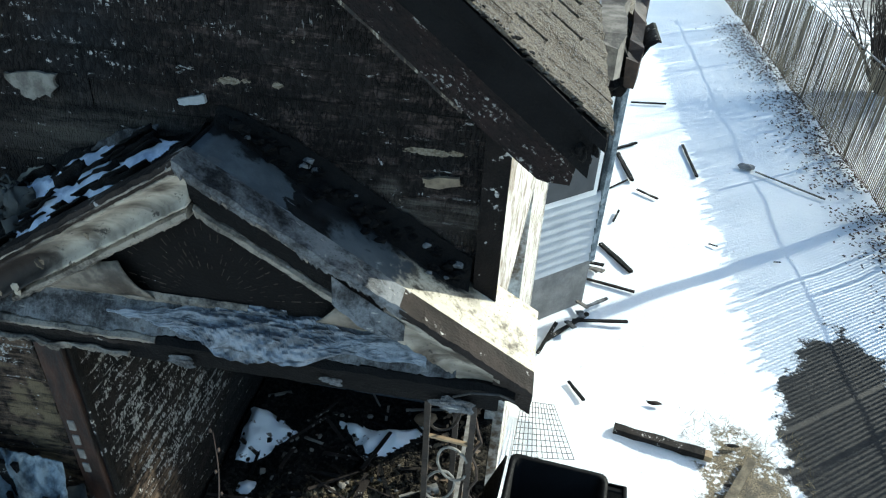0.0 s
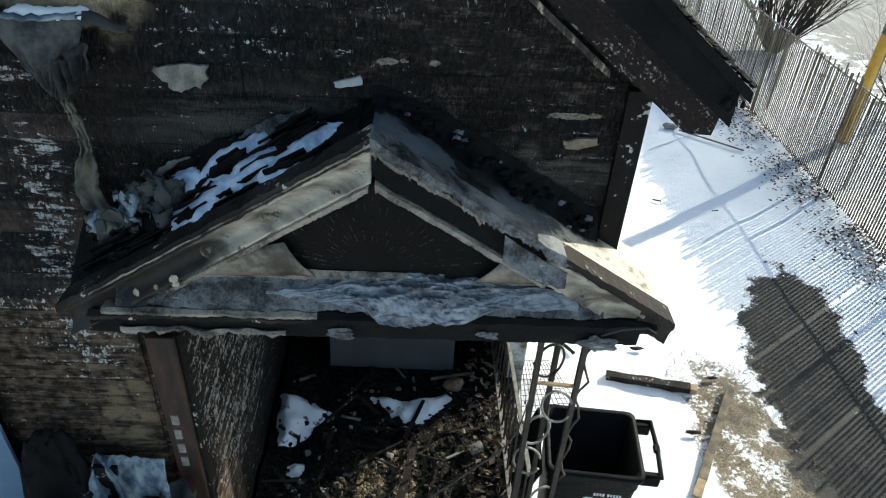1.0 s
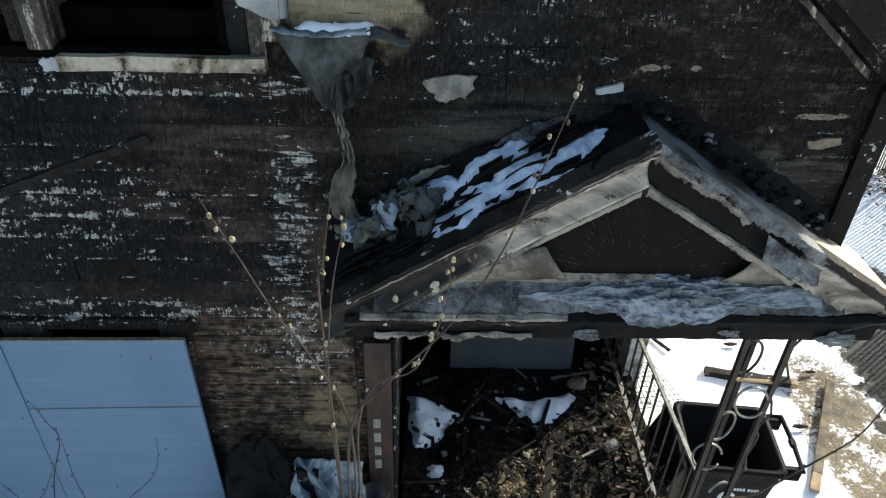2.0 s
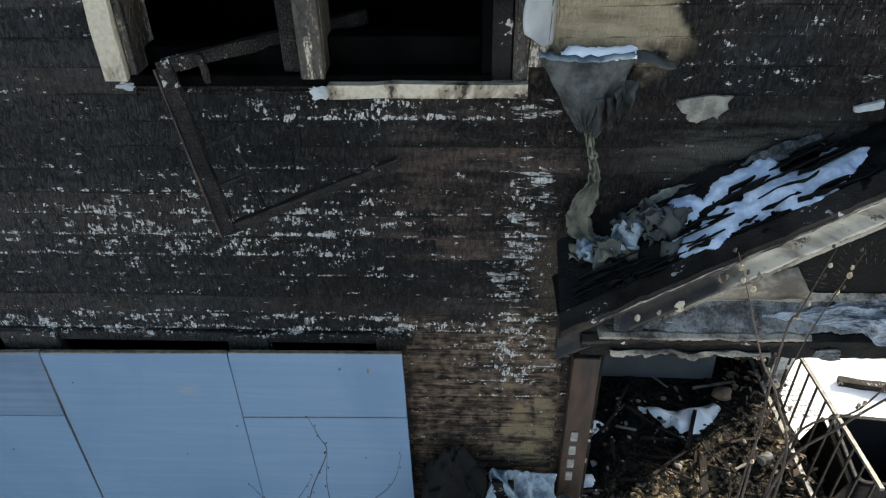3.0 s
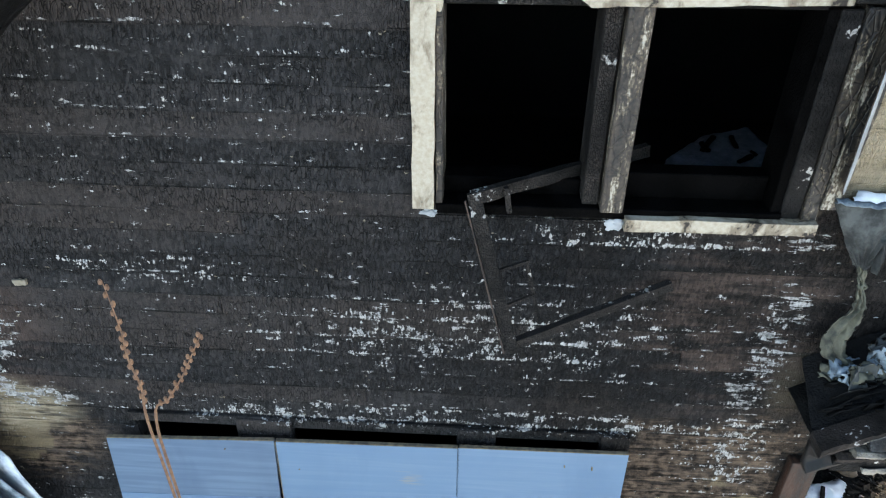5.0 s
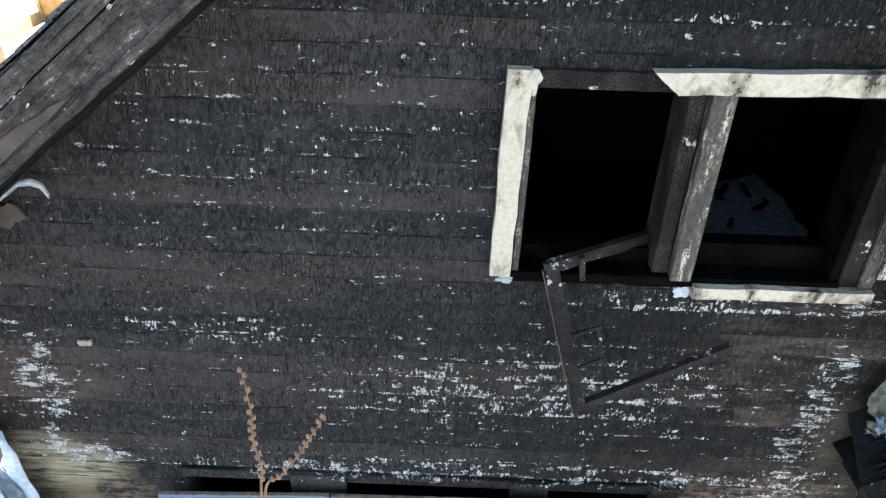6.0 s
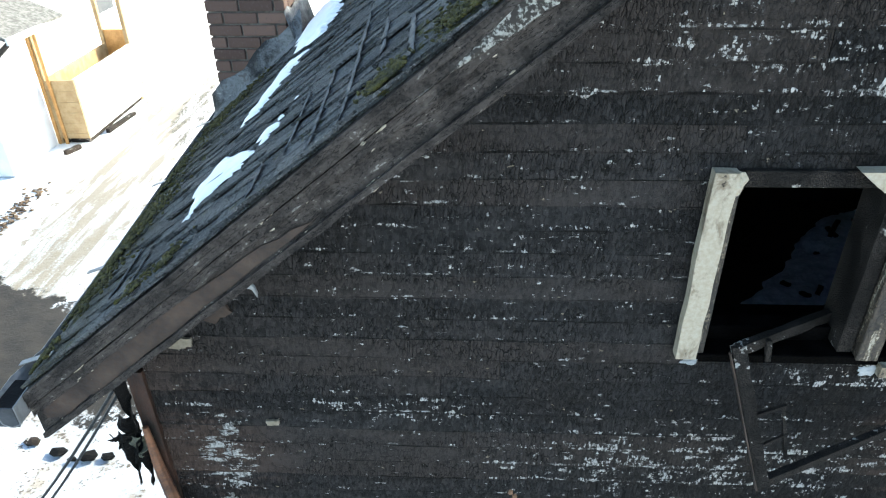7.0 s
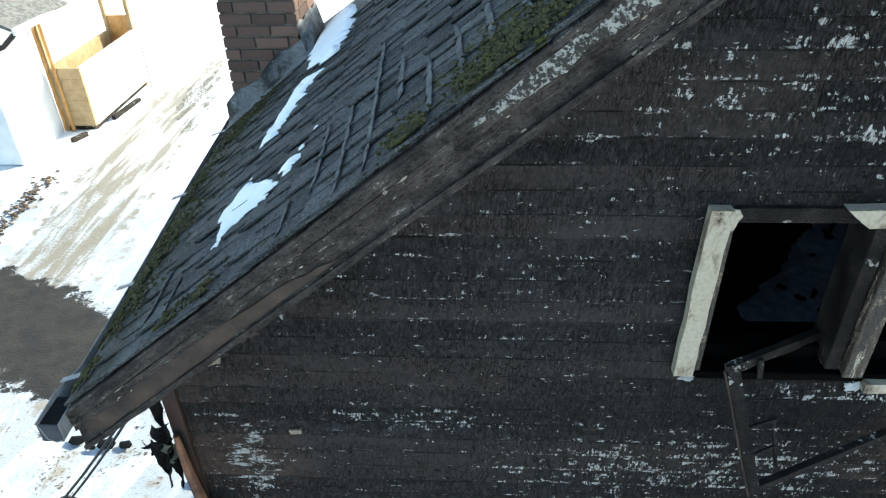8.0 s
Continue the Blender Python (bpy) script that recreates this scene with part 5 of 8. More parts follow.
for i in range(40):
    x = -4.55 + 0.72 * i / 39
    w = 0.032 * min(1.0, 4 * i / 39, 5 * (1 - i / 39)) * (1 + 0.6 * noise.noise(Vector((x * 12, 0, 3))) + 0.4 * noise.noise(Vector((x * 45, 0, 3))))
    rows.append([(x, RAKE_Y - 0.019, roof_z(x) - 0.075 + w), (x, RAKE_Y - 0.022, roof_z(x) - 0.078), (x, RAKE_Y - 0.019, roof_z(x) - 0.08 - w)])
part("peeled_strip", sheet(rows, 0.003), LICHEN, rl, "pale strip of lichen and old paint")
end_bm = bmesh.new()
prism(end_bm, ragged([(-6.10, roof_z(-6.10) - 0.115), (-5.60, roof_z(-5.60) - 0.12), (-5.20, roof_z(-5.20) - 0.150), (-4.95, roof_z(-4.95) - 0.205), (-5.50, roof_z(-5.50) - 0.222), (-5.74, roof_z(-5.74) - 0.225), (-5.84, roof_z(-5.84) - 0.25), (-5.90, roof_z(-5.90) - 0.215), (-6.02, roof_z(-6.02) - 0.235), (-6.10, roof_z(-6.10) - 0.19)], 5, 0.012, 3), "y", RAKE_Y + 0.003, RAKE_Y + 0.03)
part("bare_end", end_bm, BARE_BROWN, rl, "bare reddish-brown end of the board")


# ---- upper window ----
def window_upper():
    w = thing("window_1", "burnt-out double window with missing sashes and scraps of white casing", "window", kind="structure")
    x0, x1, z0, z1 = WIN
    def b(nm, x0, x1, y0, y1, z0, z1, m, lab="", bev=0.004):
        return part(nm, box(x0, x1, y0, y1, z0, z1, bevel=bev), m, w, lab)
    def casing(nm, p, q, width, m, lab, seed):
        """A casing board with uneven edges between two points on the wall."""
        rnd = random.Random(seed)
        bm = bmesh.new()
        P, Q = Vector(p), Vector(q)
        d = (Q - P).normalized()
        s = Vector((-d.z, 0, d.x))
        ring = []
        n = 9
        for i in range(n + 1):
            c = P.lerp(Q, i / n)
            a = width / 2 + rnd.uniform(-0.0035, 0.003)
            e = width / 2 + rnd.uniform(-0.0035, 0.003)
            ring.append([bm.verts.new(c + s * a + Vector((0, -0.024, 0))), bm.verts.new(c - s * e + Vector((0, -0.024, 0))),
                         bm.verts.new(c - s * e + Vector((0, 0.022, 0))), bm.verts.new(c + s * a + Vector((0, 0.022, 0)))])
        for u, v in zip(ring, ring[1:]):
            for k in range(4):
                bm.faces.new((u[k], u[(k + 1) % 4], v[(k + 1) % 4], v[k]))
        bm.faces.new(ring[0][::-1])
        bm.faces.new(ring[-1])
        return part(nm, bm, m, w, lab)
    casing("casing", (-3.677, 1.975, 4.110), (-3.666, 1.975, 4.892), 0.078, WHITE, "blistered cream-white casing board", 3)
    part("casing_ear", lump((-3.622, 1.962, 4.852), 0.040, 11, (0.55, 0.30, 0.95), 0.5, 3), WHITE, w, "curled flap of cream paint")
    head = bmesh.new()
    prism(head, ragged([(-3.246, 4.900), (-3.225, 4.880), (-3.160, 4.830), (-2.80, 4.838), (-2.40, 4.848), (-2.40, 4.926), (-2.80, 4.912)], 8, 0.004, 4), "y", 1.946, 1.996)
    part("casing", head, WHITE, w, "scorched cream head casing with a mitred end")
    b("casing", -2.398, -2.24, 1.950, 2.0, 4.852, 4.930, CHAR, "charred end of the head casing")
    b("frieze", -3.60, -3.16, 1.985, 2.02, 4.824, 4.885, SASH, "crackled head board burnt black")
    casing("casing", (-2.262, 1.972, 4.16), (-2.245, 1.972, 4.85), 0.060, FLAKED, "scorched casing with brown and cream flakes", 6)
    b("jamb", -3.632, -3.606, 1.972, 2.16, 4.12, 4.83, FLAKED, "charred jamb edge with flecks of paint")
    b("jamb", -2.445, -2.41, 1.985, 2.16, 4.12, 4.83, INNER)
    b("jamb_trim", -2.412, -2.345, 1.975, 2.03, 4.09, 4.83, CHAR, "charred trim")
    b("jamb_trim", -2.342, -2.290, 1.962, 2.02, 4.10, 4.84, FLAKED, "charred trim with a streak of white paint")
    b("mullion", -3.108, -3.052, 1.985, 2.16, 4.13, 4.83, SASH)
    b("mullion", -3.046, -2.966, 1.953, 2.15, 4.115, 4.835, FLAKED, "charred mullion with flaking white paint")
    b("head", -3.632, -2.41, 1.998, 2.16, 4.82, 4.86, CHAR_BLACK)
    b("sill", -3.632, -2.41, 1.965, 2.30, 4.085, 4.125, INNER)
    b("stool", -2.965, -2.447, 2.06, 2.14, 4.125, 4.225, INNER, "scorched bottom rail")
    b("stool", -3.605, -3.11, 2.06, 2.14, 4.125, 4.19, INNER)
    casing("sill_strip", (-2.955, 1.955, 4.081), (-2.292, 1.955, 4.084), 0.050, WHITE, "strip of white sill paint", 8)
    # a strip of thin metal torn loose beside the window: white outside, scorched inside
    for dx, mat_, lab in ((0.0, WHITE_METAL, "white outer face of the torn strip"), (-0.0035, BARE_BROWN, "brown scorched inner face of the torn strip")):
        rows = []
        for k in range(25):
            z = 4.225 + 0.62 * k / 24
            reach = 0.88 + 0.10 * noise.noise(Vector((z * 9, 2, 1))) + 0.06 * noise.noise(Vector((z * 31, 2, 1)))
            reach *= min(1.0, 0.35 + k / 5)
            rows.append([(-2.212 + dx - 0.13 * reach * g ** 1.1, 1.985 - 0.215 * reach * g, z + 0.012 * g) for g in (0, 0.2, 0.4, 0.6, 0.8, 1)])
        part("torn_strip", sheet(rows, 0.002), mat_, w, lab, True)
    part("paint_scrap", lump((-2.99, 1.957, 4.068), 0.026, 3, (1.2, 0.25, 0.8), 0.7, 3), WHITE_METAL, w, "curl of pale blue paint")
    part("paint_scrap", lump((-3.655, 1.965, 4.088), 0.022, 5, (1.4, 0.25, 0.6), 0.7, 3), WHITE_METAL, w, "curl of pale blue paint")


window_upper()


def hanging_sash():
    s = thing("window_sash", "charred window sash hanging broken out of the opening", "window frame")
    def bar(nm, p, q, w=0.045, h=0.03):
        part(nm, beam(p, q, w, h, up=(0, -1, 0), rough=0.12, cuts=9, rnd=random.Random(nm)), SASH, s)
    bar("stile", (-3.497, 1.945, 4.185), (-3.335, 1.785, 3.605), 0.05)
    # thin lighter strip added as the highlight along the stile
    part("stile_highlight", beam((-3.524, 1.932, 4.16), (-3.362, 1.775, 3.60), 0.005, 0.022, up=(0, -1, 0), rough=0.3, cuts=9, rnd=random.Random(6)), BARE_BROWN, s, "thin brown strip added for the highlight on the stile's edge")
    bar("rail", (-3.345, 1.79, 3.62), (-2.735, 1.972, 3.80), 0.034)
    bar("rail", (-3.50, 1.945, 4.165), (-2.85, 2.215, 4.245), 0.045)
    bar("glazing_bar", (-3.295, 1.885, 3.945), (-3.228, 1.875, 3.665), 0.013, 0.013)
    bar("glazing_bar", (-3.40, 1.87, 3.905), (-3.285, 1.885, 3.945), 0.012, 0.012)
    bar("glazing_bar", (-3.37, 1.84, 3.765), (-3.25, 1.88, 3.80), 0.011, 0.011)
    bar("bracket", (-3.38, 1.965, 4.20), (-3.365, 1.965, 4.10), 0.02, 0.02)


hanging_sash()

# what lies inside behind the window
ir = random.Random(3)
sn = snow_field([(-2.80, 3.22), (-2.74, 3.66), (-2.40, 4.0), (-2.0, 4.60), (-1.76, 4.82), (-1.45, 4.92), (-1.34, 4.60), (-1.44, 3.70), (-2.2, 3.20)], 0.06, lambda x, y: 3.152, 4, 0.025, 0.25, 4.0, 0.05)
single("snow_patch", sn, SNOW_SHADED, "snow with black debris on the attic floor, tinted blue-grey for shade", "snow", kind="stuff")
for i in range(30):
    a = Vector((ir.uniform(-2.8, -1.5), ir.uniform(3.2, 4.5), 3.225))
    d = Vector((ir.uniform(-0.16, 0.16), ir.uniform(-0.16, 0.16), ir.uniform(-0.01, 0.06)))
    single("charred_lath", beam(a, a + d, 0.03, 0.02, rough=0.2, cuts=2), CHAR_BLACK, "charred lath lying on the attic floor", "lath", group="laths on the attic floor")


# ---- boarded lower window ----
def plywood_cover():
    c = thing("plywood_cover", "pale blue plywood sheets screwed over the front window opening", "window cover")
    y = 1.94
    def panel(pts, dy=0.0, lab="", mat=PLY):
        bm = bmesh.new()
        prism(bm, pts, "y", y - 0.018 + dy, y + dy)
        part("sheet", bm, mat, c, lab)
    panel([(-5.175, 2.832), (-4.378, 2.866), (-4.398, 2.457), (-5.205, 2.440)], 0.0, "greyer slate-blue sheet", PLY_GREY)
    panel([(-5.206, 2.434), (-4.399, 2.451), (-4.412, 1.42), (-5.29, 1.42)], 0.002)
    panel([(-4.368, 2.866), (-3.533, 2.880), (-3.542, 1.40), (-4.402, 1.42)], -0.003)
    panel([(-3.526, 2.880), (-2.768, 2.888), (-2.764, 2.493), (-3.530, 2.474)], 0.001)
    panel([(-3.531, 2.468), (-2.764, 2.487), (-2.745, 1.40), (-3.540, 1.40)], -0.002)
    for p, q in (((-5.175, y - 0.008, 2.835), (-4.378, y - 0.008, 2.869)), ((-4.368, y - 0.011, 2.869), (-3.533, y - 0.011, 2.883)), ((-3.526, y - 0.008, 2.883), (-2.768, y - 0.008, 2.891))):
        part("edge", beam(p, q, 0.018, 0.004), PLY_EDGE, c, "raw tan plywood edge")
    for p, q in (((-4.373, y - 0.016, 2.86), (-4.404, y - 0.016, 1.44)), ((-3.530, y - 0.014, 2.471), (-2.766, y - 0.014, 2.490)), ((-3.529, y - 0.012, 2.875), (-3.541, y - 0.012, 1.42))):
        part("edge", beam(p, q, 0.0035, 0.005, up=(0, 1, 0)), PLY if p[2] == 2.875 else PLY_EDGE, c)
    rnd = random.Random(2)
    for i in range(9):
        x, z = rnd.uniform(-5.10, -2.82), rnd.choice((2.80, 2.68, 2.42, 2.2, 1.9))
        part("screw", tube([(x, y - 0.026, z + rnd.uniform(-0.02, 0.02)), (x, y - 0.015, z)], 0.0035, 6), PLY_EDGE, c)


plywood_cover()
# stubs of siding left between the slots over the sheets
single("trim_head", box(-5.08, -2.77, 1.988, 2.03, 2.886, 2.945, bevel=0.004), SIDING, "charred strip of siding over the boarded window", "trim", kind="structure")
for x0, x1 in ((-4.565, -4.305), (-3.54, -3.36), (-2.885, -2.755)):
    single("trim_stub", box(x0, x1, 1.975, 2.03, 2.70, 2.94, bevel=0.004), SIDING, "stub of charred siding over the boarded window", "trim", kind="structure")

# number board beside the porch; the numerals are plain bars
nb = thing("number_board", "rust-brown door casing with four dull white bars", "trim board")
part("board", box(-2.025, -1.905, 1.965, 2.019, 0.75, 2.84, bevel=0.004), RUST_BOARD, nb)
for i in range(4):
    z = 2.333 - i * 0.099
    part("bar", box(-1.994, -1.960, 1.957, 1.967, z - 0.032, z + 0.032, bevel=0.003), DIGIT, nb, "dull white bar")
single("trim_porch_post", box(-1.904, -1.885, 1.99, 2.035, 0.75, 2.84, bevel=0.004), CHAR, "charred porch corner post", "trim", kind="structure")


# ---- pediment over the porch ----
PX, PHALF, PEAVE, PRIDGE = -1.045, 1.10, 3.262, 3.955
PF = 1.68


def ped_z(x):
    return PRIDGE - (PRIDGE - PEAVE) * abs(x - PX) / PHALF


def pediment():
    p = thing("porch_pediment", "burnt gabled porch pediment with peeled sooty white cladding and ice", "porch roof")
    rnd = random.Random(9)
    # roof slopes
    def slab(nm, x_out, mat, lab, y1):
        n, m = 30, 8
        rows = []
        for i in range(n + 1):
            x = PX + (x_out - PX) * i / n
            rows.append([(x, PF + (y1 - PF) * j / m, ped_z(x) + 0.007 * noise.noise(Vector((x * 6, j * 0.7, 2)))) for j in range(m + 1)])
        bm = sheet(rows, -0.02)
        part(nm, bm, mat, p, lab, True)
    slab("roof_panel", PX + PHALF, PORCH_ROOF, "blue-grey metal roof panel, tan and scorched low down", 2.09)
    slab("roof_panel", PX - PHALF, CHAR_BLACK, "roof panel burnt to black felt", 2.03)

    def raking(side, prof, mat, nm, lab="", lo=1.0, hi=0.0, wob=0.003, smooth=False, ragged_edge=0.0):
        """A moulding along one raking edge. prof: points of (depth from the front, drop from the roof line)."""
        n = 160
        bm = bmesh.new()
        ring = []
        for i in range(n + 1):
            f = hi + (lo - hi) * i / n
            x = PX + side * PHALF * f
            t = ped_z(x)
            rag_ = ragged_edge * (0.6 * noise.noise(Vector((x * 7, side, 2))) + 0.6 * noise.noise(Vector((x * 37, side, 5))) + 0.6 * noise.noise(Vector((x * 110, side, 5))))
            row = []
            for k, (dy, drop) in enumerate(prof):
                w = wob * (noise.noise(Vector((x * 14, k * 3.1, side * 4))) + 0.6 * noise.noise(Vector((x * 47, k * 2.1, side * 4))))
                row.append(bm.verts.new((x, PF + dy + w * 0.6, t - drop + w - (rag_ if k == len(prof) - 1 else 0))))
            for dy, drop in reversed((prof[0], prof[-1])):
                row.append(bm.verts.new((x, PF + 0.07, t - drop - (rag_ if drop == prof[-1][1] else 0))))
            ring.append(row)
        m = len(ring[0])
        for a, b in zip(ring, ring[1:]):
            for k in range(m):
                bm.faces.new((a[k], a[(k + 1) % m], b[(k + 1) % m], b[k]))
        bm.faces.new(ring[0][::-1])
        bm.faces.new(ring[-1])
        part(nm, bm, mat, p, lab, smooth)
    cove = [(-0.022, 0.024), (-0.018, 0.036), (0.010, 0.050), (0.034, 0.074), (0.044, 0.104), (0.034, 0.132), (0.006, 0.146), (0.002, 0.156)]
    raking(-1, [(-0.030, -0.016), (-0.034, 0.004), (-0.026, 0.022)], CHAR_BROWN, "crown_strip", wob=0.006, ragged_edge=0.006)
    raking(-1, [(-0.038, 0.002), (-0.036, 0.008)], CLAD, "crown_bead", "thin pale bead of metal", lo=0.88, hi=0.0, wob=0.005)
    raking(-1, cove, COVE, "cornice_cove", "smoke-stained cream cornice, scorched low down", smooth=True, wob=0.004)
    raking(-1, [(0.030, 0.166), (0.018, 0.176), (0.020, 0.196), (0.034, 0.205)], CLAD, "bed_mould", "flaking cream bed mould", lo=0.66, hi=0.01, wob=0.004, ragged_edge=0.012)
    raking(1, [(-0.030, -0.014), (-0.034, 0.006), (-0.024, 0.030)], CLAD_ASH, "crown_strip", "peeled grey metal edge", lo=0.62, wob=0.005, ragged_edge=0.030)
    raking(1, [(-0.030, -0.014), (-0.034, 0.004), (-0.026, 0.022)], CHAR_BROWN, "crown_strip", lo=1.0, hi=0.60, wob=0.006)
    raking(1, [(0.010, 0.026), (0.028, 0.080), (0.030, 0.150)], CHAR_BLACK, "cornice_face", "cornice burnt down to black wood", lo=0.58, wob=0.008)
    raking(1, [(-0.012, 0.028), (-0.004, 0.050), (0.016, 0.066)], CLAD, "torn_cove", "torn remnant of cream cornice", lo=0.34, hi=0.0, wob=0.008, ragged_edge=0.03)
    raking(1, [(0.030, 0.158), (0.018, 0.166), (0.022, 0.190), (0.036, 0.198)], CLAD, "bed_mould", "flaking cream bed mould", lo=0.56, hi=0.01, wob=0.005, ragged_edge=0.014)
    raking(1, [(-0.016, 0.026), (-0.010, 0.050), (0.012, 0.086), (0.020, 0.130), (0.008, 0.160)], COVE, "cornice_cove", "sooty cream cornice", lo=0.90, hi=0.55, smooth=True, ragged_edge=0.012)
    raking(1, [(-0.020, 0.022), (-0.004, 0.060), (0.010, 0.120)], CHAR_BROWN, "cornice_face", lo=1.0, hi=0.88, wob=0.006)
    flap_rows = [[(-0.60 + 0.23 * u, PF - 0.012 - 0.035 * math.sin(u * 3) * v - 0.01 * v, 3.625 - 0.155 * u - 0.10 * v * (1 - 0.5 * u) + 0.012 * noise.noise(Vector((u * 6, v * 5, 1)))) for u in [k / 8 for k in range(9)]] for v in [k / 5 for k in range(6)]]
    part("torn_flap", sheet(flap_rows, 0.004), CLAD_ASH, p, "torn curling flap of grey cladding")
    # sunburst panel
    pan = bmesh.new()
    prism(pan, [(-1.48, 3.37), (-0.58, 3.37), (-0.58, 3.47), (PX, 3.760), (-1.44, 3.51)], "y", PF + 0.072, PF + 0.12)
    sb = part("sunburst_panel", pan, PANEL, p, "black charred panel with a faint carved sunburst")
    for i in range(31):
        a = radians(8 + 164 * i / 30)
        reach = min(0.40, 0.34 / max(0.25, abs(math.cos(a)) * 0.62 + math.sin(a) * 1.02))
        c = Vector((PX, PF + 0.0715, 3.395))
        d = Vector((math.cos(a), 0, math.sin(a)))
        pos = 0.10 + 0.05 * rnd.random()
        while pos < reach - 0.02:
            ln = rnd.uniform(0.008, 0.032)
            if rnd.random() < 0.55:
                part("ray", beam(c + d * pos, c + d * min(reach, pos + ln), rnd.uniform(0.0014, 0.0034), 0.003, up=(0, -1, 0), rough=0.7, cuts=2, rnd=rnd), RAY_WOOD if rnd.random() < 0.45 else CHAR_BROWN, sb)
            pos += ln + rnd.uniform(0.006, 0.024)
    # curled spandrel pieces at both ends of the panel
    for side in (-1, 1):
        rows = []
        for i in range(11):
            f = i / 10
            top = 0.160 * (1 - f) ** 0.6 if side < 0 else 0.12 * (1 - f) ** 0.9
            x = PX + side * (0.30 + 0.40 * f if side < 0 else 0.46 + 0.22 * f)
            rows.append([(x - side * 0.10 * (1 - g) * (1 - f), PF + 0.055 - 0.030 * math.sin(g * 2.6) * (1 - f), 3.372 + top * g + 0.004 * noise.noise(Vector((x * 9, g * 3, 1)))) for g in (0, 0.2, 0.4, 0.6, 0.8, 1.0)])
        part("spandrel", sheet(rows, 0.005), SMOKED, p, "smoke-stained cream spandrel", True)
    # horizontal cornice: a stepped profile, running level
    n = 150
    def run(nm, prof, mat, lab, x0, x1, wob=0.004, smooth=False, drip=0.0):
        bm = bmesh.new()
        rings = []
        for i in range(n + 1):
            x = x0 + (x1 - x0) * i / n
            sag = drip * max(0.0, noise.noise(Vector((x * 5, 3, 1))) + 0.5 * noise.noise(Vector((x * 17, 1, 1)))) + wob * (0.8 * noise.noise(Vector((x * 33, 8, 1))) + 0.7 * noise.noise(Vector((x * 75, 8, 4))))
            rings.append([bm.verts.new((x, y + wob * noise.noise(Vector((x * 11, y * 30, 2))), z + wob * noise.noise(Vector((x * 13, z * 30, 6))) - (sag if k == 0 else 0))) for k, (y, z) in enumerate(prof)])
        m = len(prof)
        for a, b in zip(rings, rings[1:]):
            for k in range(m):
                bm.faces.new((a[k], a[(k + 1) % m], b[(k + 1) % m], b[k]))
        bm.faces.new(rings[0][::-1])
        bm.faces.new(rings[-1])
        part(nm, bm, mat, p, lab, smooth)
    run("cornice_top", [(PF + 0.0, 3.262), (PF + 0.045, 3.325), (PF + 0.075, 3.362), (PF + 0.14, 3.36), (PF + 0.14, 3.25)], CLAD_ASH, "mottled grey sloping top of the cornice", -1.95, -0.20, 0.010)
    run("cornice_bead", [(PF + 0.066, 3.355), (PF + 0.058, 3.368), (PF + 0.075, 3.378), (PF + 0.10, 3.36)], CLAD, "thin cream bead", -1.80, -1.42, 0.004)
    run("cornice_bead", [(PF + 0.066, 3.355), (PF + 0.058, 3.368), (PF + 0.075, 3.378), (PF + 0.10, 3.36)], CLAD, "thin cream bead", -0.72, -0.26, 0.004)
    run("cornice_bead", [(PF + 0.064, 3.358), (PF + 0.052, 3.380), (PF + 0.068, 3.398), (PF + 0.10, 3.36)], CLAD, "cream bead lifted off its seat", -1.44, -0.92, 0.006)
    run("cornice_lip", [(PF - 0.014, 3.232), (PF - 0.020, 3.248), (PF - 0.004, 3.258), (PF + 0.05, 3.256), (PF + 0.05, 3.21)], CLAD, "pale metal lip of the cornice", -2.00, -1.24, 0.006)
    run("cornice_strip", [(PF - 0.002, 3.200), (PF - 0.006, 3.222), (PF + 0.02, 3.230), (PF + 0.05, 3.20)], CHAR_BROWN, "scorched brown strip", -2.06, -1.24, 0.010)
    run("cornice_lip", [(PF - 0.012, 3.205), (PF - 0.018, 3.238), (PF + 0.0, 3.256), (PF + 0.05, 3.255), (PF + 0.05, 3.19)], CHAR_BLACK, "lip of the cornice burnt black", -1.26, 0.0, 0.010)
    run("beam", [(PF + 0.010, 3.130), (PF + 0.002, 3.215), (PF + 0.33, 3.215), (PF + 0.33, 3.130)], CHAR_BLACK, "porch beam burnt black", -2.06, -0.05, 0.006)
    run("beam_edge", [(PF - 0.010, 3.148), (PF - 0.014, 3.160), (PF - 0.006, 3.168), (PF + 0.012, 3.16)], CLAD, "hanging strip of pale metal", -1.95, -1.36, 0.014, drip=0.06)
    # ice and melted stuff along the cornice
    rows = []
    for i in range(220):
        x = -1.42 + 1.12 * i / 219
        swell = 0.12 + 0.88 * math.exp(-((x + 0.88) / 0.22) ** 2)
        hang = 0.026 * swell * (1 + 0.9 * noise.noise(Vector((x * 8, 0, 4))) + 0.6 * noise.noise(Vector((x * 25, 0, 9))))
        row = []
        for j in range(26):
            f = j / 25
            cover = min(1.0, 0.25 + 1.1 * swell + 0.35 * noise.noise(Vector((x * 6, 2, 2)))) * min(1.0, max(0.0, (x + 1.42) / 0.30 + 0.25 * noise.noise(Vector((x * 19, 4, 2)))))
            f = 0.55 + (f - 0.55) * max(0.04, cover)
            y = PF + 0.095 - 0.125 * f
            z = 3.385 - 0.125 * f ** 1.2 - hang * max(0.0, f - 0.72) / 0.28
            k = swell * (0.5 + 0.5 * math.sin(math.pi * min(1.0, f * 1.1)))
            q = Vector((x * 6 + 2.0 * f, f * 3.4 - x * 1.5, 1))
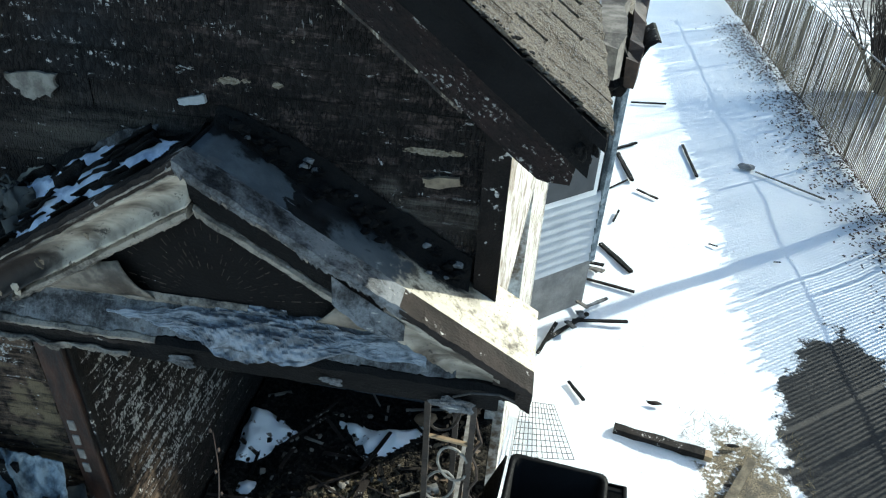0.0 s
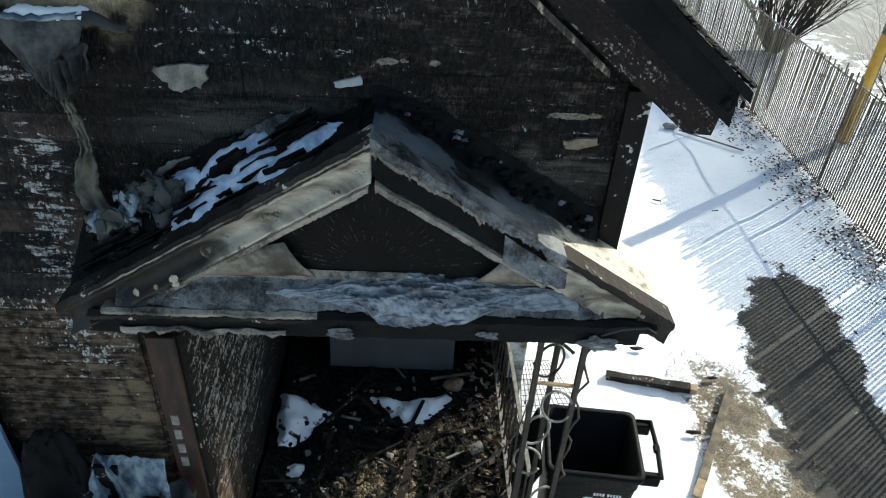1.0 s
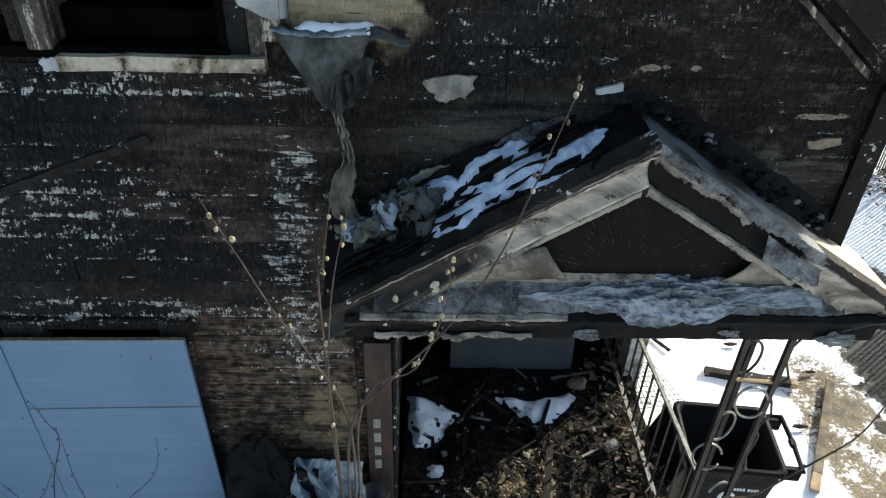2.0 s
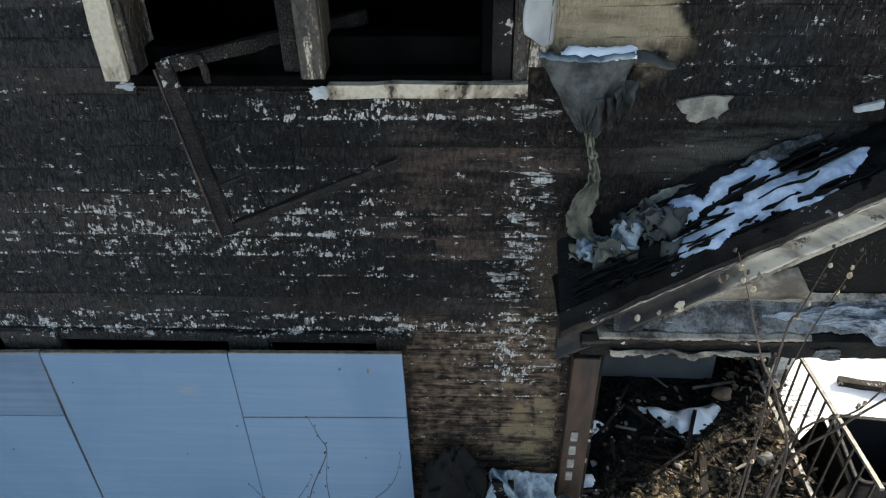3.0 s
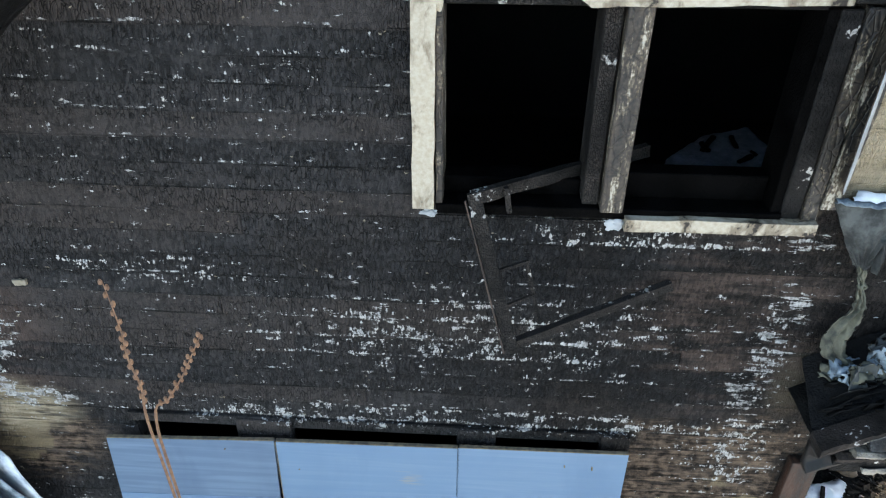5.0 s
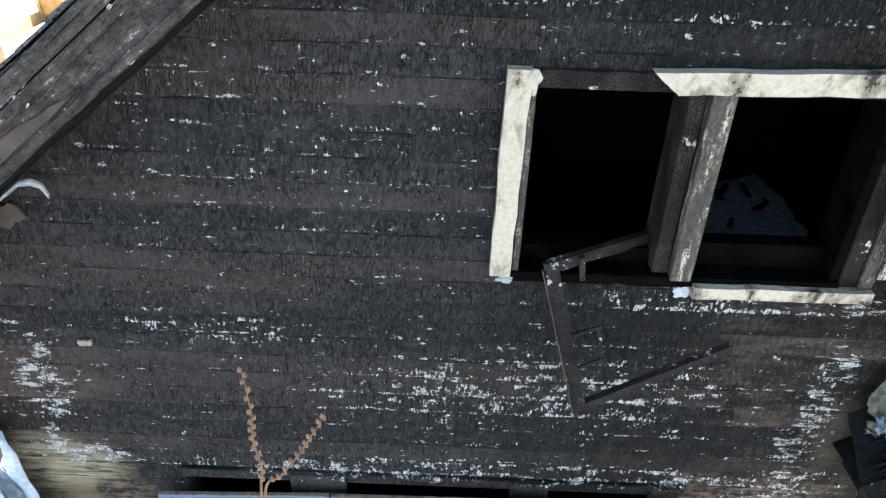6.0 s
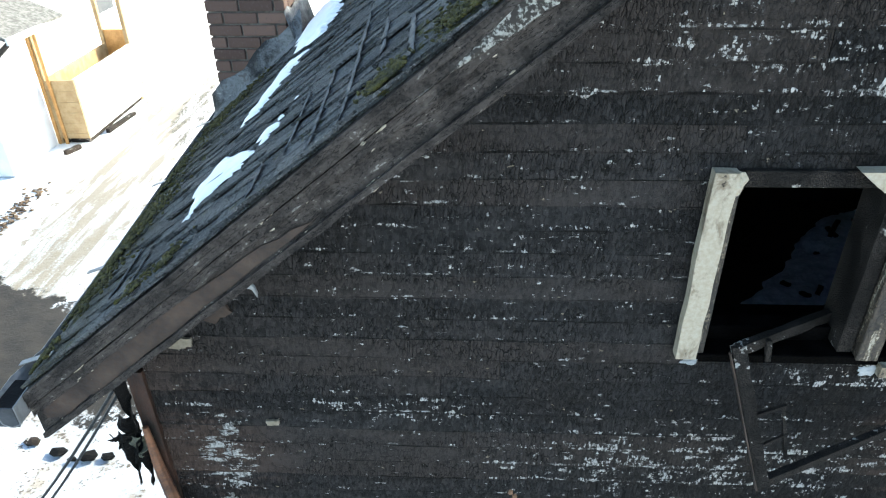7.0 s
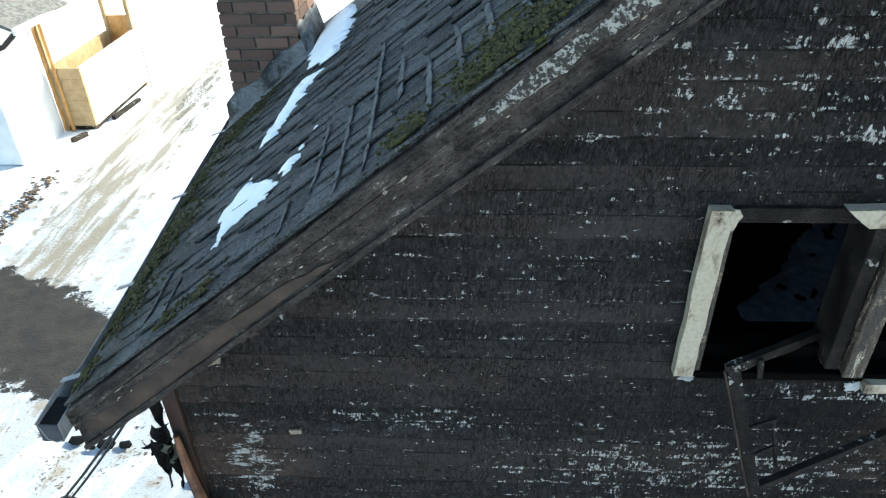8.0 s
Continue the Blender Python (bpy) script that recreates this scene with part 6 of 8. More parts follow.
            fold = 1.35 - abs(noise.noise(q * 1.3)) * 3.4 + 0.7 * (1.0 - abs(noise.noise(q * 4.1 + Vector((3, 1, 0)))) * 2.6) + 0.28 * (1.0 - abs(noise.noise(q * 9 + Vector((1, 7, 0)))) * 2.6)
            row.append((x, y - 0.011 * fold * k - 0.004, z + 0.014 * fold * k))
        rows.append(row)
    part("ice", sheet(rows, 0.008), ICE, p, "crumpled sooty blue-grey ice and melted foil")
    for x, z, r in ((-1.16, 3.165, 0.03), (-0.62, 3.18, 0.022), (-0.20, 3.15, 0.04)):
        part("melted_flap", lump((x, PF - 0.012, z), r, x * 7, (1.6, 0.22, 0.7), 0.9, 3), CLAD_ASH, p, "sagging scrap of melted cladding")
    for x, z, r in ((-1.602, 3.506, 0.020), (-1.727, 3.376, 0.022), (-1.796, 3.345, 0.010), (-1.402, 3.643, 0.012), (-1.870, 3.318, 0.013)):
        part("bare_spot", lump((x, PF + 0.006, z), r, x * 3, (0.75, 0.22, 1.2), 0.7, 2), WHITE, p, "spot of bare pale paint")
    # wires at the low corner
    part("wire", tube([(-0.20, PF - 0.02, 3.20), (-0.14, PF - 0.05, 3.26), (-0.05, PF - 0.05, 3.27), (0.0, PF - 0.02, 3.22)], 0.004), CABLE, p)


pediment()


# burnt felt, snow and rags in the valley of the pediment's rear
def felt_rise(x):
    return 0.17 * min(1.0, max(0.0, (-1.16 - x) / 0.45))


def felt_z(x, y):
    return ped_z(x) + 0.012 + felt_rise(x) * max(0.0, (y - 1.77) / 0.23) + 0.014 * noise.noise(Vector((x * 11, y * 14, 3))) + 0.006 * noise.noise(Vector((x * 40, y * 40, 3)))


heap = thing("burnt_felt", "heap of burnt roofing felt curled against the wall", "debris")
hr = random.Random(4)
for i in range(46):
    x = hr.uniform(-2.12, -1.30)
    y = hr.uniform(1.76, 1.97)
    z = felt_z(x, y) + 0.01
    w, h = hr.uniform(0.05, 0.16), hr.uniform(0.02, 0.05)
    rows = [[(x + w * a + 0.02 * noise.noise(Vector((a * 3, b * 3, i))), y - 0.03 * b + 0.03 * noise.noise(Vector((a * 2, b * 2, i + 9))), z + w * a * 0.64 + h * (b - 0.6) + 0.025 * noise.noise(Vector((a * 4, b * 3, i + 4)))) for a in (0, 0.25, 0.5, 0.75, 1)] for b in (0, 0.5, 1)]
    part("felt_scrap", sheet(rows, 0.005), CHAR_BLACK, heap, "", True)


def flashing_strip(line, width, seed, mat, label):
    """A bent strip of flashing along a line on the wall, its lower edge curling away."""
    pts = [Vector(q) for q in line]
    rows = []
    for i in range(len(pts) - 1):
        for k in range(16):
            f = k / 16
            c = pts[i].lerp(pts[i + 1], f)
            w = width * (0.65 + 0.5 * noise.noise(Vector((c.x * 9, seed, 1))) + 0.25 * noise.noise(Vector((c.x * 40, seed, 5))))
            rows.append([(c.x + 0.25 * w * g, c.y - 0.035 * g * g - 0.014 * noise.noise(Vector((c.x * 38, g * 3, seed))), c.z + 0.012 * noise.noise(Vector((c.x * 30, g * 2, seed + 3))) + 0.006 * noise.noise(Vector((c.x * 90, g * 4, seed + 3))) - w * g) for g in (0, 0.2, 0.4, 0.6, 0.8, 1)])
    part("flashing_strip", sheet(rows, 0.004), mat, heap, label, True)


FELT_TAN = plain("singed_tan_flashing", (0.030, 0.029, 0.024), (0.185, 0.180, 0.150), 11.0, 0.7, 0.5, fine=60.0)
flashing_strip([(-1.27, 1.985, 3.908), (-1.40, 1.982, 3.872), (-1.50, 1.98, 3.815), (-1.60, 1.975, 3.748)], 0.066, 2, CLAD_ASH, "curled grey flashing strip")
flashing_strip([(-1.63, 1.975, 3.725), (-1.78, 1.972, 3.688), (-1.87, 1.965, 3.610), (-1.935, 1.96, 3.552)], 0.085, 5, FELT_TAN, "buckled tan flashing strip")
bed_rows = [[(x, y, felt_z(x, y) - 0.004) for x in [-2.14 + 1.05 * i / 90 for i in range(91)]] for y in [1.70 + 0.295 * j / 26 for j in range(27)]]
part("felt_bed", sheet(bed_rows, -0.01), CHAR_BLACK, heap, "black matted felt")
# the burnt strip where the other slope meets the wall
burn = bmesh.new()
rows = []
for i in range(60):
    x = -1.06 + 0.86 * i / 59
    reach = 0.085 + 0.030 * noise.noise(Vector((x * 6, 1, 1))) + 0.018 * noise.noise(Vector((x * 22, 1, 4)))
    top = 0.05 + 0.06 * min(1.0, (x + 1.06) / 0.3) + 0.02 * noise.noise(Vector((x * 9, 2, 7)))
    rows.append([(x, 1.996 - reach * (1 - g), ped_z(x) - 0.006 + top * g * g + 0.014 * noise.noise(Vector((x * 30, g * 4, 3))) * (1 - g * 0.4)) for g in (0, 0.15, 0.3, 0.5, 0.7, 0.85, 1)])
sheet(rows, 0.01, burn)
char_strip = thing("charred_debris", "crumbled black char along the foot of the wall", "debris")
part("char_bed", burn, CHAR_BLACK, char_strip, "")
for i in range(70):
    x = hr.uniform(-1.0, -0.24)
    y = 1.99 - abs(hr.gauss(0, 0.05))
    r = hr.uniform(0.006, 0.02)
    part("char_lump", lump((x, y, ped_z(x) + 0.02 + 0.5 * (y - 1.9)), r, i, (1.4, 1.0, 0.8), 0.6, 1), CHAR_BLACK if i % 7 else CLAD_ASH, char_strip)

for outline, seed, hole in (([(-1.16, 1.891), (-1.254, 1.932), (-1.30, 1.879), (-1.358, 1.867), (-1.424, 1.908), (-1.507, 1.893), (-1.525, 1.843), (-1.627, 1.846), (-1.688, 1.815), (-1.74, 1.815), (-1.711, 1.785), (-1.632, 1.73), (-1.604, 1.77), (-1.60, 1.79), (-1.558, 1.79), (-1.497, 1.795), (-1.445, 1.79), (-1.337, 1.73), (-1.307, 1.752), (-1.255, 1.795)], 2, 0.22),
                            ([(-1.43, 1.955), (-1.514, 1.948), (-1.61, 1.924), (-1.645, 1.89), (-1.571, 1.895), (-1.486, 1.91), (-1.426, 1.918)], 4, 0.0),
                            ([(-1.68, 1.928), (-1.747, 1.94), (-1.83, 1.948), (-1.80, 1.89), (-1.712, 1.876), (-1.664, 1.90)], 1, 0.35)):
    single("snow_patch", snow_field(outline, 0.022, lambda x, y: felt_z(x, y) + 0.010, seed, 0.006, hole, 13.0, 0.016), SNOW_SHADED, "streaky patch of old snow on the pediment roof, tinted blue for shade", "snow", kind="stuff", smooth=True)


# ---- rags hanging beside the window ----
rag = thing("hanging_rag", "grey scorched cloth hanging from the wall below cream boards", "cloth")
def rag_part(nm, rows, mat, lab=""):
    part(nm, sheet(rows, 0.003), mat, rag, lab, True)
rows = []
for i in range(41):
    f = i / 40
    x0 = -2.260 + 0.145 * f ** 1.15
    x1 = -1.945 - 0.030 * math.sin(f * 2.2) - 0.085 * f ** 2.2
    row = []
    for j in range(49):
        u = j / 48
        g = math.atan2(u - 0.35, 1.25 - f)
        fold = math.sin(g * 26 + 1.6 * noise.noise(Vector((u * 3, f * 3, 2)))) * (0.2 + 0.8 * f) * (0.4 + u)
        sag = 0.035 * math.sin(f * 2.6) * math.sin(math.pi * u)
        row.append((x0 + (x1 - x0) * u + 0.006 * noise.noise(Vector((u * 7, f * 5, 6))), 1.945 - sag + 0.011 * fold,
                    4.207 - 0.270 * f + 0.05 * max(0.0, u - 0.55) * f - 0.014 * math.sin(math.pi * u) * (1 - f) + (0.020 * noise.noise(Vector((u * 9, 3, 1))) if i == 40 else 0.0)))
    rows.append(row)
rag_part("cloth_body", rows, RAG, "sagging grey cloth")
rows = []
for i in range(6):
    f = i / 5
    rows.append([(-2.260 + 0.30 * j / 24, 1.938 - 0.022 * math.sin(f * 3) + 0.003 * math.sin(j * 1.1), 4.215 - 0.020 * f - 0.014 * math.sin(math.pi * j / 24) + 0.008 * noise.noise(Vector((j * 0.5, f, 4)))) for j in range(25)])
rag_part("cloth_band", rows, CLOTH_BLUE, "pale blue band of the cloth")
for k, (ox, oz, w, h) in enumerate(((-2.045, 4.06, 0.07, 0.13), (-2.005, 4.07, 0.06, 0.11), (-1.975, 4.10, 0.07, 0.09))):
    rows = [[(ox + w * (u - 0.5) * (1 - 0.4 * v) + 0.012 * noise.noise(Vector((u * 4, v * 4, k))), 1.925 - 0.025 * math.sin(u * 5 + k) - 0.012 * v, oz - h * v + 0.35 * w * u + 0.012 * noise.noise(Vector((u * 5, v * 5, k + 5)))) for u in [q / 8 for q in range(9)]] for v in [q / 8 for q in range(9)]]
    rag_part("torn_fold", rows, RAG, "dark torn fold")
rows = [[(-1.950 + 0.13 * a, 1.955 - 0.03 * b + 0.01 * a, 4.213 - 0.035 * a - 0.035 * b * (1 - 0.6 * a) + 0.01 * math.sin(a * 6)) for a in (0, 0.2, 0.4, 0.6, 0.8, 1)] for b in (0, 0.33, 0.66, 1)]
rag_part("loose_corner", rows, CLOTH, "stiff grey corner")
part("snow", snow_field([(-2.175, 1.955), (-2.055, 1.945), (-1.955, 1.95), (-1.955, 1.985), (-2.055, 1.975), (-2.155, 1.985)], 0.003, lambda x, y: 4.207 + 0.3 * (y - 1.95), 3, 0.005, 0, 24.0, 0.012), SNOW, rag, "line of snow on the cloth", True)

tail = thing("rag_tail", "long greenish melted rag trailing down the siding", "cloth")
pts = [(-2.080, 1.96, 3.955), (-2.065, 1.95, 3.88), (-2.045, 1.95, 3.81), (-2.035, 1.94, 3.74), (-2.055, 1.94, 3.67), (-2.078, 1.94, 3.59), (-2.065, 1.93, 3.52), (-2.005, 1.92, 3.475)]
wid = [0.030, 0.022, 0.024, 0.036, 0.080, 0.092, 0.098, 0.085]
rows = []
for i in range(len(pts) * 5 - 4):
    a, f = divmod(i, 5)
    f /= 5
    c = Vector(pts[a]).lerp(Vector(pts[min(a + 1, len(pts) - 1)]), f)
    w = wid[a] + (wid[min(a + 1, len(wid) - 1)] - wid[a]) * f
    rows.append([(c.x + w * (j / 16 - 0.5) + 0.010 * noise.noise(Vector((i * 0.7, j * 0.5, 1))), c.y - 0.010 * math.sin(j * 0.75 + i * 0.17) - 0.014 * noise.noise(Vector((i * 0.9, j * 0.8, 6))), c.z + 0.012 * noise.noise(Vector((j * 0.45, i * 0.8, 3)))) for j in range(17)])
part("strip", sheet(rows, 0.005), CLOTH_GREEN, tail, "", True)

bundle = thing("rag_bundle", "crumpled grey and pale blue rags on the burnt felt", "cloth")
br = random.Random(8)
for i in range(14):
    c = Vector((-2.03 + 0.022 * i + br.uniform(-0.02, 0.02), br.uniform(1.84, 1.93), 3.475 + 0.012 * i + br.uniform(-0.04, 0.04)))
    w, h = br.uniform(0.06, 0.15), br.uniform(0.05, 0.12)
    rows = [[(c.x + w * (u - 0.5) + 0.03 * noise.noise(Vector((u * 3, v * 3, i))), c.y - 0.035 * math.sin(u * 3 + i) * math.sin(v * 3.0) - 0.02 * v + 0.020 * noise.noise(Vector((u * 6, v * 5, i + 50))), c.z + h * (0.5 - v) + 0.040 * noise.noise(Vector((u * 4, v * 3, i + 20)))) for u in [q / 11 for q in range(12)]] for v in [q / 9 for q in range(10)]]
    part("fold", sheet(rows, 0.004), CLOTH_BLUE if i in (1, 2, 5) else (CLOTH if i % 4 else CLOTH_GREEN), bundle, "", True)
rows = [[(-1.765 + 0.075 * (u - 0.5) * (1 - 0.5 * v), 1.80 - 0.03 * math.sin(u * 3), 3.58 - 0.20 * v + 0.03 * u) for u in (0, 0.25, 0.5, 0.75, 1)] for v in (0, 0.25, 0.5, 0.75, 1)]
part("tongue", sheet(rows, 0.005), CLOTH, bundle, "dark tongue of cloth", True)


# paint patches and scraps that stand off the siding
def wall_patch(label, outline, mat, seed, thick=0.003, jag=0.014):
    bm = bmesh.new()
    prism(bm, ragged(outline, 5, jag, seed), "y", 1.994 - thick, 2.004)
    single("paint_patch", bm, mat, label, "paint patch", "paint patches on the siding")


TAN_PATCH = plain("grey_tan_primer", (0.09, 0.083, 0.070), (0.21, 0.198, 0.170), 22.0, 0.8, 0.4, fine=130.0)
WHITE_PATCH = plain("bare_white_paint", (0.30, 0.305, 0.31), (0.44, 0.445, 0.45), 10.0, 0.6, 0.2)
wall_patch("grey-tan patch of bare primer on charred siding", [(-1.792, 4.036), (-1.70, 4.042), (-1.599, 4.036), (-1.622, 3.985), (-1.640, 3.962), (-1.712, 3.944), (-1.762, 3.988)], TAN_PATCH, 2, 0.003, 0.022)
wall_patch("small white patch of paint on black siding", [(-1.192, 4.010), (-1.10, 4.028), (-1.094, 4.001), (-1.18, 3.990)], WHITE_PATCH, 4, 0.004, 0.014)
wall_patch("brown bare patch on black siding", [(-0.385, 3.820), (-0.263, 3.834), (-0.257, 3.799), (-0.367, 3.788)], plain("bare_brown_wood", (0.10, 0.075, 0.05), (0.24, 0.19, 0.13), 9.0, 0.8), 6)
wall_patch("white scrap of paint beside the cream boards", [(-1.80, 4.445), (-1.755, 4.452), (-1.745, 4.43), (-1.785, 4.415)], WHITE_PATCH, 7)

# ---- porch: debris, snow, loose parts ----
dr = random.Random(21)


def porch_z(x, y):
    return PORCH_FLOOR + 0.05 + 0.06 * noise.noise(Vector((x * 2.2, y * 2.2, 4))) + 0.04 * noise.noise(Vector((x * 7, y * 7, 2)))


bed = bmesh.new()
grid = [[bed.verts.new((x, y, porch_z(x, y))) for x in [PORCH_L + 0.02 + 1.82 * i / 60 for i in range(61)]] for y in [1.5 + 2.75 * j / 80 for j in range(81)]]
for a, b in zip(grid, grid[1:]):
    for i in range(60):
        bed.faces.new((a[i], a[i + 1], b[i + 1], b[i]))
single("debris_bed", bed, RUBBLE, "layer of burnt ash and rubble over the porch floor", "debris", kind="stuff")
single("floor_step", box(PORCH_L, XR + 0.05, 1.35, 1.998, 0.0, PORCH_FLOOR - 0.06, bevel=0.01), CONCRETE, "concrete front step of the porch", "step", kind="structure")
chunks = bmesh.new()
for i in range(420):
    x, y = dr.uniform(PORCH_L + 0.06, XR - 0.1), dr.uniform(1.55, 4.15)
    r = dr.uniform(0.008, 0.034)
    lump((x, y, porch_z(x, y) + r * 0.4), r, i, (dr.uniform(0.7, 1.6), dr.uniform(0.7, 1.6), 0.7), 0.6, 1, chunks)
single("rubble", chunks, RUBBLE, "loose lumps of burnt rubble on the porch", "rubble", kind="stuff")
pale = bmesh.new()
for i in range(130):
    x = dr.uniform(PORCH_L + 0.3, XR - 0.1)
    y = dr.uniform(1.6, 3.6)
    r = dr.uniform(0.006, 0.02)
    lump((x, y, porch_z(x, y) + r * 0.7), r, i + 500, (dr.uniform(0.8, 1.8), dr.uniform(0.8, 1.6), 0.6), 0.6, 1, pale)
single("plaster_crumbs", pale, MORTAR, "pale crumbs of plaster among the rubble", "rubble", kind="stuff")
for i in range(22):
    x, y = dr.uniform(PORCH_L + 0.15, XR - 0.15), dr.uniform(1.6, 4.0)
    a = dr.uniform(0, math.pi)
    ln = dr.uniform(0.08, 0.30)
    d = Vector((math.cos(a), math.sin(a), 0)) * ln / 2
    c = Vector((x, y, porch_z(x, y) + 0.03))
    m = dr.choice((CHAR, CHAR_BLACK, CHAR, CHAR_BROWN))
    single("broken_lath", beam(c - d + Vector((0, 0, dr.uniform(-0.02, 0.03))), c + d, dr.uniform(0.010, 0.028), dr.uniform(0.008, 0.016), rough=0.25, cuts=3, rnd=dr), m, "broken burnt lath lying in the porch debris", "lath", "laths in the porch debris")
for outline, seed in (([(-1.784, 3.027), (-1.839, 3.262), (-1.837, 3.448), (-1.695, 3.44), (-1.482, 3.341), (-1.606, 3.223), (-1.614, 3.116), (-1.726, 3.041)], 3), ([(-1.17, 3.469), (-0.898, 3.447), (-0.731, 3.488), (-0.574, 3.545), (-0.607, 3.418), (-0.793, 3.246), (-0.934, 3.23), (-1.019, 3.347)], 5), ([(-1.70, 2.80), (-1.63, 2.78), (-1.62, 2.88), (-1.68, 2.90)], 8)):
    single("snow_patch", snow_field(outline, 0.035, lambda x, y: porch_z(x, y) + 0.012, seed, 0.012, 0.30, 7.0, 0.022), SNOW_DIRTY, "patch of snow on the burnt porch debris", "snow", kind="stuff", smooth=True)
single("grey_panel", beam((-1.525, 3.86, 1.14), (-0.545, 3.84, 1.14), 0.03, 0.56, up=(0, 0.12, 1)), GREY_PAINT, "slate-grey painted panel leaning at the back of the porch", "panel")
single("broken_board", beam((-0.95, 2.45, 0.93), (-0.85, 2.95, 0.95), 0.05, 0.02, rough=0.12, cuts=5), CHAR_BROWN, "split scorched board lying on the rubble", "board")
single("yellow_block", box(-0.72, -0.63, 1.93, 2.02, 0.86, 0.93, bevel=0.008), YELLOW, "small yellow plastic block on the rubble", "block")
single("can", tube([(-0.45, 2.95, 0.93), (-0.37, 2.99, 0.94)], 0.035, 12), PALE_METAL, "crushed pale tin can on the rubble", "can")
single("bulb_sack", lump((-0.55, 3.55, 0.96), 0.06, 4, (1.3, 1, 0.7), 0.4), LEAF, "brown crumpled paper among dead leaves", "paper", smooth=True)

lath_rnd = random.Random(61)
for i in range(46):
    x, y = lath_rnd.uniform(-1.75, -0.35), lath_rnd.uniform(2.15, 3.75)
    a, ln = lath_rnd.uniform(0, math.pi), lath_rnd.uniform(0.05, 0.19)
    p = (x - ln * math.cos(a), y - ln * math.sin(a))
    q = (x + ln * math.cos(a), y + ln * math.sin(a))
    p, q = [(min(-0.22, max(-1.86, u)), min(3.9, max(2.08, v))) for u, v in (p, q)]
    lift = lath_rnd.uniform(0.015, 0.05)
    m = beam((*p, porch_z(*p) + lift), (*q, porch_z(*q) + lift), lath_rnd.uniform(0.010, 0.032), lath_rnd.uniform(0.006, 0.014), rough=0.25, cuts=4, rnd=lath_rnd)
    kind_ = lath_rnd.choice((0, 1, 1, 1, 2, 2))
    single("broken_lath", m, (CHAR_BLACK, CHAR_BROWN, GREY_WOOD)[kind_], ("charred black lath lying in the porch debris", "scorched brown lath lying in the porch debris", "grey splintered lath lying in the porch debris")[kind_], "lath", "laths in the porch")

# dead leaves and twigs caught at the porch's right side
lv = bmesh.new()
for i in range(260):
    x, y = -0.30 + dr.gauss(0, 0.10), dr.uniform(2.3, 4.0)
    z = PORCH_FLOOR + 0.05 + abs(dr.gauss(0, 0.16))
    s = dr.uniform(0.018, 0.04)
    a, b = Vector((dr.uniform(-1, 1), dr.uniform(-1, 1), dr.uniform(-0.6, 0.6))).normalized() * s, Vector((dr.uniform(-1, 1), dr.uniform(-1, 1), dr.uniform(-0.6, 0.6))).normalized() * s * 0.6
    c = Vector((x, y, z))
    lv.faces.new([lv.verts.new(c - a), lv.verts.new(c + b + Vector((0, 0, 0.006))), lv.verts.new(c + a), lv.verts.new(c - b)])
single("dead_vine", lv, LEAF, "dead brown leaves caught on the porch railing", "leaves", kind="stuff")


# wrought-iron corner post with scrolls
def iron_post():
    p = thing("iron_post", "brown wrought-iron porch post with scrolls", "porch post")
    for x, y in ((-0.33, 2.00), (-0.22, 2.12), (-0.14, 1.98)):
        part("bar", beam((x, y, 0.84), (x, y, 2.97), 0.024, 0.024, up=(0, 1, 0)), IRON, p)
    for i in range(8):
        z = 1.05 + 0.235 * i
        side = 1 if i % 2 else -1
        cx, cy = (-0.275, 2.06) if i % 3 else (-0.20, 2.00)
        pts = []
        for k in range(19):
            a = radians(-150 + 300 * k / 18)
            r = 0.085 - 0.035 * max(0.0, abs(k - 9) / 9 - 0.45)
            pts.append((cx + side * r * math.cos(a) * 0.9, cy - 0.02 + 0.25 * r * math.cos(a), z + r * 1.25 * math.sin(a)))
        part("scroll", tube(pts, 0.0065, 5), PALE_METAL if i < 7 else IRON, p, "chipped pale scroll")
    part("crossbar", beam((-0.33, 2.00, 2.60), (-0.14, 1.98, 2.60), 0.016, 0.012), RAW_WOOD, p)
    vine = [(-0.115 + 0.02 * math.sin(k * 1.7), 1.98 + 0.015 * math.cos(k * 1.3), 1.9 + 0.062 * k) for k in range(17)]
    part("vine", tube(vine, 0.006, 5), BARK, p, "dry vine stem")


iron_post()


def railing():
    r = thing("porch_railing", "pale chipped metal railing along the side of the porch", "railing")
    part("top_rail", beam((-0.21, 2.2, 1.66), (-0.21, 4.2, 1.50), 0.024, 0.020), PALE_METAL, r)
    part("bottom_rail", beam((-0.21, 2.2, 0.95), (-0.21, 4.2, 0.95), 0.03, 0.02), PALE_METAL, r)
    for i in range(15):
        y = 2.26 + 0.13 * i
        part("baluster", beam((-0.21, y, 0.95), (-0.21, y, 1.66 - 0.08 * (y - 2.2)), 0.012, 0.012, up=(0, 1, 0)), IRON, r)


railing()


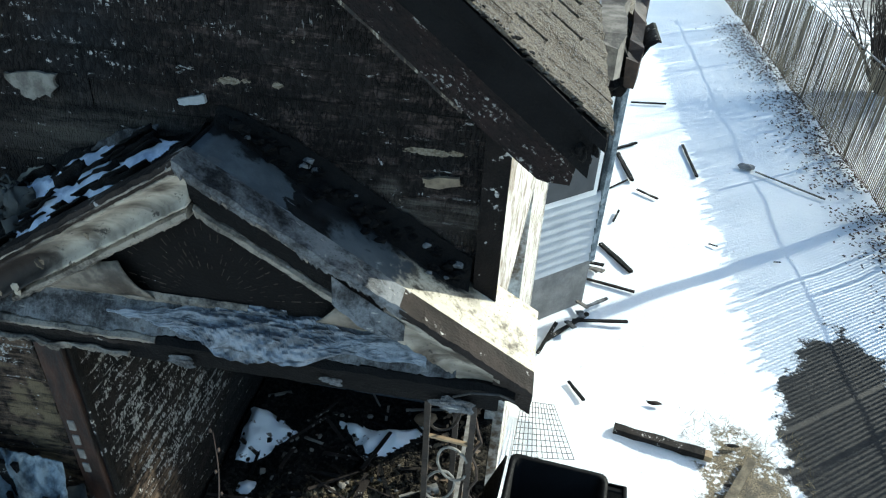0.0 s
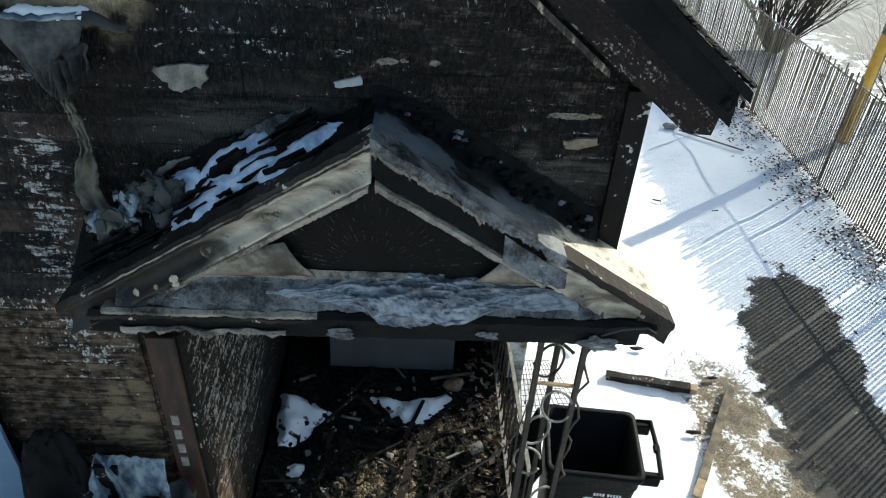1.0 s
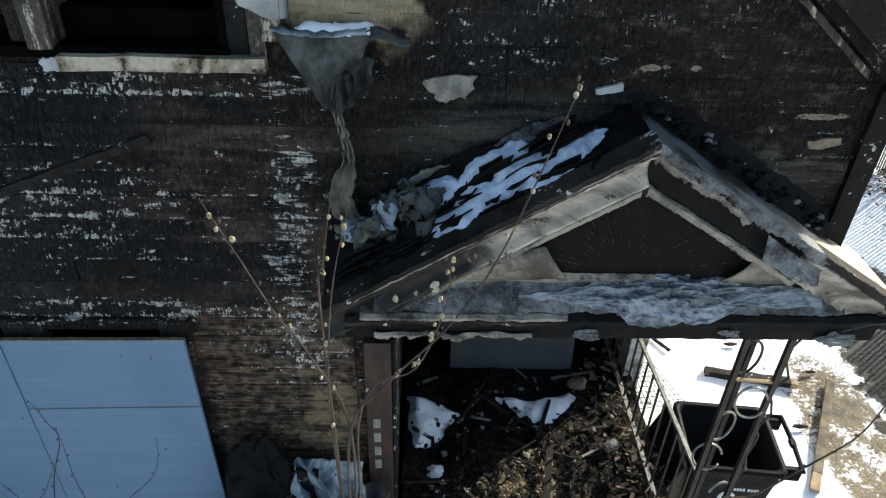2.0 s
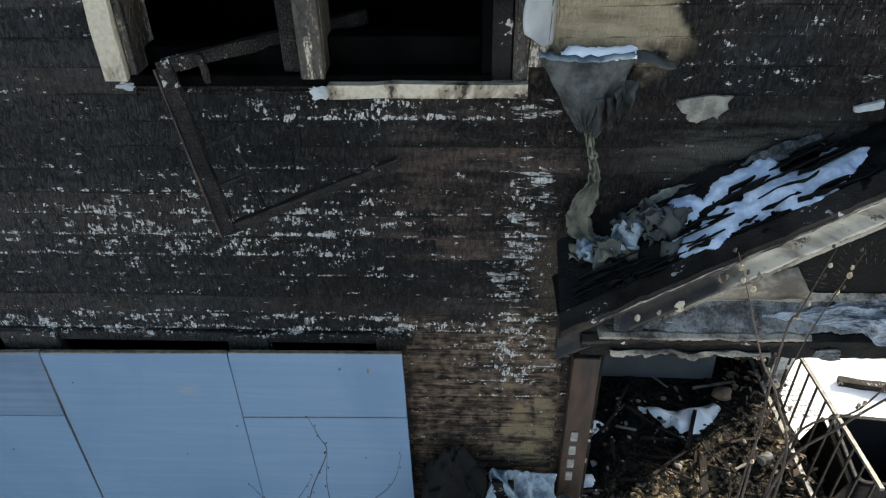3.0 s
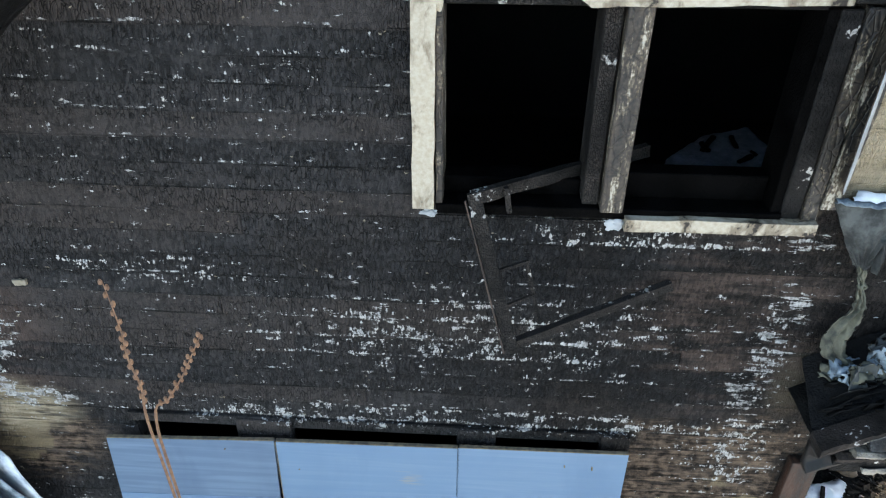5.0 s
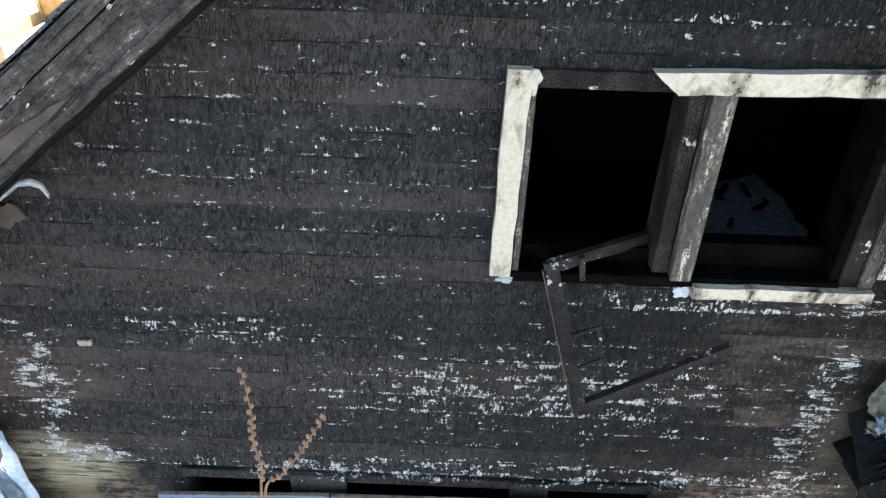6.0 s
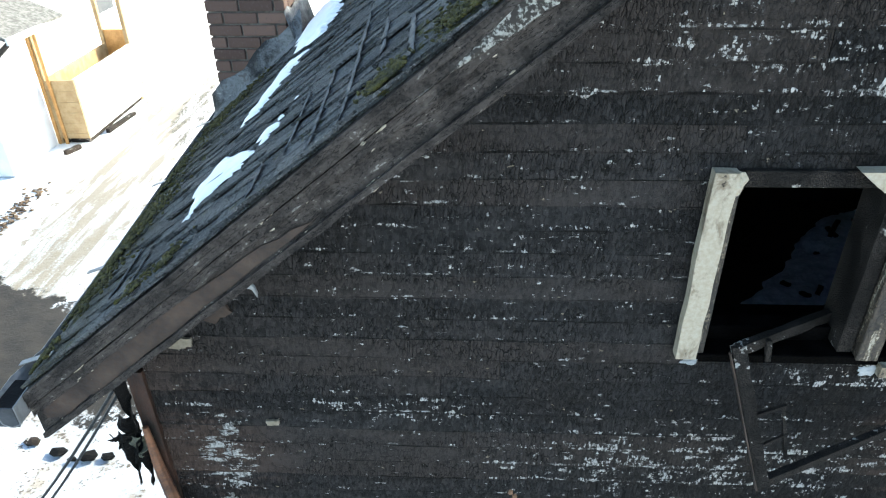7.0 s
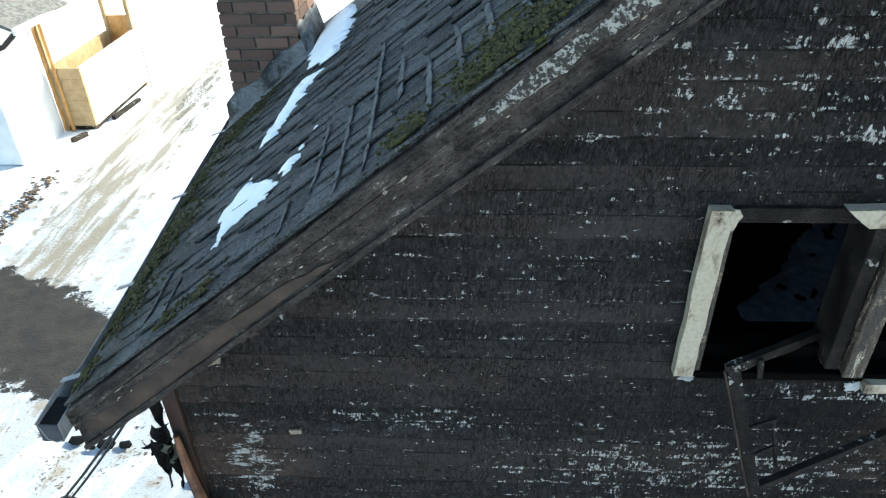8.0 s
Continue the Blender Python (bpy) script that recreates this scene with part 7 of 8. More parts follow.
# ---- wheeled bin ----
def wheeled_bin():
    b = thing("wheeled_bin", "open black wheeled rubbish bin standing in the snow", "rubbish bin", at=(0.385, 2.93, 0.0))
    def loop(bm, w, d, z, r=0.05, k=4, ox=0.0):
        out = []
        for cx, cy, a0 in ((1, 1, 0), (-1, 1, 90), (-1, -1, 180), (1, -1, 270)):
            for i in range(k + 1):
                a = radians(a0 + 90 * i / k)
                out.append(bm.verts.new((ox + cx * (w / 2 - r) + r * math.cos(a), cy * (d / 2 - r) + r * math.sin(a), z)))
        return out
    bm = bmesh.new()
    loops = [loop(bm, 0.44, 0.40, 0.04), loop(bm, 0.46, 0.42, 0.10), loop(bm, 0.55, 0.50, 0.84), loop(bm, 0.565, 0.515, 0.86), loop(bm, 0.565, 0.515, 0.95), loop(bm, 0.60, 0.55, 0.955), loop(bm, 0.60, 0.55, 0.985), loop(bm, 0.53, 0.48, 0.985), loop(bm, 0.41, 0.37, 0.10)]
    for a, c in zip(loops, loops[1:]):
        for i in range(len(a)):
            bm.faces.new((a[i], a[(i + 1) % len(a)], c[(i + 1) % len(a)], c[i]))
    bm.faces.new(loops[0][::-1])
    bm.faces.new(loops[-1])
    part("body", bm, BIN, b, "", True)
    h = bmesh.new()
    tube([(0.30, -0.22, 0.96), (0.40, -0.22, 0.97), (0.41, 0.0, 0.97), (0.40, 0.22, 0.97), (0.30, 0.22, 0.96)], 0.016, 8, h)
    part("handle", h, BIN, b, "", True)
    for y in (-0.20, 0.20):
        part("handle_bracket", box(0.27, 0.40, y - 0.025, y + 0.025, 0.88, 0.97, bevel=0.008), BIN, b)
    part("handle_grip", box(0.385, 0.425, -0.03, 0.03, 0.955, 0.985, bevel=0.006), BIN, b)
    part("lid", sheet([[(-0.33 - 0.05 * i, -0.26 + 0.13 * j, 0.96 - 0.16 * i) for j in range(5)] for i in range(5)], 0.012), BIN, b, "lid hanging open")
    for y in (-0.18, 0.18):
        part("wheel", tube([(0.20, y - 0.03, 0.11), (0.20, y + 0.03, 0.11)], 0.11, 18), CABLE, b)
    disc = bmesh.new()
    bmesh.ops.create_circle(disc, cap_ends=True, segments=24, radius=0.055)
    logo = part("logo", disc, WHITE_PRINT, b, "round white printed mark")
    logo.matrix_basis = pose(0.00, -0.2510, 0.70, 83, 0, 0)
    for dx, dz, w in ((0.0, 0.014, 0.06), (0.005, -0.008, 0.07), (-0.005, -0.028, 0.045)):
        bar = part("print_bar", box(-w / 2, w / 2, -0.005, 0.005, -0.002, 0.001), BIN, b)
        bar.matrix_basis = pose(dx, -0.2525, 0.70 + dz, 83, 0, 8)
    for i in range(9):
        x = 0.02 + 0.018 * i + (0.012 if i > 3 else 0)
        bar = part("print_bar", box(-0.006, 0.006, -0.010, 0.010, -0.001, 0.002), WHITE_PRINT, b, "worn white printed character")
        bar.matrix_basis = pose(x, -0.2690, 0.815, 83, 0, 0)
    b.rotation_euler = (0, 0, radians(-6))
    b.scale = (1.10, 1.10, 1.10)


wheeled_bin()

# ---- things lying in the side yard ----
def stick(p, q, w, h, mat, label, name="charred_stick", z=0.03, rough=0.15):
    single(name, beam((*p, z), (*q, z + 0.01), w, h, rough=rough, cuts=5, rnd=dr), mat, label, "stick" if "stick" in name else "timber", "timbers in the yard")


log = thing("fallen_beam", "charred wooden beam with a raw sawn end in the snow", "beam")
part("timber", beam((1.03, 4.61, 0.035), (1.81, 4.445, 0.045), 0.082, 0.065, rough=0.16, cuts=8, rnd=dr), CHAR_BROWN, log)
part("sawn_end", beam((1.81, 4.445, 0.045), (1.87, 4.43, 0.046), 0.076, 0.060, rough=0.12, cuts=1, rnd=dr), RAW_WOOD, log, "raw tan end")
plank = thing("fallen_plank", "weathered grey plank lying on snow and straw", "plank")
part("plank", beam((2.215, 4.46, 0.05), (1.59, 3.40, 0.05), 0.075, 0.035, rough=0.10, cuts=8, rnd=dr), FENCE, plank)
part("broken_end", beam((1.59, 3.40, 0.05), (1.49, 3.23, 0.05), 0.070, 0.033, rough=0.16, cuts=2, rnd=dr), RAW_WOOD, plank, "fresh tan broken end")
for p, q, w in (((2.422, 10.984), (2.497, 9.866), 0.06), ((1.348, 10.39), (1.512, 9.511), 0.09), ((1.564, 9.263), (1.838, 9.03), 0.05), ((0.65, 6.082), (1.249, 6.171), 0.06), ((2.387, 8.01), (2.491, 7.955), 0.03), ((3.144, 7.763), (3.226, 7.764), 0.025), ((1.692, 12.611), (2.329, 12.689), 0.06),
                ((0.617, 5.132), (0.762, 4.897), 0.05), ((1.231, 10.467), (1.673, 10.847), 0.07), ((1.001, 7.693), (1.348, 7.134), 0.09), ((1.183, 8.273), (1.275, 8.58), 0.04), ((0.776, 6.898), (1.36, 6.738), 0.05), ((1.14, 9.165), (1.444, 9.509), 0.04), ((0.387, 5.705), (0.815, 6.221), 0.07), ((0.298, 5.477), (0.478, 5.989), 0.06)):
    stick(p, q, w * 0.6, w * 0.4, dr.choice((CHAR, CHAR_BLACK, CHAR_BROWN)), "charred piece of timber lying on the snow")
single("stone", lump((3.32, 10.40, 0.04), 0.085, 5, (1.5, 0.9, 0.55), 0.6), CONCRETE, "grey stone at the end of a stick in the snow", "stone")
stick((3.432, 10.277), (4.27, 9.601), 0.022, 0.02, GREY_WOOD, "thin grey stick beside a stone in the snow", "garden_stick")
for i in range(14):
    a = Vector((dr.uniform(0.42, 1.05), dr.uniform(5.9, 7.6), 0.05))
    d = Vector((dr.uniform(-0.25, 0.25), dr.uniform(-0.3, 0.3), dr.uniform(0.0, 0.08)))
    single("broken_board", beam(a, a + d, dr.uniform(0.03, 0.08), 0.02, rough=0.2, cuts=3, rnd=dr), dr.choice((CHAR, CHAR_BLACK, GREY_WOOD, CLAD_ASH)), "broken burnt board piled beside the side wall", "board", "boards by the side wall")
for p in ((1.685, 3.918), (1.987, 4.149), (1.424, 4.987), (2.083, 4.603)):
    single("wood_splinter", lump((*p, 0.04), 0.035, p[0], (2.2, 0.7, 0.5), 0.6, 1), CHAR_BROWN, "small charred splinter on the snow", "splinter", "splinters on the snow")


# wire basket panel on the snow
def wire_panel():
    w = thing("wire_panel", "thin wire grid panel lying on the snow", "wire grid")
    c = [Vector((0.18, 4.718, 0.10)), Vector((0.474, 4.7, 0.12)), Vector((0.655, 4.07, 0.16)), Vector((0.124, 4.016, 0.14))]
    for i in range(13):
        f = i / 12
        part("wire", tube([c[0].lerp(c[1], f), c[3].lerp(c[2], f)], 0.0035, 4), CABLE, w)
    for i in range(11):
        f = i / 10
        part("wire", tube([c[0].lerp(c[3], f), c[1].lerp(c[2], f)], 0.0035, 4), CABLE, w)


wire_panel()


# ---- rear wing with white siding ----
def rear_wing():
    w = thing("rear_wing", "rear house wing with white vinyl siding and a grey block base", "house")
    plan = [(-0.11, 5.70), (0.76, 6.46), (0.76, 11.6), (-0.11, 11.6)]
    side_dir = Vector((0.87, 0.76, 0)).normalized()
    out_dir = Vector((side_dir.y, -side_dir.x, 0))
    start = Vector((-0.11, 5.70, 0))
    length = math.hypot(0.87, 0.76)
    def canted(nm, a, b, z0, z1, d0, d1, mat_, parent_, lab="", low=None):
        """A piece on the canted face: from a to b along it, d0 to d1 proud of it; low: how far its lower edge stands out."""
        bm = bmesh.new()
        ends = []
        for u in (a, b):
            c = start + side_dir * u
            ends.append([bm.verts.new(c + out_dir * d + Vector((0, 0, z))) for d, z in ((d0, z0), (d1 if low is None else low, z0), (d1, z1), (d0, z1))])
        p, q = ends
        bm.faces.new(p)
        bm.faces.new(q[::-1])
        for k in range(4):
            bm.faces.new((p[k], q[k], q[(k + 1) % 4], p[(k + 1) % 4]))
        return part(nm, bm, mat_, parent_, lab)
    part("base", prism(bmesh.new(), plan, "z", 0.0, 0.60), CONCRETE, w)
    part("wall", prism(bmesh.new(), [(x - 0.02, y + 0.03) for x, y in plan], "z", 0.60, 3.10), GREY_PAINT, w)
    for i in range(8):
        z = 0.62 + 0.105 * i
        canted("siding_board", 0.0, length - 0.05, z, z + 0.105, -0.02, 0.006, WING_SHADED, w, low=0.030)
    win = canted("window", 0.02, length - 0.14, 1.46, 2.70, -0.02, 0.030, VINYL, w, "white window frame")
    canted("pane", 0.06, length - 0.20, 1.53, 2.62, 0.030, 0.036, GREY_PAINT, win, "dull grey storm pane")
    canted("corner_trim", length - 0.05, length + 0.02, 0.60, 3.05, -0.03, 0.034, CLOTH_BLUE, w, "pale blue corner trim")
    part("side_trim", box(0.742, 0.80, 6.45, 6.50, 0.60, 3.05), CLOTH_BLUE, w)
    part("roof", sheet([[(0.86 - 0.9 * i / 4, 6.3 + 1.25 * j, 3.10 + 0.75 * i / 4) for j in range(5)] for i in range(5)], 0.04), SHINGLE_SUNLIT, w)
    rows = [[(0.44 + 0.07 * a + 0.03 * noise.noise(Vector((a, b, 1))), 5.2 + 0.28 * b, 3.46 - 0.11 * a + 0.06 * noise.noise(Vector((a, b, 4)))) for a in range(4)] for b in range(5)]
    part("torn_felt", sheet(rows, 0.01), CHAR, w, "torn burnt roofing felt")
    part("broken_eave", beam((0.36, 4.9, 3.28), (0.50, 6.6, 3.42), 0.26, 0.28, rough=0.22, cuts=9, rnd=dr), GREY_WOOD, w, "broken grey eave box")
    part("broken_eave", beam((0.62, 5.2, 3.10), (0.74, 6.3, 3.36), 0.10, 0.26, rough=0.25, cuts=7, rnd=dr), BARE_BROWN, w, "split brown eave board")
    curl = [[(0.76 + 0.07 * math.cos(a * 0.9), 5.45 + 0.10 * b, 3.30 + 0.08 * math.sin(a * 0.9) - 0.06 * a) for a in range(5)] for b in range(6)]
    part("torn_felt", sheet(curl, 0.01), CHAR, w, "curled burnt felt", True)
    part("torn_gutter", tube([(0.50, 5.2, 2.95), (0.58, 5.5, 2.98), (0.66, 5.9, 3.02), (0.70, 6.3, 3.10)], [0.03, 0.05, 0.055, 0.05], 7), CHAR_BLACK, w, "bent burnt gutter")
    for pts in ([(0.12, 3.2, 3.98), (0.22, 3.7, 3.75), (0.26, 3.9, 3.45), (0.30, 4.0, 3.2)], [(0.13, 4.0, 4.0), (0.24, 4.3, 3.85), (0.27, 4.5, 3.70)], [(0.13, 4.5, 4.02), (0.26, 4.9, 3.86), (0.22, 5.0, 3.72)]):
        part("loose_strip", tube(pts, 0.012, 5), GALV, w, "loose pale strip of metal edging")
    part("rubble", lump((0.52, 5.30, 3.02), 0.11, 3, (1.0, 1.2, 0.8), 0.6), CHAR_BLACK, w, "hanging charred eave")


rear_wing()


# ---- fence and what stands behind it ----
def fence_x(y):
    return 5.16 - 0.018 * y


def fence():
    f = thing("picket_fence", "tall silvered fence of thin wooden sticks with narrow gaps", "fence")
    fr = random.Random(31)
    meshes = []
    for s in range(10):
        h = 1.66 + fr.uniform(-0.09, 0.07)
        meshes.append(mesh_of("picket", beam((0, 0, 0.02), (fr.uniform(-0.003, 0.003), fr.uniform(-0.002, 0.002), h), 0.029, 0.005, up=(1, 0, 0), rough=0.10, cuts=2, rnd=fr), FENCE))
    far = bmesh.new()
    pitch, y, count = 0.0525, 2.6, 0
    while y < 24.0:
        x = fence_x(y) + 0.012 * math.sin(y * 2.1)
        dip = 0.07 * noise.noise(Vector((y * 1.3, 0, 2))) + 0.03 * noise.noise(Vector((y * 9, 4, 2)))
        if fr.random() > 0.010:
            if y > 4.6 and count < 290:
                ob = new("picket", fr.choice(meshes))
                ob.parent = f
                ob.matrix_basis = pose(x, y, dip - 0.03, fr.uniform(-0.12, 0.12) + 0.5 * noise.noise(Vector((y * 0.9, 7, 1))), fr.uniform(-0.3, 0.3), 4.1)
                count += 1
            else:
                beam((x, y, dip - 0.01), (x + fr.uniform(-0.006, 0.006), y + fr.uniform(-0.004, 0.004), 1.63 + dip), 0.029, 0.005, far, up=(1, 0, 0))
        y += pitch + fr.uniform(-0.0015, 0.0015)
    part("picket_run", far, FENCE, f, "further thin pickets")["kind"] = "stuff"
    for z in (0.3, 0.85, 1.35):
        part("wire", tube([(fence_x(0.9) + 0.012, 0.9, z), (fence_x(22) + 0.012, 22, z)], 0.003, 4), IRON, f)
    for i in range(9):
        y = 1.2 + 2.5 * i
        part("post", tube([(fence_x(y) + 0.05, y, 0), (fence_x(y) + 0.05, y, 1.48)], 0.022, 8), IRON, f)
    part("top_rail", tube([(fence_x(3) + 0.42, 3, 1.34), (fence_x(20) + 0.42, 20, 1.34)], 0.014, 7), GALV, f, "grey tubular rail behind the pickets")
    for i in range(7):
        y = 3.0 + 2.8 * i
        part("rail_post", tube([(fence_x(y) + 0.42, y, 0), (fence_x(y) + 0.42, y, 1.34)], 0.018, 7), GALV, f)


fence()


def pole():
    p = thing("utility_pole", "grey utility pole with a yellow guard behind the fence", "pole")
    part("shaft", tube([(6.16, 10.15, 0), (6.16, 10.15, 8.5)], [0.095, 0.08], 14), GREY_WOOD, p)
    part("guard", tube([(6.125, 10.115, 0.05), (6.125, 10.115, 1.80)], 0.082, 14), YELLOW, p, "faded yellow plastic guard")


pole()


def shrub(name, label, base, seed, stems, height, spread, mat, thick=0.018):
    """A bare shrub: forking stems that thin out to twigs."""
    s = thing(name, label, "shrub", at=base)
    rnd = random.Random(seed)
    def grow(bm, p, d, length, r, level):
        pts, rr = [p], [r]
        for k in range(4):
            d = (d + Vector((rnd.uniform(-0.22, 0.22), rnd.uniform(-0.22, 0.22), rnd.uniform(-0.02, 0.16)))).normalized()
            p = p + d * length / 4
            pts.append(p)
            rr.append(r * (1 - 0.17 * (k + 1)))
        tube(pts, rr, 4, bm)
        if level:
            for k in range(3):
                i = rnd.choice((2, 3, 4))
                e = (d + Vector((rnd.uniform(-0.8, 0.8), rnd.uniform(-0.8, 0.8), rnd.uniform(-0.15, 0.5)))).normalized()
                grow(bm, pts[i], e, length * rnd.uniform(0.5, 0.75), rr[i] * 0.7, level - 1)
    for i in range(stems):
        bm = bmesh.new()
        a = rnd.uniform(0, 2 * math.pi)
        d = Vector((math.cos(a) * spread, math.sin(a) * spread, 1)).normalized()
        grow(bm, Vector((0.1 * math.cos(a), 0.1 * math.sin(a), 0)), d, height * rnd.uniform(0.4, 0.6), thick * rnd.uniform(0.7, 1.2), 3)
        part("stem", bm, mat, s)


shrub("bare_shrub", "large bare grey-brown shrub behind the fence in winter", (6.713, 14.458, 0), 3, 64, 3.6, 0.65, BARK_DARK, 0.027)
shrub("bare_shrub", "bare shrub with thin twigs beside the street", (7.75, 11.0, 0), 9, 26, 3.2, 0.85, BARK_DARK, 0.016)

RED_LEAF = plain("red_brown_leaf", (0.022, 0.013, 0.009), (0.105, 0.058, 0.038), 6.0, 0.8)
# dead leaves along the fence, in one heap nobody could count
lf = bmesh.new()
lr = random.Random(77)
for i in range(6500):
    y = lr.uniform(2.5, 19)
    if noise.noise(Vector((y * 1.1, 3, 8))) < -0.12 and lr.random() < 0.75:
        continue
    x = fence_x(y) - abs(lr.gauss(0, 0.36)) - 0.05
    s = lr.uniform(0.012, 0.036)
    a = lr.uniform(0, 6.28)
    u, v = Vector((math.cos(a), math.sin(a), lr.uniform(-0.3, 0.3))) * s, Vector((-math.sin(a), math.cos(a), lr.uniform(-0.3, 0.3))) * s * 0.6
    c = Vector((x, y, 0.045 + 0.08 * math.exp(-((x - fence_x(y)) / 0.4) ** 2) + lr.uniform(0, 0.02)))
    lf.faces.new([lf.verts.new(c - u), lf.verts.new(c + v), lf.verts.new(c + u + Vector((0, 0, 0.01))), lf.verts.new(c - v)])
single("fallen_leaves", lf, RED_LEAF, "dead brown leaves scattered along the fence", "leaves", kind="stuff")
gr = bmesh.new()
for i in range(2600):
    x, y = lr.uniform(1.65, 2.75), lr.uniform(1.2, 5.0)
    if noise.noise(Vector((x * 2.5, y * 2.5, 1))) < -0.05:
        continue
    a, h = lr.uniform(0, 6.28), lr.uniform(0.02, 0.07)
    c = Vector((x, y, 0.0))
    side = Vector((math.cos(a), math.sin(a), 0))
    lean = Vector((lr.uniform(-0.08, 0.08), lr.uniform(-0.08, 0.08), h))
    gr.faces.new([gr.verts.new(c - side * 0.003), gr.verts.new(c + side * 0.003), gr.verts.new(c + lean)])
STRAW = plain("straw_grass", (0.075, 0.055, 0.028), (0.30, 0.235, 0.13), 8.0, 0.85)
single("dry_grass", gr, STRAW, "dry straw-coloured grass showing through the snow", "grass", kind="stuff")


# ---- left side: gutter, chimney, yard ----
def gutter():
    g = thing("gutter", "dull aluminium eaves gutter with a bent open end", "gutter")
    ex = EAVE_L - 0.01
    prof = [(0.0, 0.0), (0.0, -0.085), (-0.035, -0.10), (-0.065, -0.085), (-0.08, -0.02), (-0.09, 0.0)]
    zt = roof_z(EAVE_L) - 0.02
    rows = [[(ex + px * (1.0 if y < 1.86 else 0.5) - SKEW * (y - RAKE_Y), y, zt + pz - 0.004 * math.sin(y * 3)) for px, pz in prof] for y in [1.62 + 4.0 * i / 24 for i in range(25)]]
    part("trough", sheet(rows, 0.004), GALV, g)
    part("end_cap", beam((ex - 0.042, 1.625, zt - 0.095), (ex - 0.042, 1.625, zt - 0.005), 0.085, 0.006, up=(0, 1, 0)), SLATE, g, "dented dark grey end cap")
    # black block fills the trough end in place of the shade inside
    part("end_shade", beam((ex - 0.042, 1.63, zt - 0.052), (ex - 0.042, 1.78, zt - 0.052), 0.078, 0.085), CHAR_BLACK, g, "black block for the shade inside the open trough end")
    for y in (1.86, 2.50, 3.4, 4.3):
        part("strap", beam((ex - 0.09 - SKEW * (y - RAKE_Y), y, zt + 0.004), (ex + 0.10 - SKEW * (y - RAKE_Y), y, zt + 0.075), 0.03, 0.004), GALV, g, "bare metal strap")


gutter()


def chimney():
    c = thing("chimney", "red-brown brick chimney with grey metal flashing at the roof", "chimney")
    x0, x1, y0, y1, zb, zt = -6.25, -5.73, 4.42, 5.0, 3.75, 6.6
    part("core", box(x0 + 0.012, x1 - 0.012, y0 + 0.012, y1 - 0.012, zb, zt), CHIMNEY_JOINT, c)
    L, H, G = 0.215, 0.066, 0.012
    rnd = random.Random(2)
    meshes = {}
    def brick(sx, sy):
        key = (round(sx, 3), round(sy, 3))
        if key not in meshes:
            meshes[key] = mesh_of("brick", box(-sx / 2, sx / 2, -sy / 2, sy / 2, 0, H, bevel=0.004), BRICK)
        return meshes[key]
    z, k = zb, 0
    while z < zt - 0.05 and k < 34:
        off = (L + G) / 2 if k % 2 else 0.0
        for face in ("front", "right", "left"):
            span0, span1 = (x0, x1) if face == "front" else (y0 + 0.10, y1)
            p = span0 - off
            while p < span1 - 0.01:
                a, b = max(p, span0), min(p + L, span1)
                if b - a > 0.03:
                    mid_, ln = (a + b) / 2, b - a
                    if face == "front":
                        ob, loc = new("brick", brick(ln, 0.09)), (mid_, y0 + 0.045, z)
                    elif face == "right":
                        ob, loc = new("brick", brick(0.09, ln)), (x1 - 0.045, mid_, z)
                    else:
                        ob, loc = new("brick", brick(0.09, ln)), (x0 + 0.045, mid_, z)
                    ob.parent = c
                    ob.matrix_basis = pose(*loc, 0, 0, rnd.uniform(-0.5, 0.5)) @ Matrix.Translation((0, rnd.uniform(-0.002, 0.002), 0))
                p += L + G
        z += H + G
        k += 1
    # stepped flashing
    rows = []
    for i in range(9):
        x = x0 - 0.06 + (x1 - x0 + 0.16) * i / 8
        z = roof_z(x, y0)
        rows.append([(x, y0 - 0.16, z + 0.012), (x, y0 - 0.06, z + 0.02 + 0.01 * math.sin(i * 2)), (x, y0 - 0.012, z + 0.05), (x, y0 - 0.008, z + 0.16 + 0.03 * math.sin(i * 1.7))])
    part("flashing", sheet(rows, 0.004), CLAD_ASH, c, "dull grey metal flashing", True)
    rows = [[(x1 + 0.006 + 0.05 * b, y0 - 0.05 + 0.1 * a, roof_z(x1 + 0.05 * b, y0) + 0.03 + 0.22 * (1 - b) + 0.02 * math.sin(a * 2.2)) for a in range(7)] for b in (0, 0.5, 1)]
    part("flashing", sheet(rows, 0.004), CLAD_ASH, c, "", True)


chimney()


# snow streaks and moss on the left slope
def roof_snow(name, label, outline, seed, hole=0.75, lift=0.014):
    bm = snow_field(outline, lift, lambda x, y: roof_z(x, y) + 0.022, seed, 0.009, hole, 7.0, 0.03, 0.045)
    single(name, bm, SNOW, label, "snow", kind="stuff", smooth=True)


roof_snow("snow_streak", "thin streak of old snow on the shingles", [(-5.60, 2.12), (-5.67, 2.45), (-5.58, 2.70), (-5.47, 2.50), (-5.41, 2.45), (-5.30, 2.25), (-5.42, 2.23), (-5.53, 2.20)], 3, 0.80)
roof_snow("snow_streak", "thin streak of old snow on the shingles", [(-5.66, 3.05), (-5.64, 3.45), (-5.57, 3.78), (-5.38, 3.58), (-5.45, 3.48), (-5.50, 3.35), (-5.55, 3.00)], 5, 0.82)
roof_snow("snow_drift", "snow lodged beside the chimney on the roof", [(-5.58, 3.92), (-5.66, 4.40), (-5.60, 4.75), (-5.37, 4.72), (-5.29, 4.05), (-5.35, 3.70)], 7, 0.35, 0.035)
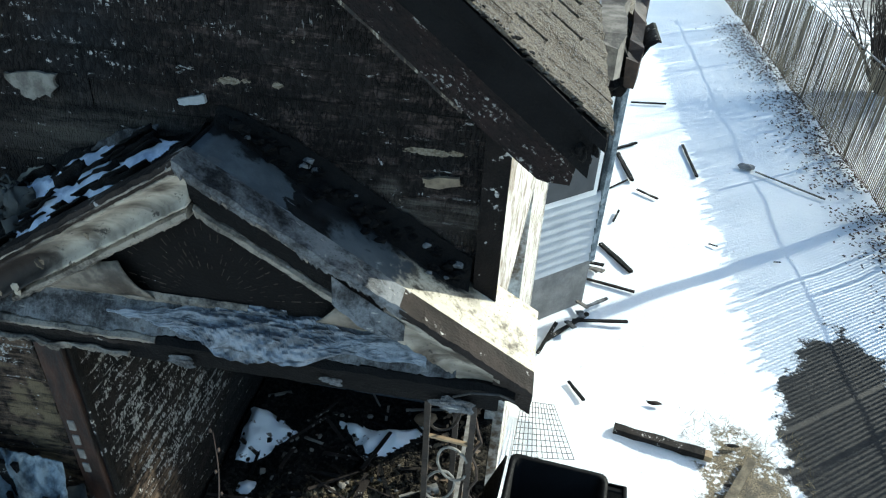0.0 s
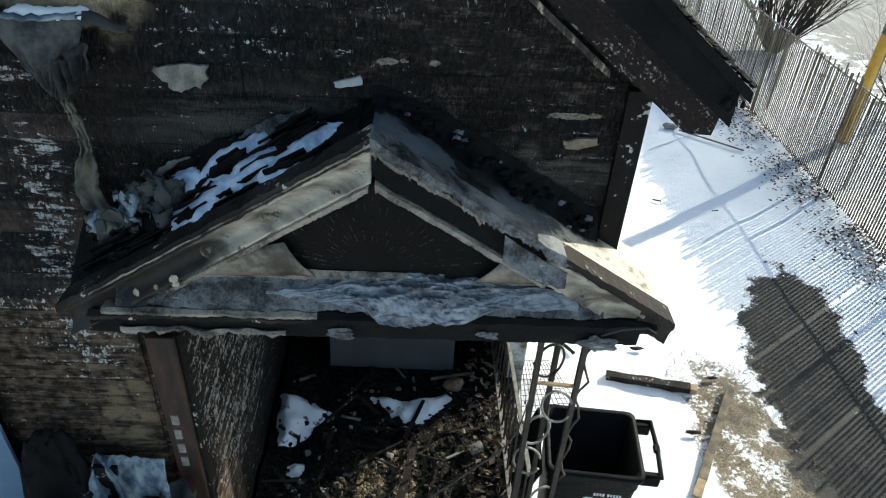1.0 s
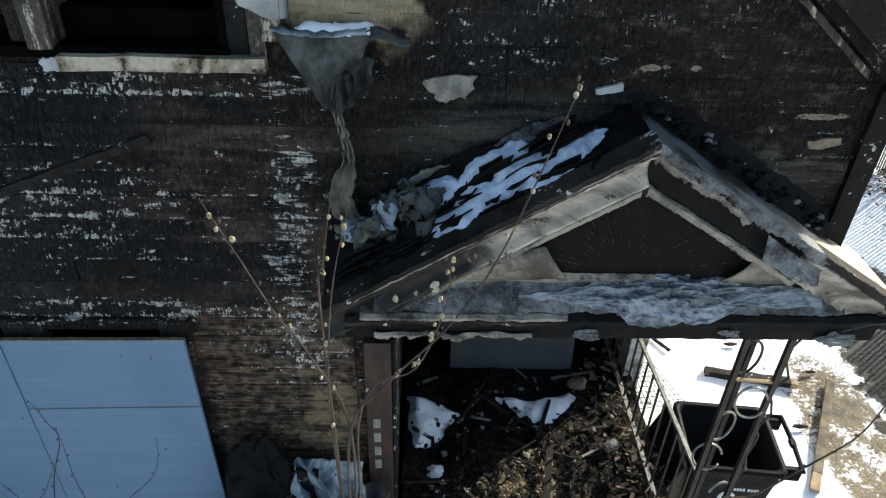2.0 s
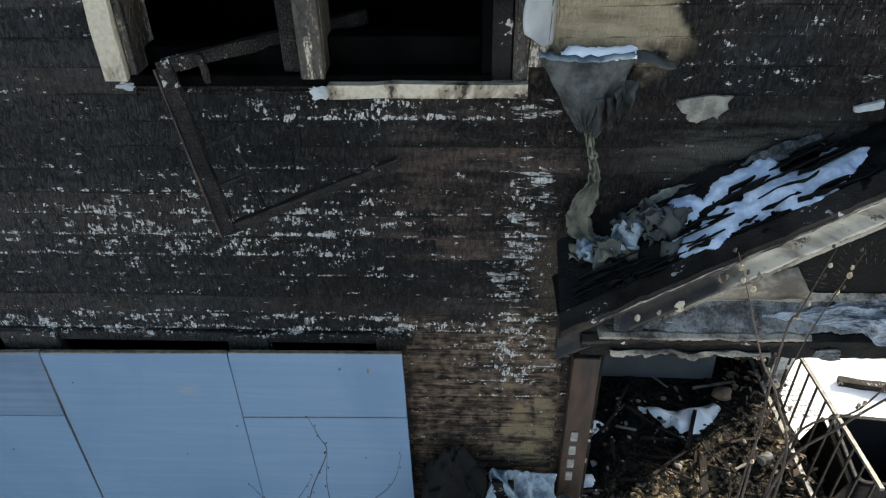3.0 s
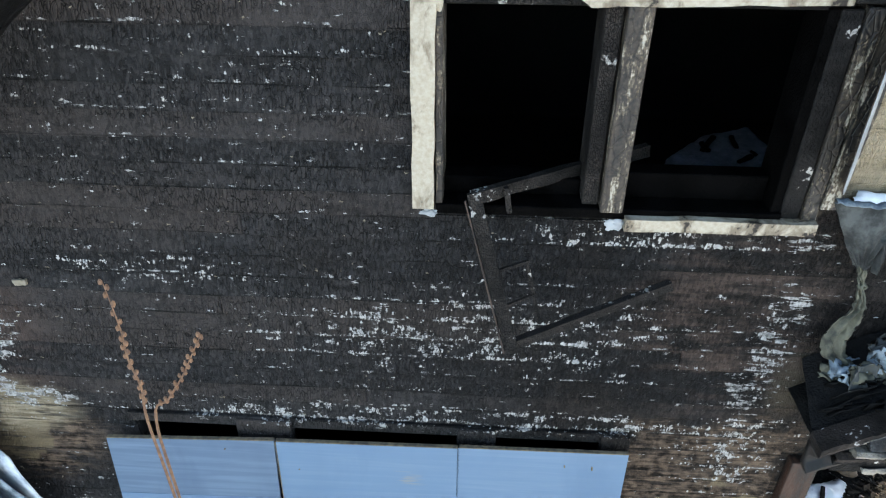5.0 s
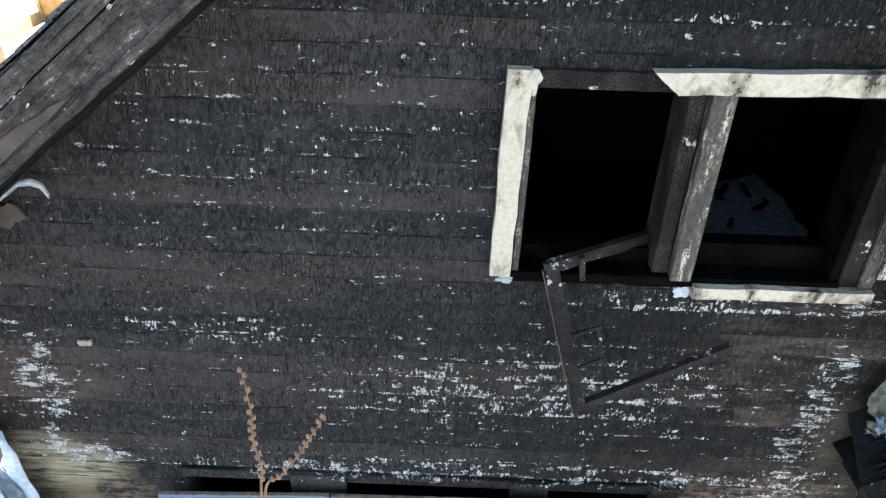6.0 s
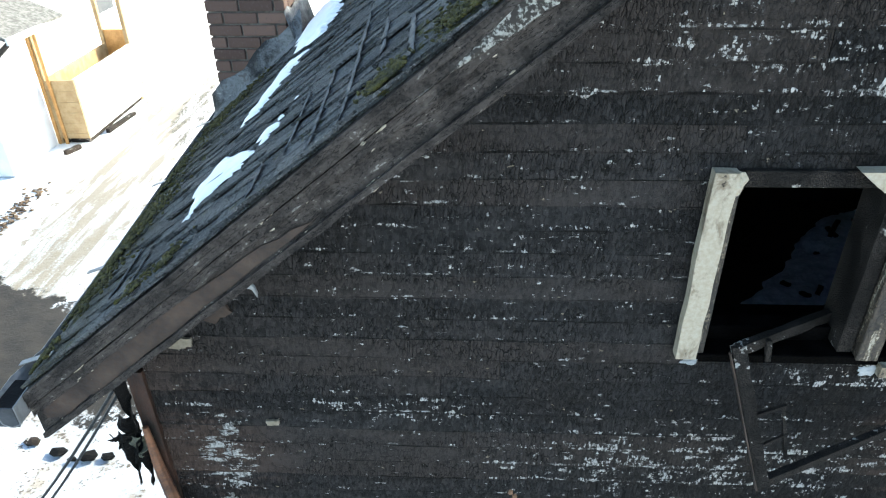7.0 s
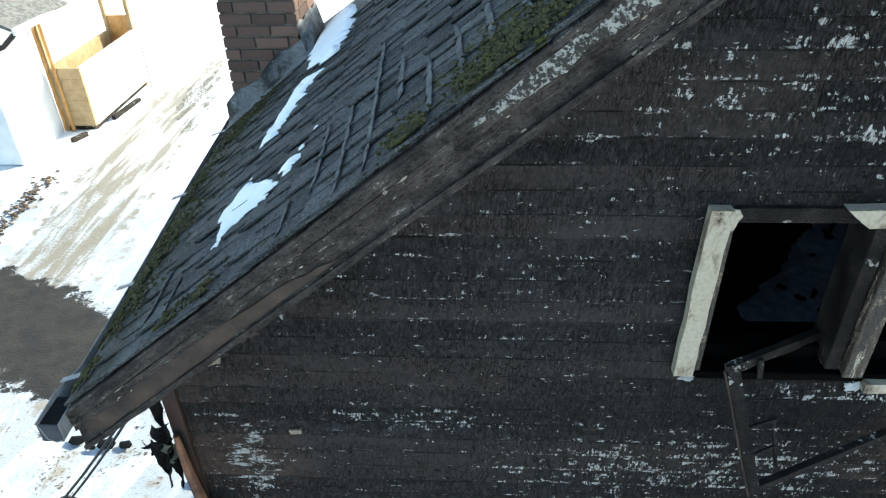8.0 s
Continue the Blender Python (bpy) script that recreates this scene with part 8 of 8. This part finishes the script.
roof_snow("snow_streak", "small streak of old snow on the shingles", [(-5.28, 2.57), (-5.26, 2.66), (-5.20, 2.66), (-5.22, 2.56)], 9, 0.2)
roof_snow("snow_streak", "thin streak of old snow on the shingles", [(-5.34, 2.30), (-5.36, 2.50), (-5.28, 2.52), (-5.26, 2.33)], 11, 0.3)
# pale tone standing for the light that shingle butts catch
LIT_EDGE = plain("pale_lit_shingle_edge", (0.030, 0.032, 0.035), (0.12, 0.124, 0.128), 22.0, 0.85, 0.5, fine=90.0)
MOSS = plain("green_roof_moss", (0.014, 0.0145, 0.004), (0.085, 0.074, 0.016), 30.0, 0.95, 0.9, fine=140.0, depth=0.01)
mr = random.Random(13)
moss = bmesh.new()
spots = [(-4.48, 1.78, 0.09, 130), (-4.44, 1.90, 0.08, 90), (-4.38, 1.84, 0.08, 110), (-4.29, 1.80, 0.07, 80), (-4.73, 1.755, 0.045, 90), (-4.76, 1.80, 0.05, 50), (-4.55, 1.86, 0.07, 60),
         (-6.20, 2.10, 0.05, 110), (-6.19, 2.40, 0.08, 190), (-6.15, 2.55, 0.10, 150), (-6.23, 2.9, 0.12, 130), (-6.25, 3.4, 0.15, 150), (-6.12, 3.97, 0.16, 130), (-5.97, 4.05, 0.14, 70), (-5.50, 1.76, 0.05, 40), (-5.65, 1.75, 0.05, 36), (-6.12, 1.82, 0.05, 70), (-6.08, 2.2, 0.12, 90), (-6.06, 2.8, 0.14, 90)]
for cx, cy, s, count in spots:
    for i in range(count * 2):
        y = max(RAKE_Y + 0.03, cy + mr.gauss(0, s * 0.8))
        x = max(EAVE_L + 0.02 - SKEW * (y - RAKE_Y), cx + mr.gauss(0, s * 0.55))
        r = mr.uniform(0.003, 0.0085)
        lump((x, y, roof_z(x, y) + 0.030), r, i + cx, (1.1, 1.7, 0.8), 0.6, 1, moss)
single("moss", moss, MOSS, "yellow-green moss clumps on the roof edge", "moss", kind="stuff")
# thin pale strips laid as highlights along some course edges
tabs = random.Random(6)
for r, y0, y1 in ((11, 1.72, 2.5), (12, 1.74, 3.1), (14, 1.8, 2.3), (15, 1.84, 2.4), (16, 2.0, 2.4), (13, 2.1, 2.6), (3, 1.9, 2.25), (4, 1.76, 2.1), (9, 1.75, 2.0), (10, 1.9, 2.5), (17, 1.95, 2.3)):
    x = EAVE_L + 0.135 * r / math.sqrt(1 + SLOPE * SLOPE)
    rows = []
    for k in range(25):
        y = y0 + (y1 - y0) * k / 24
        w = 0.015 * (1 + 0.3 * noise.noise(Vector((y * 9, r, 2)))) * min(1.0, 6 * k / 24 + 0.2, 6 * (1 - k / 24) + 0.2)
        e = x - SKEW * (y - RAKE_Y) + 0.006 * noise.noise(Vector((y * 14, r, 6)))
        rows.append([(e - 0.004, y, roof_z(e - 0.004, y) + 0.012), (e + w * 0.5, y, roof_z(e + w * 0.5, y) + 0.024), (e + w, y, roof_z(e + w, y) + 0.022)])
    single("shingle_highlight", sheet(rows, 0.003), LIT_EDGE, "pale strip added for the light on a shingle course's butt edge", "shingle edge", "worn shingle edges")

# torn tar paper and bent trim at the left corner
flap = thing("torn_corner_felt", "black torn tar paper hanging off the house corner", "debris")
tr = random.Random(15)
for i, (x, z, w, h) in enumerate(((-5.95, 3.93, 0.05, 0.30), (-5.97, 3.72, 0.08, 0.22), (-5.99, 3.62, 0.10, 0.16), (-6.00, 3.58, 0.07, 0.26), (-5.95, 3.60, 0.09, 0.10), (-5.94, 3.52, 0.05, 0.20), (-6.04, 3.60, 0.09, 0.05))):
    rows = []
    for k in range(13):
        v = k / 12
        ww = w * (1 - 0.75 * v) * (1 + 0.6 * noise.noise(Vector((v * 6, i, 1))))
        rows.append([(x + ww * (u - 0.5) + 0.03 * noise.noise(Vector((v * 3, i, 7))), 1.97 - 0.02 * math.sin(u * 4 + v * 5) - 0.02 * v, z - h * v + 0.015 * noise.noise(Vector((u * 5, v * 5, i)))) for u in (0, 0.25, 0.5, 0.75, 1)])
    part("tatter", sheet(rows, 0.004), CHAR_BLACK if i != 4 else CLOTH_GREEN, flap)
RUST_TRIM = plain("rust_orange_paint", (0.050, 0.021, 0.012), (0.200, 0.088, 0.045), 8.0, 0.6, 0.4)
single("bent_trim", tube([(-5.905, 1.962, 3.66), (-5.895, 1.955, 3.42), (-5.868, 1.945, 3.20), (-5.838, 1.930, 3.02), (-5.80, 1.915, 2.90)], [0.014, 0.024, 0.030, 0.034, 0.030], 8), RUST_TRIM, "bent rust-brown strip off the house corner", "trim board")
hook = []
for k, (x, y, z) in enumerate([(-5.300, 1.975, 4.362), (-5.305, 1.955, 4.412), (-5.335, 1.945, 4.432), (-5.378, 1.945, 4.428), (-5.470, 1.945, 4.356), (-5.590, 1.945, 4.262)]):
    w = (0.010, 0.014, 0.018, 0.018, 0.015, 0.012)[k]
    hook.append([(x - w * 0.5, y + 0.006, z - w), (x - w * 0.2, y - 0.010, z - w * 0.3), (x + w * 0.2, y - 0.012, z + w * 0.4), (x + w * 0.4, y, z + w)])
single("bent_metal_strip", sheet(hook, 0.003), WHITE_METAL, "hooked strip of dull pale metal on the siding", "metal strip", smooth=True)
CREAM_CHIP = plain("cream_paint_chip", (0.12, 0.10, 0.070), (0.235, 0.20, 0.15), 25.0, 0.7, 0.3)
wall_patch("cream chip of paint on scorched siding", [(-5.735, 4.082), (-5.690, 4.100), (-5.655, 4.135), (-5.615, 4.128), (-5.618, 4.085), (-5.66, 4.070)], CREAM_CHIP, 12, 0.004, 0.016)
wall_patch("tan bare spot on scorched siding", [(-5.60, 4.235), (-5.55, 4.285), (-5.46, 4.325), (-5.43, 4.270), (-5.50, 4.215)], BARE_BROWN, 15, 0.003, 0.02)
wall_patch("cream chip of paint on scorched siding", [(-5.385, 3.682), (-5.32, 3.688), (-5.318, 3.660), (-5.37, 3.652)], CREAM_CHIP, 18, 0.003, 0.012)
peel = thing("peeled_siding", "white plastic sheeting and siding curling off the lower corner", "siding scrap")
for i in range(3):
    rows = []
    for k in range(21):
        v = k / 20
        z = 3.18 - 1.3 * v - 0.05 * i
        edge = -5.82 + 0.42 * v + 0.03 * noise.noise(Vector((v * 9, i, 2))) + 0.02 * noise.noise(Vector((v * 33, i, 2))) - 0.05 * i
        rows.append([(edge - (0.14 + 0.5 * v) * u, 1.955 - 0.03 * i - 0.10 * v - 0.05 * math.sin(u * 3 + v * 4), z - 0.06 * u + 0.03 * noise.noise(Vector((u * 5, v * 12, i)))) for u in [q / 8 for q in range(9)]])
    part("sheeting", sheet(rows, 0.006), (PLASTIC, CLOTH_BLUE, PLASTIC)[i], peel, "", True)
for a, b in (((-6.0, 2.6, 3.9), (-8.6, 3.2, 0.6)), ((-6.0, 2.75, 3.9), (-8.5, 3.4, 0.55))):
    A, B = Vector(a), Vector(b)
    pts = [A.lerp(B, k / 10) + Vector((0, 0, -0.12 * math.sin(math.pi * k / 10))) for k in range(11)]
    single("service_cable", tube(pts, 0.010, 6), CABLE, "black service cable running from the house corner", "cable", "service cables")
single("cable_anchor", tube([(-8.6, 3.25, 0.0), (-8.55, 3.3, 0.75)], 0.05, 8), GREY_WOOD, "short grey wooden stake holding the cables", "stake")
for i in range(26):
    x, y = tr.uniform(-9.6, -7.2), tr.uniform(2.6, 5.4)
    single("soot_lump", lump((x, y, 0.03), tr.uniform(0.02, 0.08), i, (1.6, 1.1, 0.4), 0.6, 1), CHAR_BLACK if i % 3 else CHAR_BROWN, "scrap of burnt debris on the snow", "debris", "scraps on the snow")


# ---- neighbour's porch beyond the drive ----
def neighbour():
    h = thing("neighbour_house", "neighbouring house with a cream wall and snowy roof", "house")
    part("wall", box(-23.0, -15.1, 13.6, 28.0, 0, 3.5, bevel=0.02), VINYL, h)
    bm = bmesh.new()
    prism(bm, [(-14.7, 3.45), (-14.7, 3.55), (-19.0, 6.0), (-23.4, 3.55), (-23.4, 3.45)], "y", 13.2, 28.4)
    part("roof", bm, SNOW_DIRTY, h, "snow-dusted roof")
    part("gutter", beam((-14.66, 13.2, 3.48), (-14.66, 28.4, 3.48), 0.10, 0.09), VINYL, h)
    win = part("window", box(-15.12, -15.04, 19.0, 20.2, 1.3, 2.6, bevel=0.01), VINYL, h)
    part("pane", box(-15.05, -15.03, 19.08, 20.12, 1.38, 2.52), GREY_PAINT, win)


PALE_SHINGLE = plain("sun_bleached_shingle", (0.085, 0.083, 0.078), (0.20, 0.195, 0.185), 14.0, 0.85, 0.5)


def lean_to():
    h = thing("neighbour_lean_to", "low white neighbouring lean-to with grey shingles and a dark downspout", "house")
    part("wall", box(-18.0, -13.55, 11.85, 13.47, 0, 2.75, bevel=0.02), VINYL, h)
    rows = [[(-12.74 - 3.0 * i / 5 + 0.02 * j, 11.72 + 1.8 * j / 5, 2.72 + 1.3 * i / 5) for j in range(6)] for i in range(6)]
    part("roof", sheet(rows, 0.06), PALE_SHINGLE, h, "sun-bleached grey shingles")
    part("fascia", beam((-12.72, 11.72, 2.66), (-12.70, 13.54, 2.66), 0.04, 0.12), VINYL, h, "white fascia board")
    part("downspout", tube([(-12.77, 11.79, 2.60), (-13.07, 11.82, 2.37), (-13.33, 11.83, 2.28)], 0.045, 8), IRON, h, "dark downspout")
    for x in (-13.52, -13.36):
        part("door_post", box(x - 0.035, x + 0.035, 13.475, 13.51, 0.0, 2.60, bevel=0.006), ORANGE_WOOD, h, "orange wooden door post")


lean_to()


def side_porch():
    p = thing("side_porch", "tan clapboard porch box with varnished orange wood inside", "porch")
    x0, x1, y0, y1, t = -13.52, -12.84, 13.52, 16.3, 0.06
    for i in range(11):
        z = 0.12 + 0.115 * i
        part("clapboard", box(x0, x1, y0 - 0.012 + 0.004 * (i % 2), y0 + t, z, z + 0.112), TAN_SIDING, p)
    # sunward side coloured white, washed out by full sun
    part("side_panel", box(x1 - t, x1, y0 + t, y1, 0.12, 1.39), VINYL, p, "side panel coloured white for the full sun on it")
    part("side_panel", box(x0, x0 + t, y0 + t, y1, 0.12, 1.39), TAN_SIDING, p)
    part("back_panel", box(x0 + t, x1 - t, y1 - t, y1, 0.12, 1.72), ORANGE_WOOD, p, "orange wooden back panel")
    part("shelf", box(x0 + t, x1 - t, y0 + 0.5, y1 - t, 0.80, 0.84), ORANGE_WOOD, p)
    for x, y in ((x0 + 0.03, y0 + 0.03), (x1 - 0.05, y1 - 0.05), (x0 + 0.05, y1 - 0.05)):
        part("post", box(x - 0.045, x + 0.045, y - 0.045, y + 0.045, 0.0, 3.0, bevel=0.006), TAN_SIDING, p)
    part("skirt", box(x0 + 0.05, x1 - 0.05, y0 + 0.05, y1, 0.0, 0.12), CHAR_BROWN, p)


neighbour()
side_porch()
for p, q in (((-12.75, 14.1), (-12.62, 15.2)), ((-13.1, 12.9), (-12.95, 13.25))):
    single("edging_timber", beam((*p, 0.05), (*q, 0.05), 0.09, 0.09, rough=0.1, cuts=3, rnd=tr), CHAR_BROWN, "dark timber edging lying by the neighbour's porch", "timber", "edging timbers")
single("thin_stake", tube([(-12.60, 15.9, 0), (-12.60, 15.9, 1.15)], 0.015, 6), GREY_WOOD, "thin stake standing in the snow", "stake")
wd = bmesh.new()
for i in range(240):
    f = tr.uniform(0, 1)
    x, y = -12.62 - 0.15 * f + tr.gauss(0, 0.10), 8.6 + 2.7 * f + tr.gauss(0, 0.15)
    lump((x, y, 0.02), tr.uniform(0.012, 0.035), i, (1.5, 1.0, 0.5), 0.6, 1, wd)
single("leaf_litter", wd, LEAF, "line of dead weeds along the neighbour's wall", "leaves", kind="stuff")


# ---- rubble heap below the number board ----
heap2 = thing("rubble_heap", "heap of charred boards and insulation against the wall", "debris")
hr2 = random.Random(17)
for i in range(26):
    c = Vector((hr2.uniform(-2.68, -2.08), hr2.uniform(1.62, 1.93), 0))
    top = 1.52 + 0.55 * (1 - abs(c.x + 2.35) / 0.6) + hr2.uniform(-0.12, 0.06)
    part("charred_board", beam(c + Vector((hr2.uniform(-0.15, 0.15), -0.35, 0.0)), c + Vector((hr2.uniform(-0.1, 0.1), 0, top)), hr2.uniform(0.06, 0.14), 0.025, up=(0, 1, 0), rough=0.15, cuts=4, rnd=hr2), hr2.choice((CHAR, CHAR_BLACK)), heap2)
tarp = []
for i in range(25):
    u = i / 24
    tarp.append([(-2.70 + 0.32 * u + 0.02 * noise.noise(Vector((u * 4, v * 3, 1))), 1.93 - 0.20 * v - 0.03 * math.sin(u * 8), 2.05 + 0.22 * math.sin(math.pi * min(1.0, 0.15 + u * 0.8)) - 0.62 * v * v + 0.07 * noise.noise(Vector((u * 5, v * 4, 2))) + 0.05 * noise.noise(Vector((u * 14, v * 12, 2))) + 0.02 * noise.noise(Vector((u * 34, v * 30, 2)))) for v in [k / 20 for k in range(21)]])
part("tarp", sheet(tarp, 0.01), CHAR_BLACK, heap2, "burnt black sheeting slumped over the heap", True)
quilt = thing("blue_quilt", "crumpled pale blue cloth lying on the rubble heap", "cloth")
rows = []
for i in range(61):
    u = i / 60
    row = []
    for j in range(41):
        v = j / 40
        x = (-2.36 + 0.31 * u) * (1 - v) + (-2.44 + 0.50 * u) * v
        z = (2.15 - 0.03 * u) * (1 - v) + 1.80 * v
        ang = math.atan2(v * 0.5 + 0.08, u + 0.12)
        fold = (1 - 2 * abs(math.sin(ang * 6.5 + 1.9 * noise.noise(Vector((u * 2, v * 2, 4)))))) * (0.35 + 0.9 * min(1.0, u + v)) + 0.7 * noise.noise(Vector((u * 6, v * 5, 9))) + 0.3 * noise.noise(Vector((u * 17, v * 15, 9)))
        edge = 0.02 * noise.noise(Vector((u * 9, 0, 3))) * (1 - v)
        row.append((x + 0.022 * fold, 1.905 - 0.26 * v - 0.062 * fold * (0.45 + 0.55 * v), z + edge + 0.034 * fold - 0.05 * u * u * v))
    rows.append(row)
part("cloth", sheet(rows, 0.006), CLOTH_BLUE, quilt, "", True)
rows = [[(-2.08 + 0.16 * u + 0.02 * noise.noise(Vector((u * 4, v * 4, 1))), 1.90 - 0.14 * v - 0.03 * math.sin(u * 9 + v * 3), 1.98 - 0.16 * v - 0.05 * u + 0.03 * noise.noise(Vector((u * 6, v * 5, 5)))) for u in [k / 14 for k in range(15)]] for v in [k / 10 for k in range(11)]]
part("soiled_fold", sheet(rows, 0.006), CLOTH, quilt, "soiled grey end of the cloth", True)


# ---- willow in front of the house ----
def stems(name, label, base, lines, seed, mat, catkins, thick=0.0095):
    """Slender stems from one foot through given points to their tips, with catkins along the upper part."""
    w = thing(name, label, "shrub", at=base)
    rnd = random.Random(seed)
    b = Vector(base)
    for line in lines:
        pts = [Vector((0, 0, 0)), (Vector(line[0]) - b) * Vector((0.35, 0.35, 0.45)).length * 0.5] + [Vector(q) - b for q in line]
        pts[1] = Vector(((line[0][0] - b.x) * 0.4, (line[0][1] - b.y) * 0.4, (line[0][2] - b.z) * 0.55))
        fine = []
        for i in range(len(pts) - 1):
            p0, p1, p2, p3 = pts[max(i - 1, 0)], pts[i], pts[i + 1], pts[min(i + 2, len(pts) - 1)]
            for k in range(6):
                t = k / 6
                fine.append(0.5 * ((2 * p1) + (p2 - p0) * t + (2 * p0 - 5 * p1 + 4 * p2 - p3) * t * t + (3 * p1 - p0 - 3 * p2 + p3) * t ** 3))
        fine.append(pts[-1])
        m = len(fine)
        stem = part("stem", tube(fine, [thick * (1.3 - 1.05 * k / (m - 1)) for k in range(m)], 5), mat, w)
        for k in range(m // 2, m):
            if rnd.random() < catkins:
                c = fine[k] + Vector((rnd.uniform(-0.009, 0.009), rnd.uniform(-0.006, 0.006), rnd.uniform(-0.01, 0.01)))
                part("catkin", lump(c, rnd.uniform(0.0028, 0.0048), k, (0.9, 0.9, 1.35), 0.25, 2), CATKIN, stem)
        for k in range(m // 2, m, 1 if mat is TWIG else 3):
            part("bud", lump(fine[k] + Vector((0.006 if k % 2 else -0.006, 0, 0.004)), thick * (1.3 if mat is TWIG else 1.0), k, (0.9, 0.9, 1.6), 0.3, 1), mat, stem)


stems("pussy_willow", "pussy willow shrub with cream catkins on brown stems", (-1.90, 0.52, 0), [
    [(-1.91, 0.55, 3.40), (-1.904, 0.56, 3.923), (-1.961, 0.56, 4.116), (-2.009, 0.56, 4.21), (-2.054, 0.56, 4.325), (-2.092, 0.56, 4.418)],
    [(-1.93, 0.58, 3.50), (-1.95, 0.62, 4.16), (-1.94, 0.62, 4.262), (-1.92, 0.62, 4.384)],
    [(-1.91, 0.55, 3.40), (-1.91, 0.56, 3.907), (-1.84, 0.56, 4.054), (-1.743, 0.56, 4.18), (-1.674, 0.56, 4.31), (-1.624, 0.56, 4.459), (-1.583, 0.56, 4.599)],
    [(-1.90, 0.58, 3.60), (-1.884, 0.60, 3.969), (-1.79, 0.60, 4.055), (-1.742, 0.60, 4.198), (-1.739, 0.60, 4.285)],
    [(-1.93, 0.58, 3.40), (-1.941, 0.60, 3.757), (-1.946, 0.60, 3.986), (-1.926, 0.60, 4.221), (-1.890, 0.60, 4.392)]], 3, BARK, 0.40, 0.0030)
stems("trailing_twig", "dark arching twig before the porch", (-1.15, 0.92, 0), [[(-1.02, 0.9, 3.08), (-0.845, 0.9, 3.276), (-0.743, 0.9, 3.395), (-0.648, 0.9, 3.518), (-0.619, 0.9, 3.66), (-0.613, 0.9, 3.791)]], 5, BARK, 0.0, 0.004)
stems("budding_shrub", "thin shrub with russet buds in front of the boarded window", (-4.40, 1.20, 0), [
    [(-4.39, 1.12, 3.50), (-4.371, 1.08, 3.91), (-4.359, 1.08, 4.034), (-4.370, 1.08, 4.145), (-4.364, 1.08, 4.24), (-4.371, 1.08, 4.384)],
    [(-4.39, 1.14, 3.50), (-4.377, 1.13, 3.874), (-4.327, 1.13, 3.944), (-4.268, 1.13, 4.035), (-4.23, 1.13, 4.107), (-4.188, 1.13, 4.187)]], 8, TWIG, 0.0, 0.005)
stems("thin_sapling", "thin bare sapling with dark twigs before the boarded window", (-3.05, 1.30, 0), [
    [(-3.10, 1.28, 2.45), (-3.05, 1.27, 2.80), (-2.962, 1.27, 3.048), (-2.977, 1.27, 3.134), (-3.002, 1.27, 3.228)],
    [(-2.99, 1.40, 2.25), (-2.939, 1.42, 2.47), (-2.777, 1.42, 2.674), (-2.727, 1.42, 2.865)],
    [(-3.12, 1.30, 2.40), (-3.194, 1.30, 2.639), (-3.272, 1.30, 2.822)],
    [(-2.97, 1.30, 2.40), (-2.979, 1.30, 2.629), (-2.989, 1.30, 2.821), (-2.962, 1.28, 3.040)],
    [(-3.14, 1.30, 2.40), (-3.175, 1.30, 2.623), (-3.11, 1.30, 2.739), (-3.03, 1.29, 2.90)]], 12, CABLE, 0.0, 0.0032)
